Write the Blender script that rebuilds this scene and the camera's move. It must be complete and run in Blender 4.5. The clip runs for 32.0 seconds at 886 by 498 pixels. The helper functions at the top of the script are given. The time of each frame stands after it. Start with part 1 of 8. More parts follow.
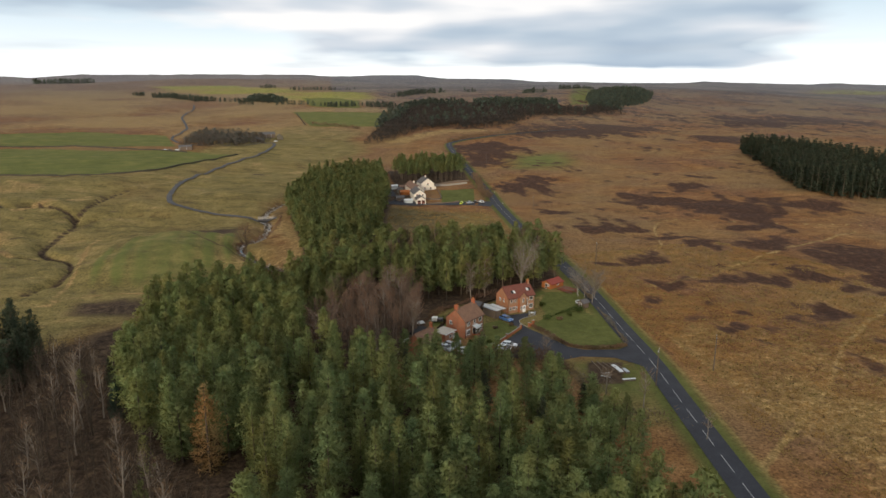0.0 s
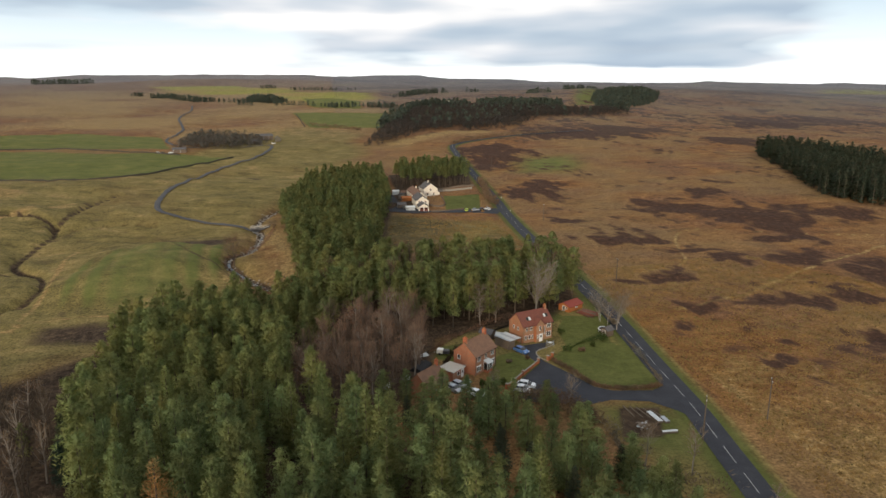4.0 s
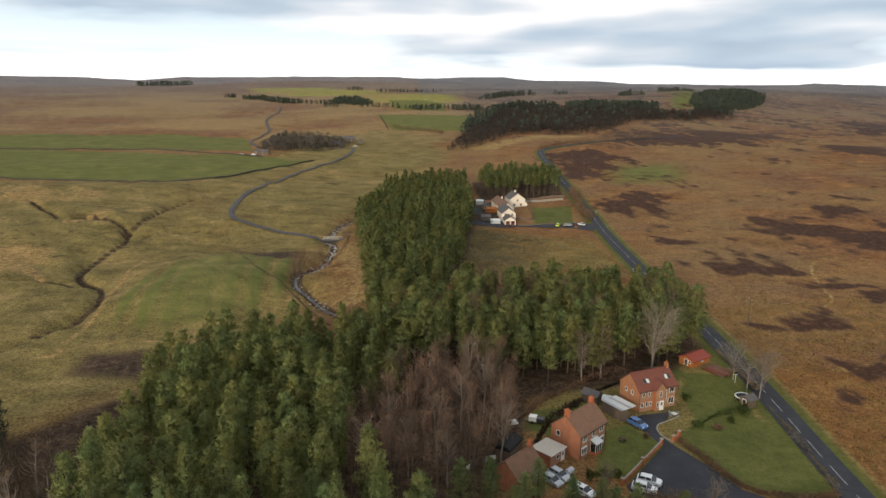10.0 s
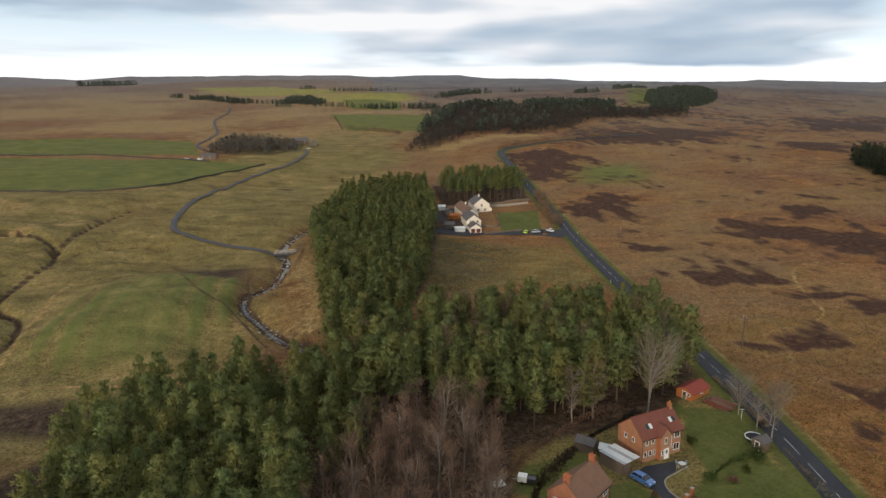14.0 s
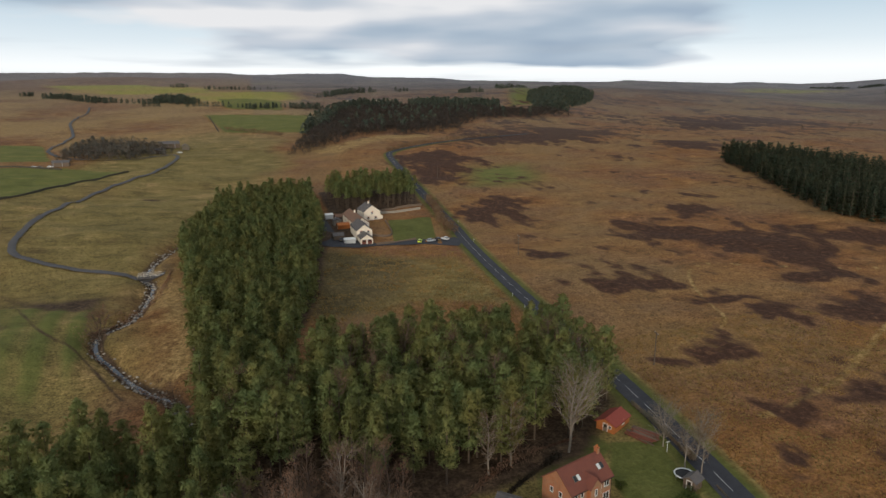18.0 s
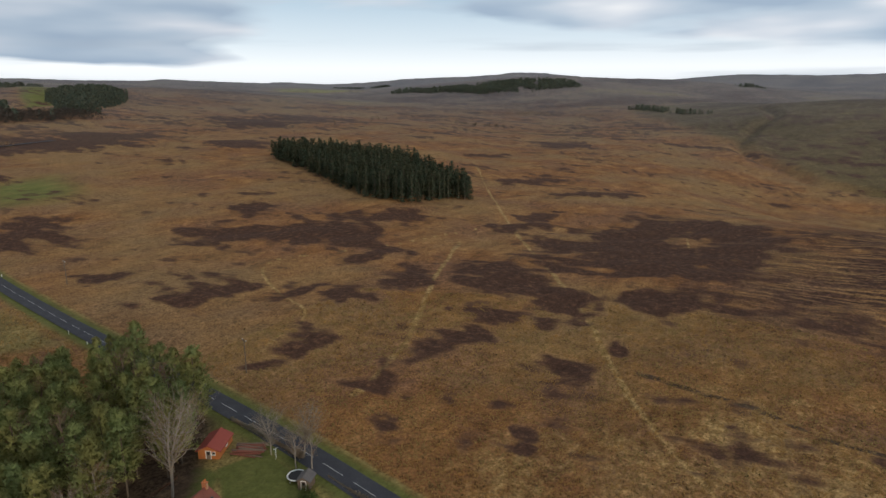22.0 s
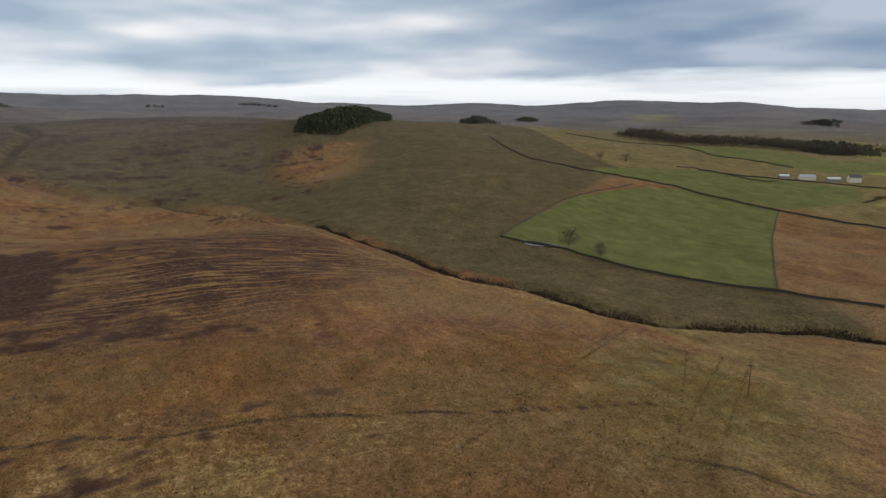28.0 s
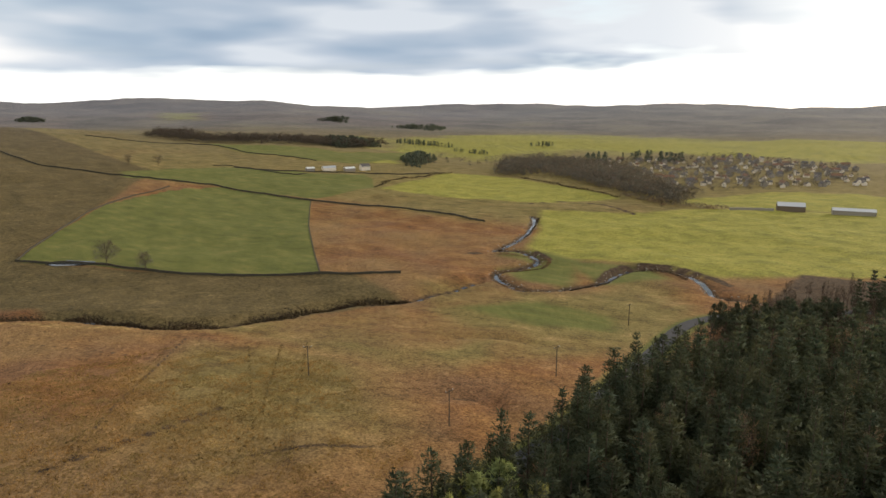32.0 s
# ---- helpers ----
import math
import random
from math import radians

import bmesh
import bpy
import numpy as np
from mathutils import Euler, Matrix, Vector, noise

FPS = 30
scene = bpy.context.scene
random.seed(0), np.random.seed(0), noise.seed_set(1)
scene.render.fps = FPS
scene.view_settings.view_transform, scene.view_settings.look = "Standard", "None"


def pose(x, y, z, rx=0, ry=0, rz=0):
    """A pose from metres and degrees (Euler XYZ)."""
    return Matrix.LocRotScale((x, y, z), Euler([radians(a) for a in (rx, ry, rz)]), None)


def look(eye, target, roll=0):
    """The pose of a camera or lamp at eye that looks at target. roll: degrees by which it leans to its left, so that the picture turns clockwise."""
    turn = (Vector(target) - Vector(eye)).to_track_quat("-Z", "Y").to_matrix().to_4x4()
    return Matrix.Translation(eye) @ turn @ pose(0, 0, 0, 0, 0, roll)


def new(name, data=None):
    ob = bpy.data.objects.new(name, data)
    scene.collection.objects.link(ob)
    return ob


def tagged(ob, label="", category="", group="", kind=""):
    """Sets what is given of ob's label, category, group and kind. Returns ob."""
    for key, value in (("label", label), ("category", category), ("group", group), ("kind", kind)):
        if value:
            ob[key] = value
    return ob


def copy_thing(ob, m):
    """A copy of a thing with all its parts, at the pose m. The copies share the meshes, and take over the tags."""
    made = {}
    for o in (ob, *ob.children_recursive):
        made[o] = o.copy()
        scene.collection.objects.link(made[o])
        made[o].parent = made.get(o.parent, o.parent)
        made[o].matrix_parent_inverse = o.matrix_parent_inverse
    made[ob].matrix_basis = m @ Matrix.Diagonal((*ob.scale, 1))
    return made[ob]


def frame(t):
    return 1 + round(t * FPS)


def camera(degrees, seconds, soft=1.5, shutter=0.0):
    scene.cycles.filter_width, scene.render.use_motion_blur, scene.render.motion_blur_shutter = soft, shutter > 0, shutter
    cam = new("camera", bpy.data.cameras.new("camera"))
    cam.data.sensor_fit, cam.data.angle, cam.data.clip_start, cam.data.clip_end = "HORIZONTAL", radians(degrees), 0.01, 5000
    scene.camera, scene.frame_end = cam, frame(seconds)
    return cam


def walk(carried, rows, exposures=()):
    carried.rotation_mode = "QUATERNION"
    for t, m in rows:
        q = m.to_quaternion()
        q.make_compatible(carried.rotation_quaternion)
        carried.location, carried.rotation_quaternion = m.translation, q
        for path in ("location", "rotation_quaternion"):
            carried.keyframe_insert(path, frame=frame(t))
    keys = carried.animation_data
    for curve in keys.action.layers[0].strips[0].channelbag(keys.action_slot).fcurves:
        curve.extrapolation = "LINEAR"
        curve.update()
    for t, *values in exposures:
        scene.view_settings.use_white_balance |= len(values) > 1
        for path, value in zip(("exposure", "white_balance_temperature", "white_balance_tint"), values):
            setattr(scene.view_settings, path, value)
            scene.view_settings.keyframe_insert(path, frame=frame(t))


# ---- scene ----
cam = camera(68.91, 32.0)
PATH = [
    (0.0, pose(-2.68, -51.20, 64.76, 76.61, -0.06, -7.63)),
    (0.5, pose(-2.50, -48.55, 64.78, 76.63, -0.06, -7.61)),
    (1.0, pose(-2.30, -45.65, 64.81, 76.63, -0.02, -7.59)),
    (1.5, pose(-2.10, -42.77, 64.85, 76.64, 0.02, -7.58)),
    (2.0, pose(-1.90, -39.84, 64.88, 76.65, 0.01, -7.56)),
    (3.0, pose(-1.30, -33.60, 64.92, 76.63, 0.00, -7.55)),
    (3.5, pose(-1.00, -30.70, 64.98, 76.62, 0.00, -7.50)),
    (5.5, pose(0.17, -19.57, 65.50, 76.61, -0.04, -7.21)),
    (6.0, pose(0.59, -16.52, 65.31, 76.64, -0.06, -3.76)),
    (6.5, pose(0.66, -13.88, 65.24, 76.71, -0.23, 0.05)),
    (7.0, pose(0.53, -11.31, 65.34, 76.75, -0.31, 0.44)),
    (7.5, pose(0.32, -8.52, 65.35, 76.75, -0.29, 0.26)),
    (8.0, pose(0.16, -5.54, 65.30, 76.75, -0.28, 0.12)),
    (8.5, pose(0.04, -2.74, 65.24, 76.78, -0.22, 0.05)),
    (9.0, pose(-0.00, -0.00, 65.26, 76.75, -0.26, -0.00)),
    (9.5, pose(-0.04, 2.76, 65.23, 76.75, -0.26, -0.05)),
    (10.0, pose(-0.23, 5.51, 65.17, 76.78, -0.20, -0.14)),
    (10.5, pose(-0.33, 8.44, 65.09, 76.79, -0.10, -0.19)),
    (11.0, pose(-0.53, 11.21, 65.22, 76.79, -0.03, -0.27)),
    (11.5, pose(-0.87, 13.79, 65.40, 76.77, 0.07, -0.31)),
    (12.0, pose(-1.30, 16.42, 65.74, 76.72, 0.12, -0.40)),
    (12.5, pose(-1.55, 18.99, 65.95, 76.74, 0.14, -0.42)),
    (13.0, pose(-1.59, 21.78, 66.16, 76.69, 0.11, -0.38)),
    (13.5, pose(-1.69, 24.44, 66.30, 76.66, 0.10, -0.97)),
    (14.0, pose(-2.08, 26.97, 66.41, 76.61, 0.20, -4.07)),
    (14.5, pose(-2.38, 29.84, 66.49, 76.57, 0.22, -6.34)),
    (16.5, pose(-1.14, 39.95, 67.01, 76.51, 0.26, -7.59)),
    (17.0, pose(-0.64, 42.53, 67.13, 76.53, 0.12, -7.49)),
    (17.5, pose(-0.47, 45.14, 67.19, 76.53, 0.11, -9.10)),
    (18.0, pose(-0.33, 47.39, 67.50, 76.49, 0.07, -14.05)),
    (18.5, pose(0.04, 49.72, 67.80, 76.43, 0.16, -18.62)),
    (19.0, pose(0.66, 51.56, 67.84, 76.37, 0.17, -23.42)),
    (19.5, pose(1.17, 52.56, 67.76, 76.26, 0.20, -28.16)),
    (20.0, pose(1.04, 53.02, 67.68, 76.21, 0.26, -32.99)),
    (20.5, pose(1.15, 53.19, 67.77, 76.24, 0.23, -37.74)),
    (21.0, pose(1.24, 53.31, 67.78, 76.28, 0.23, -42.55)),
    (21.5, pose(1.45, 53.39, 67.66, 76.35, 0.16, -47.42)),
    (22.0, pose(1.47, 53.32, 67.74, 76.38, 0.15, -52.26)),
    (22.5, pose(1.43, 53.08, 67.96, 76.41, 0.16, -57.09)),
    (23.0, pose(1.36, 53.10, 67.93, 76.56, 0.13, -62.05)),
    (23.5, pose(1.79, 53.05, 67.87, 77.55, 0.10, -66.95)),
    (24.0, pose(1.92, 53.16, 67.84, 78.22, 0.07, -71.90)),
    (24.5, pose(1.90, 53.00, 67.71, 78.25, 0.01, -76.79)),
    (25.0, pose(1.80, 52.71, 67.66, 78.23, -0.05, -81.68)),
    (25.5, pose(1.72, 52.67, 67.71, 78.17, -0.01, -86.62)),
    (27.5, pose(1.61, 52.99, 67.69, 77.96, 0.01, -106.42)),
    (28.0, pose(1.63, 52.86, 67.73, 77.94, -0.02, -111.21)),
    (28.5, pose(1.70, 52.67, 67.82, 77.92, -0.08, -116.05)),
    (29.0, pose(1.96, 52.60, 67.89, 77.87, -0.02, -120.94)),
    (29.5, pose(1.93, 52.29, 67.91, 77.85, -0.01, -125.79)),
    (30.0, pose(2.00, 52.28, 68.14, 77.82, 0.02, -130.72)),
    (30.5, pose(2.05, 52.38, 68.45, 77.78, 0.00, -135.69)),
    (31.0, pose(2.16, 52.08, 68.58, 77.76, 0.07, -140.63)),
    (31.5, pose(1.82, 51.77, 68.46, 77.76, 0.09, -145.53)),
    (32.0, pose(1.93, 51.83, 68.49, 77.74, 0.13, -150.56)),
]
LIGHTING = [(0, -0.22, 6450, 10), (9, -0.1, 6500, 10), (13, -0.2, 6350, 10), (17, -0.5, 6250, 10), (19, -0.5, 6300, 10), (23, -0.5, 6100, 10), (25, -0.58, 6050, 10), (28, -0.52, 6250, 10), (29, -0.2, 6550, 10), (30, -0.08, 6850, 11), (32, 0.0, 6950, 11)]
walk(cam, PATH, LIGHTING)

# ---- world and sun ----
SUN_AZ, SUN_EL = 205.0, 13.0  # compass-like angle clockwise from +y, and height
world = bpy.data.worlds.new("world")
scene.world = world
world.use_nodes = True
wt = world.node_tree
wt.nodes.clear()


def wnode(kind, **kw):
    n = wt.nodes.new(kind)
    for k, v in kw.items():
        n.inputs[k].default_value = v
    return n


def wmath(op, a, b=None, clamp=False):
    n = wt.nodes.new("ShaderNodeMath")
    n.operation, n.use_clamp = op, clamp
    for i, v in enumerate((a, b)):
        if v is None:
            continue
        if isinstance(v, (int, float)):
            n.inputs[i].default_value = v
        else:
            wt.links.new(v, n.inputs[i])
    return n.outputs[0]


def wramp(value, stops):
    n = wt.nodes.new("ShaderNodeValToRGB")
    el = n.color_ramp.elements
    while len(el) < len(stops):
        el.new(0.5)
    for e, (p, c) in zip(el, stops):
        e.position, e.color = p, (*c, 1)
    wt.links.new(value, n.inputs[0])
    return n.outputs[0]


def wmix(f, a, b, mode="MIX"):
    n = wt.nodes.new("ShaderNodeMix")
    n.data_type, n.blend_type = "RGBA", mode
    for i, v in ((0, f), (6, a), (7, b)):
        if isinstance(v, (int, float)):
            n.inputs[i].default_value = v
        elif isinstance(v, tuple):
            n.inputs[i].default_value = (*v, 1)
        else:
            wt.links.new(v, n.inputs[i])
    return n.outputs[2]


sky = wt.nodes.new("ShaderNodeTexSky")
sky.sky_type, sky.sun_disc = "NISHITA", False
sky.sun_elevation, sky.sun_rotation = radians(SUN_EL), radians(SUN_AZ)
coord = wt.nodes.new("ShaderNodeTexCoord")
sep = wt.nodes.new("ShaderNodeSeparateXYZ")
wt.links.new(coord.outputs["Generated"], sep.inputs[0])
height = sep.outputs[2]
stretch = wt.nodes.new("ShaderNodeMapping")
stretch.inputs["Scale"].default_value = (1.0, 1.0, 5.0)
wt.links.new(coord.outputs["Generated"], stretch.inputs[0])


def wnoise(scale, detail, rough, off):
    m = wt.nodes.new("ShaderNodeVectorMath")
    m.operation = "ADD"
    m.inputs[1].default_value = off
    wt.links.new(stretch.outputs[0], m.inputs[0])
    n = wnode("ShaderNodeTexNoise", Scale=scale, Detail=detail, Roughness=rough)
    n.normalize = True
    wt.links.new(m.outputs[0], n.inputs["Vector"])
    return n.outputs[0]


big, fine, tint = wnoise(2.3, 4.0, 0.5, (3.1, 1.7, 0.4)), wnoise(4.2, 2.6, 0.46, (0.2, 7.3, 2.0)), wnoise(1.8, 2.5, 0.5, (9.0, 4.0, 1.0))
# cover grows from the bright strip over the hills to a nearly closed deck higher up
climb = wramp(height, [(0.0, (0.0,) * 3), (0.03, (0.1,) * 3), (0.05, (0.33,) * 3), (0.075, (0.52,) * 3), (0.12, (0.6,) * 3), (0.3, (0.6,) * 3), (1.0, (0.6,) * 3)])
cover = wmath("ADD", climb, wmath("MULTIPLY", wmath("SUBTRACT", big, 0.5), 1.25))
# the deck's lower edge lies higher in the north-west and towards the veiled sun


def open_sky(way, start, depth):
    d = wt.nodes.new("ShaderNodeVectorMath")
    d.operation = "DOT_PRODUCT"
    d.inputs[1].default_value = (math.sin(radians(way)), math.cos(radians(way)), 0)
    wt.links.new(coord.outputs["Generated"], d.inputs[0])
    return wmath("MULTIPLY", wramp(d.outputs["Value"], [(start, (0,) * 3), (1.0, (1,) * 3)]), depth)


cover = wmath("ADD", cover, 0.07)
cover = wmath("SUBTRACT", cover, open_sky(-24, 0.88, 0.26))
cover = wmath("SUBTRACT", cover, open_sky(200, 0.82, 0.3))
cover = wmath("SUBTRACT", cover, open_sky(58, 0.84, 0.24))
cover = wramp(cover, [(0.32, (0,) * 3), (0.44, (1,) * 3)])
deck = wramp(wmath("ADD", wmath("MULTIPLY", fine, 0.55), wmath("MULTIPLY", tint, 0.5)), [(0.4, (0.52, 0.64, 0.77)), (0.47, (0.66, 0.77, 0.87)), (0.54, (0.9, 0.95, 1.0)), (0.61, (1.28, 1.25, 1.21))])
lift = wramp(height, [(0.0, (1.15,) * 3), (0.14, (1.1,) * 3), (0.3, (0.86, 0.85, 0.83)), (1.0, (0.98, 0.95, 0.91))])
deck = wmix(1.0, deck, lift, "MULTIPLY")
gap = wramp(height, [(0.0, (1.5, 1.55, 1.58)), (0.035, (1.75, 1.77, 1.77)), (0.07, (1.3, 1.42, 1.5)), (0.13, (0.85, 1.05, 1.2)), (1.0, (0.45, 0.62, 0.9))])
gap = wmix(0.2, gap, wmix(1.0, sky.outputs[0], (0.1, 0.1, 0.1), "MULTIPLY"))
# a heavier blue-grey bank of cloud in the south-east
side = wt.nodes.new("ShaderNodeVectorMath")
side.operation = "DOT_PRODUCT"
side.inputs[1].default_value = (0.5, -0.85, 0.12)
wt.links.new(coord.outputs["Generated"], side.inputs[0])
deck = wmix(wramp(side.outputs["Value"], [(0.71, (0,) * 3), (0.94, (0.95,) * 3)]), deck, wmix(1.0, deck, (0.49, 0.57, 0.68), "MULTIPLY"))
north = wt.nodes.new("ShaderNodeVectorMath")
north.operation = "DOT_PRODUCT"
north.inputs[1].default_value = (0.05, 0.98, 0.18)
wt.links.new(coord.outputs["Generated"], north.inputs[0])
deck = wmix(wramp(north.outputs["Value"], [(0.7, (0,) * 3), (0.95, (0.8,) * 3)]), deck, wmix(1.0, deck, (0.84, 0.85, 0.87), "MULTIPLY"))
heaven = wmix(cover, gap, deck)
# thin low bars of cloud across the bright strip
bars = wt.nodes.new("ShaderNodeMapping")
bars.inputs["Scale"].default_value = (1.6, 1.6, 26.0)
wt.links.new(coord.outputs["Generated"], bars.inputs[0])
thin = wnode("ShaderNodeTexNoise", Scale=1.5, Detail=4.0, Roughness=0.5)
wt.links.new(bars.outputs[0], thin.inputs["Vector"])
band = wramp(height, [(0.0, (0.3,) * 3), (0.02, (0.6,) * 3), (0.06, (0.5,) * 3), (0.09, (0.0,) * 3)])
thin = wmath("MULTIPLY", wramp(thin.outputs[0], [(0.52, (0,) * 3), (0.7, (1,) * 3)]), band)
heaven = wmix(thin, heaven, (0.66, 0.74, 0.82))
# the brighter side of the sky, round the veiled sun
toward = wt.nodes.new("ShaderNodeVectorMath")
toward.operation = "DOT_PRODUCT"
toward.inputs[1].default_value = (math.sin(radians(SUN_AZ)) * math.cos(radians(SUN_EL)), math.cos(radians(SUN_AZ)) * math.cos(radians(SUN_EL)), math.sin(radians(SUN_EL)))
wt.links.new(coord.outputs["Generated"], toward.inputs[0])
glow = wramp(toward.outputs["Value"], [(0.6, (0, 0, 0)), (0.85, (0.12, 0.11, 0.09)), (0.97, (0.9, 0.82, 0.66)), (1.0, (2.5, 2.3, 1.9))])
heaven = wmix(1.0, heaven, glow, "ADD")
back = wt.nodes.new("ShaderNodeBackground")
wt.links.new(heaven, back.inputs[0])
back.inputs[1].default_value = 0.95
wout = wt.nodes.new("ShaderNodeOutputWorld")
wt.links.new(back.outputs[0], wout.inputs[0])

sun_data = bpy.data.lights.new("sun", "SUN")
sun_data.energy, sun_data.angle, sun_data.color = 2.2, radians(7), (1.0, 0.85, 0.64)
sun = new("sun", sun_data)
sun.matrix_world = look((-300 * math.sin(radians(25)), -300, 120), (0, 0, 120 - 330 * math.tan(radians(SUN_EL))))

# ---- materials ----
class Nodes:
    """Short-hand for one node material."""

    def __init__(self, name):
        self.mat = bpy.data.materials.new(name)
        self.mat.use_nodes = True
        self.t = self.mat.node_tree
        self.p = self.t.nodes["Principled BSDF"]

    def put(self, v, socket):
        if isinstance(v, (int, float)):
            socket.default_value = v
        elif isinstance(v, tuple):
            socket.default_value = (*v, 1) if len(v) == 3 and socket.type == "RGBA" else v
        else:
            self.t.links.new(v, socket)

    def math(self, op, a, b=0.0, clamp=False):
        n = self.t.nodes.new("ShaderNodeMath")
        n.operation, n.use_clamp = op, clamp
        self.put(a, n.inputs[0]), self.put(b, n.inputs[1])
        return n.outputs[0]

    def mix(self, f, a, b, mode="MIX"):
        n = self.t.nodes.new("ShaderNodeMix")
        n.data_type, n.blend_type = "RGBA", mode
        self.put(f, n.inputs[0]), self.put(a, n.inputs[6]), self.put(b, n.inputs[7])
        return n.outputs[2]

    def position(self, scale=(1, 1, 1)):
        g = self.t.nodes.new("ShaderNodeNewGeometry")
        m = self.t.nodes.new("ShaderNodeMapping")
        m.inputs["Scale"].default_value = scale
        self.t.links.new(g.outputs["Position"], m.inputs[0])
        return m.outputs[0]

    def grain(self, turn, long, short):
        """Position, stretched along a bearing: turn degrees, features long by short metres."""
        g = self.t.nodes.new("ShaderNodeNewGeometry")
        m = self.t.nodes.new("ShaderNodeMapping")
        m.vector_type = "TEXTURE"
        m.inputs["Rotation"].default_value, m.inputs["Scale"].default_value = (0, 0, radians(turn)), (long, short, 6.0)
        self.t.links.new(g.outputs["Position"], m.inputs[0])
        return m.outputs[0]

    def object(self, scale=(1, 1, 1)):
        g = self.t.nodes.new("ShaderNodeTexCoord")
        m = self.t.nodes.new("ShaderNodeMapping")
        m.inputs["Scale"].default_value = scale
        self.t.links.new(g.outputs["Object"], m.inputs[0])
        return m.outputs[0]

    def noise(self, vec, scale, detail=4.0, rough=0.55):
        n = self.t.nodes.new("ShaderNodeTexNoise")
        n.inputs["Scale"].default_value, n.inputs["Detail"].default_value, n.inputs["Roughness"].default_value = scale, detail, rough
        self.t.links.new(vec, n.inputs["Vector"])
        return n.outputs[0]

    def ramp(self, v, stops):
        n = self.t.nodes.new("ShaderNodeValToRGB")
        el = n.color_ramp.elements
        while len(el) < len(stops):
            el.new(0.5)
        for e, (p, c) in zip(el, stops):
            e.position, e.color = p, (*c, 1) if isinstance(c, tuple) else (c, c, c, 1)
        self.put(v, n.inputs[0])
        return n.outputs[0]

    def random(self):
        return self.t.nodes.new("ShaderNodeObjectInfo").outputs["Random"]

    def island(self):
        return self.t.nodes.new("ShaderNodeNewGeometry").outputs["Random Per Island"]

    def attr(self, name):
        n = self.t.nodes.new("ShaderNodeAttribute")
        n.attribute_name = name
        s = self.t.nodes.new("ShaderNodeSeparateColor")
        self.t.links.new(n.outputs["Color"], s.inputs[0])
        return (*s.outputs, n.outputs["Alpha"])

    def bump(self, v, strength, distance):
        b = self.t.nodes.new("ShaderNodeBump")
        b.inputs["Strength"].default_value, b.inputs["Distance"].default_value = strength, distance
        self.put(v, b.inputs["Height"])
        self.t.links.new(b.outputs[0], self.p.inputs["Normal"])

    def done(self, color, rough=0.9, metal=0.0, spec=0.3):
        self.put(color, self.p.inputs["Base Color"]), self.put(rough, self.p.inputs["Roughness"]), self.put(metal, self.p.inputs["Metallic"])
        self.p.inputs["Specular IOR Level"].default_value = spec
        return self.mat


def plain(name, color, rough=0.7, metal=0.0, vary=0.25, scale=3.0, spec=0.3):
    """A surface of one colour with grain at two scales."""
    n = Nodes(name)
    v = n.object()
    a, b = n.noise(v, scale), n.noise(v, scale * 9, 3)
    s = n.math("ADD", n.math("MULTIPLY", a, 1.2 * vary), n.math("MULTIPLY", b, 0.8 * vary))
    s = n.math("ADD", s, 1 - vary)
    n.bump(b, 0.15, 0.01)
    return n.done(n.mix(1.0, color, s, "MULTIPLY"), rough, metal, spec)


def foliage(name, dark, light, tree=0.35):
    """Needles or leaves: each blade, each tree and each stand a little different."""
    n = Nodes(name)
    c = n.mix(n.math("ADD", n.math("MULTIPLY", n.island(), 0.6), 0.2), dark, light)
    stand = n.noise(n.position(), 0.2, 2)
    c = n.mix(1.0, c, n.math("ADD", n.math("MULTIPLY", stand, 1.3), 0.35), "MULTIPLY")
    c = n.mix(n.ramp(n.noise(n.position(), 0.09, 1), [(0.5, 0.0), (0.65, 0.22)]), c, n.mix(1.0, c, (1.2, 0.95, 0.8), "MULTIPLY"))
    kin = n.random()
    c = n.mix(1.0, c, n.mix(n.ramp(n.noise(n.position(), 0.17, 1), [(0.35, 0.0), (0.65, 1.0)]), (0.88, 1.0, 1.0), (1.08, 1.0, 0.9)), "MULTIPLY")
    c = n.mix(1.0, c, n.math("ADD", n.math("MULTIPLY", n.math("FRACT", n.math("MULTIPLY", kin, 7.3)), tree), 1 - tree / 2), "MULTIPLY")
    n.done(c, 0.85, 0, 0.08)
    # thin needles let a part of the light through
    thin, both = n.t.nodes.new("ShaderNodeBsdfTranslucent"), n.t.nodes.new("ShaderNodeMixShader")
    n.put(n.mix(1.0, c, (1.1, 1.05, 0.8), "MULTIPLY"), thin.inputs["Color"])
    both.inputs[0].default_value = 0.42
    n.t.links.new(n.p.outputs[0], both.inputs[1]), n.t.links.new(thin.outputs[0], both.inputs[2])
    n.t.links.new(both.outputs[0], n.t.nodes["Material Output"].inputs[0])
    return n.mat


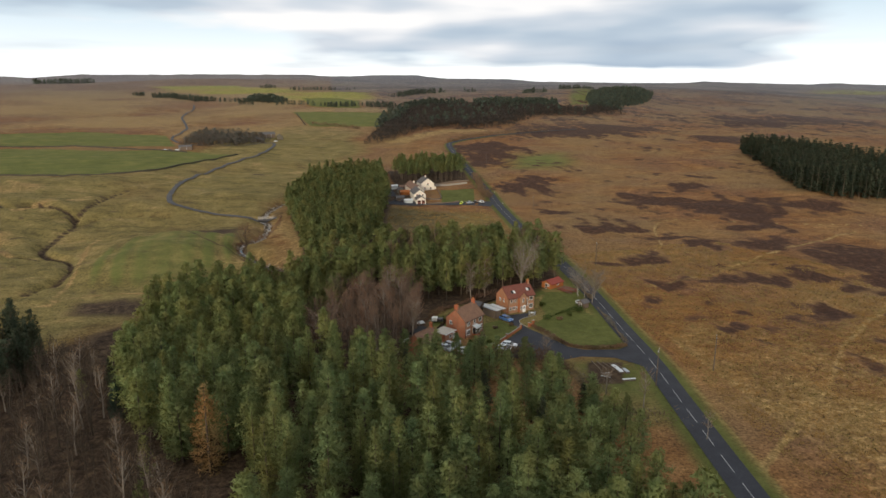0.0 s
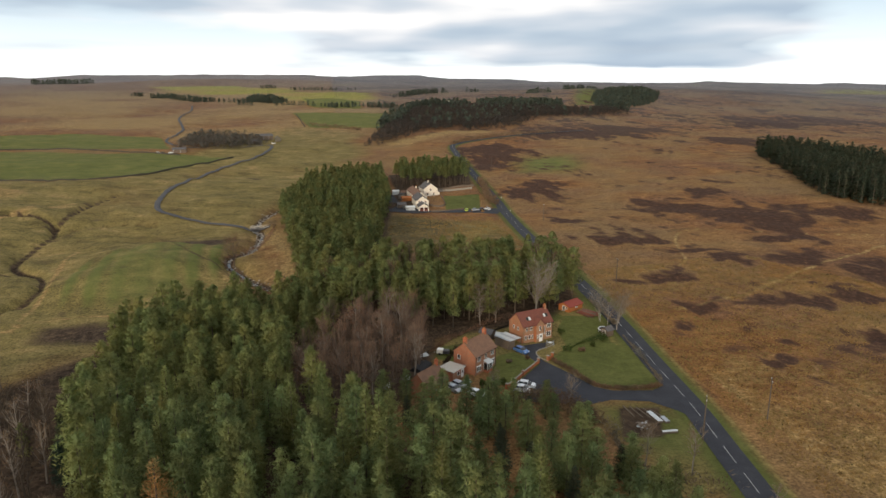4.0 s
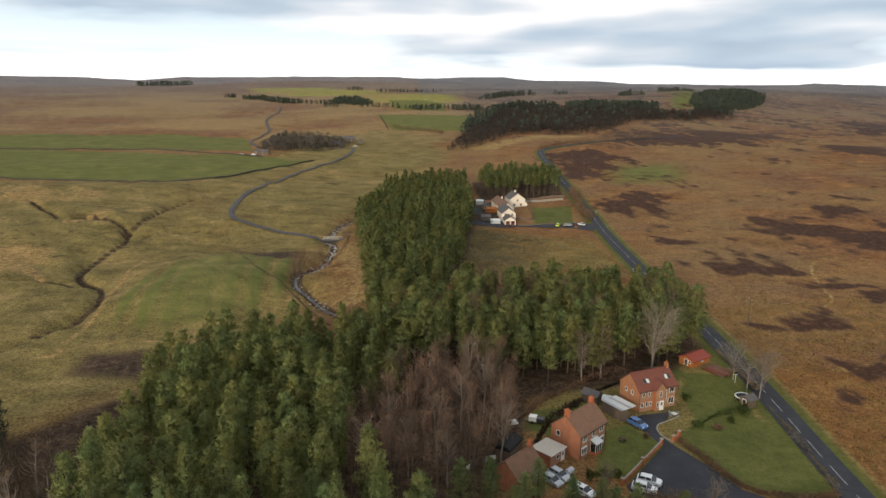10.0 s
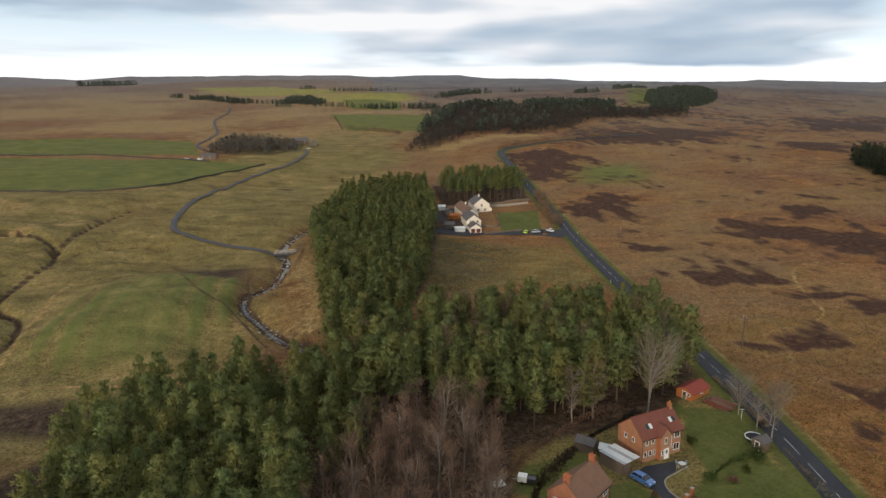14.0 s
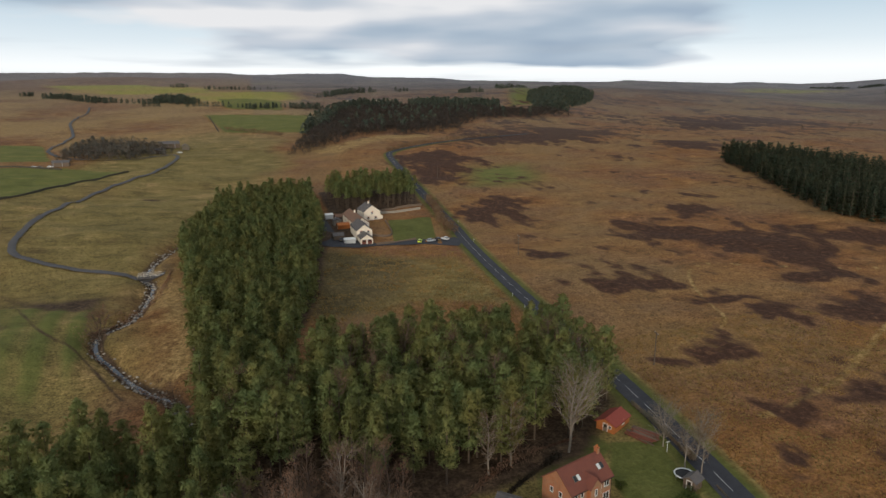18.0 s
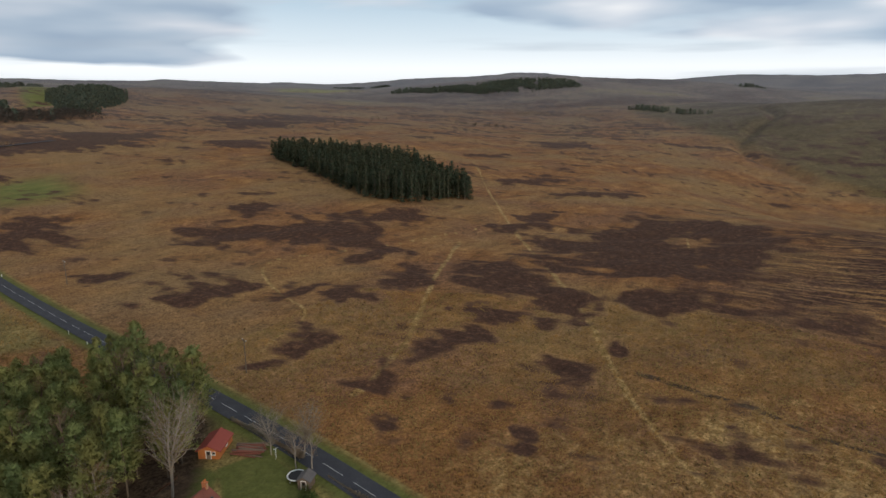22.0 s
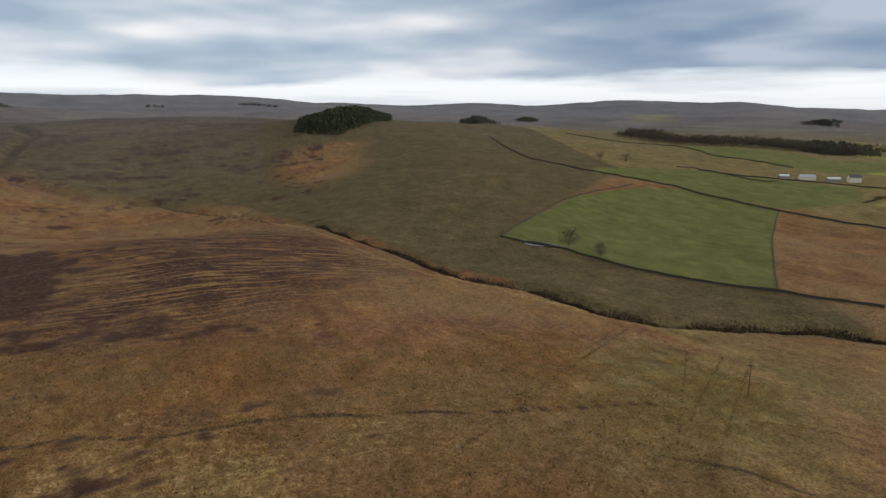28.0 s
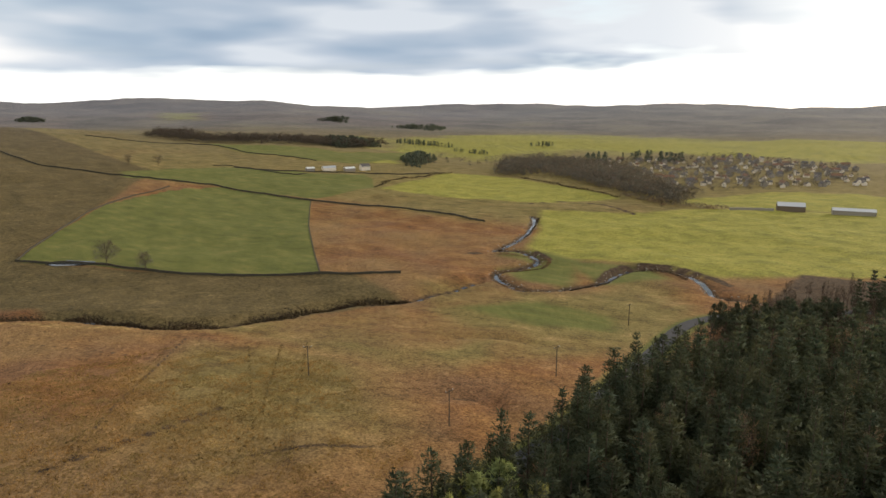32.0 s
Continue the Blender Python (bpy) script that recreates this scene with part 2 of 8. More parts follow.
def ground_material():
    n = Nodes("moor_and_pasture")
    w = n.position()
    c1, c2, c3 = n.attr("cover"), n.attr("cover_b"), n.attr("cover_c")
    broad, mid, small, tuft = n.noise(w, 0.012, 5), n.noise(w, 0.07, 5, 0.6), n.noise(w, 0.45, 4, 0.65), n.noise(w, 1.6, 3, 0.7)
    long = n.noise(n.position((0.05, 0.16, 0.1)), 1.0, 5, 0.6)
    ragged = n.math("SUBTRACT", n.math("ADD", n.math("MULTIPLY", mid, 0.55), n.math("MULTIPLY", small, 0.45)), 0.5)

    def mask(ch, spread, soft=0.12):
        v = n.math("ADD", ch, n.math("MULTIPLY", ragged, spread))
        m = n.t.nodes.new("ShaderNodeMapRange")
        m.interpolation_type = "SMOOTHSTEP"
        m.inputs["From Min"].default_value, m.inputs["From Max"].default_value = 0.5 - soft, 0.5 + soft
        n.t.links.new(v, m.inputs[0])
        return m.outputs[0]

    moor = n.ramp(n.math("ADD", n.math("MULTIPLY", mid, 0.5), n.math("MULTIPLY", long, 0.5)), [(0.34, (0.1073, 0.04939, 0.02102)), (0.46, (0.1898, 0.08933, 0.03363)), (0.56, (0.2542, 0.1261, 0.04729)), (0.68, (0.322, 0.1765, 0.07356))])
    russet = n.noise(w, 0.028, 5, 0.6)
    moor = n.mix(n.ramp(russet, [(0.45, 0.0), (0.62, 0.75)]), moor, n.ramp(small, [(0.3, (0.1127, 0.05865, 0.03335)), (0.7, (0.2185, 0.115, 0.06325))]))
    moor = n.mix(n.ramp(broad, [(0.42, 0.0), (0.6, 0.5)]), moor, (0.2365, 0.1628, 0.0726))
    pasture = n.ramp(n.math("ADD", n.math("MULTIPLY", long, 0.5), n.math("MULTIPLY", mid, 0.5)), [(0.34, (0.108, 0.083, 0.032)), (0.45, (0.157, 0.123, 0.044)), (0.55, (0.207, 0.158, 0.058)), (0.66, (0.285, 0.198, 0.083))])
    heather = n.ramp(n.math("ADD", n.math("MULTIPLY", small, 0.7), n.math("MULTIPLY", tuft, 0.3)), [(0.32, (0.034, 0.018, 0.012)), (0.54, (0.072, 0.037, 0.024)), (0.7, (0.15, 0.08, 0.04))])
    lawn = n.ramp(n.math("ADD", n.math("MULTIPLY", mid, 0.6), n.math("MULTIPLY", small, 0.4)), [(0.3, (0.072, 0.078, 0.022)), (0.5, (0.104, 0.112, 0.031)), (0.7, (0.145, 0.14, 0.046))])
    soil = n.ramp(small, [(0.3, (0.04, 0.026, 0.018)), (0.6, (0.085, 0.056, 0.035)), (0.8, (0.13, 0.09, 0.05))])
    straw = n.ramp(small, [(0.3, (0.22, 0.135, 0.052)), (0.7, (0.36, 0.24, 0.1))])
    # yellow meadow grass; the same colour paints sunlit patches on far ground
    meadow = n.ramp(n.math("ADD", n.math("MULTIPLY", long, 0.4), n.math("MULTIPLY", mid, 0.6)), [(0.32, (0.16, 0.155, 0.036)), (0.47, (0.235, 0.222, 0.046)), (0.6, (0.3, 0.27, 0.06)), (0.72, (0.37, 0.3, 0.09))])
    c = n.mix(mask(c1[0], 0.5, 0.3), moor, pasture)
    # rough olive hill grass, its colour darkened further for cloud shade
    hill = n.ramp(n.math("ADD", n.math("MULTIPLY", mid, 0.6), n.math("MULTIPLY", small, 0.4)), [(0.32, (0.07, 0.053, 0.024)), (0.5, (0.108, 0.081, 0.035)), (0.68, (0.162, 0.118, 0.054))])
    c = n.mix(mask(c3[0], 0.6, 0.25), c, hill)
    c = n.mix(mask(c2[2], 0.5, 0.3), c, meadow)
    c = n.mix(mask(c2[1], 1.2, 0.2), c, straw)
    grass = n.ramp(n.math("ADD", n.math("MULTIPLY", mid, 0.5), n.math("MULTIPLY", long, 0.5)), [(0.32, (0.088, 0.098, 0.028)), (0.5, (0.128, 0.134, 0.038)), (0.68, (0.188, 0.17, 0.055))])
    c = n.mix(mask(c3[2], 0.3, 0.2), c, grass)
    c = n.mix(mask(c1[2], 0.3, 0.2), c, lawn)
    streak = n.noise(n.grain(-76, 26.0, 2.6), 1.0, 5, 0.6)
    wisp = n.noise(n.grain(-72, 22.0, 5.0), 1.0, 5, 0.6)
    patch = n.math("ADD", c1[1], n.math("MULTIPLY", n.math("SUBTRACT", wisp, 0.5), 0.9))
    c = n.mix(n.math("MULTIPLY", c1[3], n.ramp(streak, [(0.43, 0.0), (0.5, 1.0)])), c, heather)
    c = n.mix(mask(patch, 1.2, 0.17), c, heather)
    c = n.mix(mask(c2[0], 0.8, 0.2), c, soil)
    # distance haze put into the ground's colour: greyer, then bluer further off
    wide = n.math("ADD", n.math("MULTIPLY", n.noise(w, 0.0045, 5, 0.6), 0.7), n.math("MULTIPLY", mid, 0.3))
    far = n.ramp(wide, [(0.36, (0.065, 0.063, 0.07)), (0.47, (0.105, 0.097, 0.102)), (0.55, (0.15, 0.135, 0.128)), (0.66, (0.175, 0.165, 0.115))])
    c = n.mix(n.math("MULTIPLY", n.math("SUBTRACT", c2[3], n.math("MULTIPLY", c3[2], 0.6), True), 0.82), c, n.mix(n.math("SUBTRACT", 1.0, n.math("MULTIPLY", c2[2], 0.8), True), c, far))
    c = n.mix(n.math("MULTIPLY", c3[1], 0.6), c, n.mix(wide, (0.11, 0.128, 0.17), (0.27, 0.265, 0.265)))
    fleck = n.math("ADD", n.math("MULTIPLY", tuft, 2.9), n.math("MULTIPLY", small, 1.2))
    fleck = n.math("MAXIMUM", n.math("SUBTRACT", fleck, 1.05), 0.15)
    mown = n.math("MULTIPLY", n.math("MAXIMUM", mask(n.math("MAXIMUM", c1[2], c3[2]), 0.2, 0.2), mask(patch, 0.9, 0.2)), 0.72)
    fleck = n.math("ADD", n.math("MULTIPLY", fleck, n.math("SUBTRACT", 1.0, mown)), mown)
    c = n.mix(1.0, c, fleck, "MULTIPLY")
    n.bump(n.math("ADD", n.math("MULTIPLY", tuft, 0.6), n.math("MULTIPLY", small, 1.2)), 0.7, 0.6)
    return n.done(c, 0.95, 0, 0.1)


def brick_material(name, a, b, mortar):
    n = Nodes(name)
    t = n.t.nodes.new("ShaderNodeTexBrick")
    t.inputs["Scale"].default_value = 1.0
    for k, v in (("Brick Width", 0.225), ("Row Height", 0.075), ("Mortar Size", 0.01)):
        t.inputs[k].default_value = v
    n.put(a, t.inputs["Color1"]), n.put(b, t.inputs["Color2"]), n.put(mortar, t.inputs["Mortar"])
    n.t.links.new(n.object(), t.inputs["Vector"])
    v = n.object()
    stain = n.math("ADD", n.math("MULTIPLY", n.noise(v, 0.9, 5), 0.7), 0.65)
    n.bump(t.outputs["Fac"], 0.3, -0.01)
    return n.done(n.mix(1.0, t.outputs["Color"], stain, "MULTIPLY"), 0.85)


def roof_material(name, a, b):
    """Rows of tiles: a saw along the slope, joints across, lichen."""
    n = Nodes(name)
    v = n.object()
    s = n.t.nodes.new("ShaderNodeSeparateXYZ")
    n.t.links.new(v, s.inputs[0])
    row = n.math("FRACT", n.math("MULTIPLY", s.outputs[2], 5.5))
    col = n.math("FRACT", n.math("MULTIPLY", s.outputs[0], 4.0))
    patch, small = n.noise(v, 0.8, 5), n.noise(v, 6, 3)
    c = n.mix(n.ramp(n.math("ADD", n.math("MULTIPLY", patch, 0.6), n.math("MULTIPLY", small, 0.4)), [(0.35, 0.0), (0.65, 1.0)]), a, b)
    c = n.mix(1.0, c, n.math("ADD", n.math("MULTIPLY", row, 0.25), 0.75), "MULTIPLY")
    c = n.mix(1.0, c, n.ramp(col, [(0.0, 0.7), (0.08, 1.0)]), "MULTIPLY")
    n.bump(row, 0.5, 0.03)
    return n.done(c, 0.8)


def tarmac_material():
    n = Nodes("tarmac")
    w = n.position()
    a, b, c = n.noise(w, 0.25, 5), n.noise(w, 2.5, 4), n.noise(w, 14, 2)
    col = n.ramp(n.math("ADD", n.math("MULTIPLY", a, 0.6), n.math("MULTIPLY", b, 0.4)), [(0.3, (0.03, 0.031, 0.037)), (0.55, (0.045, 0.046, 0.055)), (0.75, (0.065, 0.064, 0.07))])
    n.bump(c, 0.25, 0.01)
    return n.done(n.mix(1.0, col, n.math("ADD", n.math("MULTIPLY", c, 0.5), 0.75), "MULTIPLY"), 0.85, 0, 0.2)


def glass_material(name, color):
    n = Nodes(name)
    n.p.inputs["Transmission Weight"].default_value = 0.6
    return n.done(color, 0.06, 0, 0.6)


M_GROUND = ground_material()
M_TARMAC = tarmac_material()
M_TRACK = plain("track_gravel", (0.08, 0.077, 0.08), 0.9, scale=0.4)
M_PAINT = plain("road_paint", (0.42, 0.42, 0.41), 0.7, vary=0.5, scale=1.5)
M_WATER = Nodes("stream_water").done((0.05, 0.055, 0.06), 0.08, 0, 0.7)
M_BROOK = Nodes("brook_water").done((0.05, 0.06, 0.075), 0.22, 0, 0.6)
M_BRICK = brick_material("red_brick", (0.47, 0.13, 0.055), (0.37, 0.098, 0.046), (0.34, 0.18, 0.11))
M_BRICK_B = brick_material("orange_brick", (0.43, 0.14, 0.052), (0.35, 0.105, 0.042), (0.34, 0.19, 0.11))
M_RENDER = plain("cream_render", (0.82, 0.74, 0.62), 0.85, vary=0.15, scale=0.8)
M_STONE = plain("grey_stone", (0.3, 0.27, 0.23), 0.9, vary=0.5, scale=1.5)
M_TILE = roof_material("brown_tiles", (0.27, 0.145, 0.092), (0.18, 0.107, 0.072))
M_TILE_RED = roof_material("red_tiles", (0.22, 0.075, 0.05), (0.165, 0.06, 0.045))
M_SLATE = roof_material("slate", (0.1, 0.095, 0.1), (0.16, 0.14, 0.13))
M_ROOF_RED = plain("red_felt", (0.24, 0.05, 0.035), 0.7, vary=0.3)
M_PINE_WOOD = plain("orange_timber", (0.36, 0.125, 0.035), 0.7, vary=0.35)
M_WOOD = plain("grey_timber", (0.16, 0.12, 0.09), 0.85, vary=0.5)
M_POLE = plain("pole_timber", (0.11, 0.085, 0.065), 0.85, vary=0.4)
M_WHITE = plain("white_frame", (0.8, 0.8, 0.78), 0.5, vary=0.08)
M_PANE = glass_material("window_pane", (0.05, 0.06, 0.07))
M_GLAZE = plain("polycarbonate", (0.6, 0.62, 0.62), 0.3, vary=0.2, spec=0.5)
M_FLAT = plain("flat_roof_felt", (0.5, 0.46, 0.4), 0.8, vary=0.3)
M_METAL = plain("galvanised", (0.45, 0.47, 0.5), 0.4, 0.7)
M_TEAL = plain("teal_glazing", (0.3, 0.45, 0.45), 0.35, vary=0.2, spec=0.5)
M_BLACK = plain("black_rubber", (0.02, 0.02, 0.022), 0.7)
M_BARK = plain("bark", (0.1, 0.075, 0.055), 0.9, vary=0.5)
M_BARK_MID = plain("brown_bark", (0.14, 0.1, 0.075), 0.9, vary=0.5)
M_BARK_PALE = plain("pale_bark", (0.27, 0.23, 0.19), 0.85, vary=0.5)
M_TWIG = foliage("brown_twigs", (0.13, 0.082, 0.056), (0.26, 0.18, 0.125))
M_TWIG_DARK = foliage("dark_brown_twigs", (0.032, 0.025, 0.02), (0.088, 0.065, 0.05))
M_TWIG_RED = foliage("russet_twigs", (0.138, 0.08, 0.06), (0.255, 0.162, 0.122))
M_TWIG_GREY = foliage("grey_twigs", (0.15, 0.115, 0.09), (0.29, 0.24, 0.19))
M_WALL = plain("dark_field_stone", (0.15, 0.13, 0.1), 0.9, vary=0.5, scale=0.6)
# field walls coloured darker than their stone, for the shade of their backlit side
M_WALL_BACKLIT = plain("backlit_field_wall", (0.075, 0.068, 0.052), 0.95, 0.0, 0.5, 1.2, 0.1)
M_TWIG_VILLAGE = foliage("village_bare_trees", (0.11, 0.096, 0.09), (0.19, 0.17, 0.16))
# bare woods far off: twigs lightened, distance haze put into their colour
M_TWIG_HAZED = foliage("hazed_far_wood", (0.085, 0.07, 0.068), (0.15, 0.125, 0.118))
M_LARCH = foliage("orange_larch", (0.27, 0.165, 0.075), (0.46, 0.3, 0.145))
M_NEEDLE = foliage("pine_needles", (0.142, 0.175, 0.078), (0.28, 0.318, 0.145))
M_NEEDLE_DARK = foliage("spruce_needles", (0.05, 0.062, 0.044), (0.11, 0.125, 0.085))
M_NEEDLE_MID = foliage("mixed_needles", (0.145, 0.165, 0.07), (0.285, 0.3, 0.122))
# conifers far off: needles paler and bluer, with the haze painted in
M_NEEDLE_HAZED = foliage("hazed_far_needles", (0.085, 0.1, 0.088), (0.14, 0.16, 0.132))
M_NEEDLE_BLUE = foliage("blue_needles", (0.03, 0.055, 0.045), (0.075, 0.115, 0.095))
M_BUSH = foliage("garden_bush", (0.04, 0.06, 0.018), (0.11, 0.13, 0.045))
M_TUFT = foliage("moor_tufts", (0.23, 0.148, 0.062), (0.41, 0.28, 0.125))
M_SCRUB_GREY = foliage("grey_scrub", (0.12, 0.1, 0.085), (0.22, 0.19, 0.16))
M_RUSH = foliage("dark_rushes", (0.08, 0.055, 0.03), (0.16, 0.12, 0.06))

# ---- the lie of the land: heights by bearing and distance ----
AZ = [40.0, 20.0, 5.0, -20.0, -45.0, -62.0, -85.0, -110.0, -135.0, -152.0, -172.0]
RAD = [60.0, 150.0, 270.0, 380.0, 560.0, 850.0, 1300.0, 2200.0, 4700.0]
LAND = [
    (-2, -5, -3, 3, 12, 24, 44, 78, 150),
    (-2, -6, -4, 3, 12, 24, 46, 82, 150),
    (0, 0, -1, 0, 9, 26, 54, 92, 190),
    (0, 0, 0, 3, 14, 30, 62, 88, 165),
    (0, 0, 2, 6, 14, 20, 32, 55, 130),
    (0, 0, 1, 0, 2, 6, 18, 70, 165),
    (0, 0, 2, 0, -27, -10, 40, 24, 150),
    (0, -2, -9, -18, -4, 20, 46, 16, 120),
    (0, -3, -16, -17, -15, -1, 17, 20, 105),
    (0, -4, -17, -18, -18, -15, -8, 0, 85),
    (0, -5, -17, -18, -18, -18, -16, -6, 72),
]
CX, CY = 0.0, 40.0


def land(x, y):
    """Height of the ground's large forms at x, y (numpy arrays)."""
    x, y = np.asarray(x, float), np.asarray(y, float)
    dx, dy = x - CX, y - CY
    r = np.maximum(np.hypot(dx, dy), 1.0)
    az = np.degrees(np.arctan2(-dx, dy))
    az = np.where(az > 40, az - 360, az)
    a = np.array(AZ + [-320.0])
    tab = np.array(LAND + [LAND[0]], float)
    tab = np.concatenate([np.zeros((len(a), 1)), tab, tab[:, -1:] + 2], 1)
    lr = np.log(np.array([20.0] + RAD + [5200.0]))
    i = np.clip(np.searchsorted(-a, -az) - 1, 0, len(a) - 2)
    u = np.clip((az - a[i]) / (a[i + 1] - a[i]), 0, 1)
    u = u * u * (3 - 2 * u) * 0.6 + u * 0.4
    q = np.clip(np.log(r), lr[0], lr[-1])
    j = np.clip(np.searchsorted(lr, q) - 1, 0, len(lr) - 2)
    w = (q - lr[j]) / (lr[j + 1] - lr[j])
    m = (tab[:, 2:] - tab[:, :-2]) / (lr[2:] - lr[:-2])
    m = np.concatenate([np.zeros((len(a), 1)), m, m[:, -1:]], 1)

    def row(k):
        d = lr[j + 1] - lr[j]
        h00, h10 = 2 * w**3 - 3 * w**2 + 1, w**3 - 2 * w**2 + w
        return h00 * tab[k, j] + h10 * d * m[k, j] + (1 - h00) * tab[k, j + 1] + (w**3 - w**2) * d * m[k, j + 1]

    return row(i) * (1 - u) + row(i + 1) * u


def spline(pts, step=3.0):
    """Points along a smooth curve through pts."""
    p = np.array(pts, float)
    q = np.concatenate([[2 * p[0] - p[1]], p, [2 * p[-1] - p[-2]]])
    out = []
    for i in range(1, len(q) - 2):
        a, b, c, d = q[i - 1 : i + 3]
        m = max(2, int(np.linalg.norm(c - b) / step))
        for u in np.arange(m) / m:
            out.append(0.5 * (2 * b + (c - a) * u + (2 * a - 5 * b + 4 * c - d) * u**2 + (3 * b - a - 3 * c + d) * u**3))
    out.append(p[-1])
    return np.array(out)


def line_distance(x, y, pts, reach=60.0):
    """Distance of every x, y from a polyline, and how far along it lies (capped at reach)."""
    p = np.array(pts, float)
    best = np.full(x.shape, reach)
    box = (x > p[:, 0].min() - reach) & (x < p[:, 0].max() + reach) & (y > p[:, 1].min() - reach) & (y < p[:, 1].max() + reach)
    xs, ys, d = x[box], y[box], best[box]
    for (ax, ay), (bx, by) in zip(p, p[1:]):
        vx, vy = bx - ax, by - ay
        u = np.clip(((xs - ax) * vx + (ys - ay) * vy) / (vx * vx + vy * vy + 1e-9), 0, 1)
        d = np.minimum(d, np.hypot(xs - ax - u * vx, ys - ay - u * vy))
    best[box] = d
    return best


def inside(x, y, poly):
    """Which points lie in a polygon."""
    p = np.array(poly, float)
    whole = np.zeros(x.shape, bool)
    box = (x >= p[:, 0].min()) & (x <= p[:, 0].max()) & (y >= p[:, 1].min()) & (y <= p[:, 1].max())
    xs, ys = x[box], y[box]
    hit = np.zeros(xs.shape, bool)
    for (ax, ay), (bx, by) in zip(p, np.roll(p, -1, 0)):
        if ay == by:
            continue
        hit ^= ((ay > ys) != (by > ys)) & (xs < (bx - ax) * (ys - ay) / (by - ay) + ax)
    whole[box] = hit
    return whole


def zone(x, y, poly, soft=4.0):
    """1 inside a polygon, 0 outside, 0.5 on its edge, over soft metres."""
    d = line_distance(x, y, list(poly) + [poly[0]], soft)
    return 0.5 + np.where(inside(x, y, poly), 0.5, -0.5) * d / soft


def rolling(x, y, size, seed):
    """Cheap smooth hummocks, -1 to 1."""
    rng = np.random.RandomState(seed)
    v = np.zeros(np.shape(x))
    for _ in range(7):
        a, p, k = rng.uniform(0, 6.283), rng.uniform(0, 6.283), rng.uniform(0.6, 1.8) / size
        v += np.sin((x * np.cos(a) + y * np.sin(a)) * k * 6.283 + p)
    return v / 4.0


def fbm(x, y, size, seed, octaves=4):
    """Fractal value noise, about 0.5, features of size metres."""
    table = np.random.RandomState(seed).uniform(0, 1, (256, 256))
    total, gain = np.zeros(np.shape(x)), 0.0
    for k in range(octaves):
        u, v = x / size * 2**k + 17.3 * k, y / size * 2**k + 5.1 * k
        i, j = np.floor(u).astype(int), np.floor(v).astype(int)
        a, b = u - i, v - j
        a, b = a * a * (3 - 2 * a), b * b * (3 - 2 * b)
        p = lambda di, dj: table[(i + di) % 256, (j + dj) % 256]
        total += 0.5**k * ((p(0, 0) * (1 - a) + p(1, 0) * a) * (1 - b) + (p(0, 1) * (1 - a) + p(1, 1) * a) * b)
        gain += 0.5**k
    return total / gain


ROAD = [(-190, -330), (-120, -300), (-45, -274), (-8, -258), (20, -239), (35, -217), (39.5, -195), (40.5, -160), (42.5, -90), (46, -64), (51.5, -40), (57, 5), (61, 37), (66, 71), (69, 91), (71.3, 116), (74, 145), (76, 180), (78.5, 263), (81.5, 327), (85, 375), (90, 519), (94, 622), (104, 650), (130, 676), (180, 706), (270, 735)]
ROAD_LINE = spline(ROAD)
LOOP = spline([(-48, 317), (-59, 318), (-80, 329), (-96, 337), (-110, 346), (-118, 364), (-125, 403), (-124, 449), (-116, 494), (-104, 542), (-92, 580), (-86, 640), (-96, 668), (-125, 640), (-160, 640), (-195, 685), (-208, 722), (-214, 790), (-222, 850), (-258, 974), (-278, 1067), (-291, 1190), (-312, 1287)])
STREAM_W = spline([(-20, 175), (-29, 200), (-34, 206), (-41, 216), (-48, 227), (-53, 234), (-56, 244), (-55, 250), (-52, 259), (-50, 268), (-50, 289), (-51, 307), (-56, 318), (-55, 339), (-50, 360), (-40, 380), (-48, 420)])
GULLY = spline([(-122, 150), (-125, 170), (-121, 186), (-117, 205), (-119, 220), (-128, 238), (-142, 250), (-150, 266), (-152, 288), (-152, 307), (-157, 322), (-157, 348), (-156, 381), (-152, 404)])
GULLY_B = spline([(-240, 380), (-210, 350), (-198, 337), (-184, 340), (-163, 330), (-156, 322)])
GULLY_C = spline([(-152, 307), (-146, 323), (-132, 328), (-110, 325)])
GULLY_D = spline([(-190, 250), (-160, 244), (-146, 243), (-140, 241)])
STREAM_E = spline([(700, 90), (574, 14), (475, -30), (405, -47), (350, -66), (275, -74), (247, -88), (215, -98), (196, -114), (187, -142), (180, -172), (158, -192), (145, -240)])
RIVER = spline([(200, -450), (187, -423), (176, -385), (170, -353), (168, -325), (168, -306), (157, -314), (139, -303), (134, -290), (140, -272), (145, -262), (140, -250), (129, -241), (115, -234), (101, -247), (90, -267), (86, -290), (79, -303), (64, -306), (48, -296), (40, -283), (34, -270), (18, -266), (-10, -262)], 2.0)
FLATS = [(x, y) for x, y in ((15, 80), (15, 125), (36, 170), (90, 175), (84, 60), (45, 60))]


HILLS = [(1090, -190, 150, 14), (2250, 1420, 500, 40), (2500, 700, 400, 30), (900, 1500, 350, 14), (-700, 2400, 500, 20), (3700, 2300, 600, 26), (4300, 900, 600, 24), (4400, -500, 450, 14), (1900, -4200, 600, 18), (1500, 60, 260, 14), (-1500, 4300, 900, 20), (900, 4500, 700, 16)]


BURN_HEAD = spline([(700, 90), (711, 145), (759, 184), (811, 230), (893, 263), (1058, 280), (1161, 277), (1300, 330)], 8.0)
BURN_SIDE = spline([(1000, 190), (1080, 150), (1150, 60), (1180, -30)], 8.0)
HOLLOW = spline([(78, -83), (71, -87), (63, -84), (57, -76)])
HOLLOW_B = spline([(108, -136), (97, -148), (82, -150), (72, -146)])


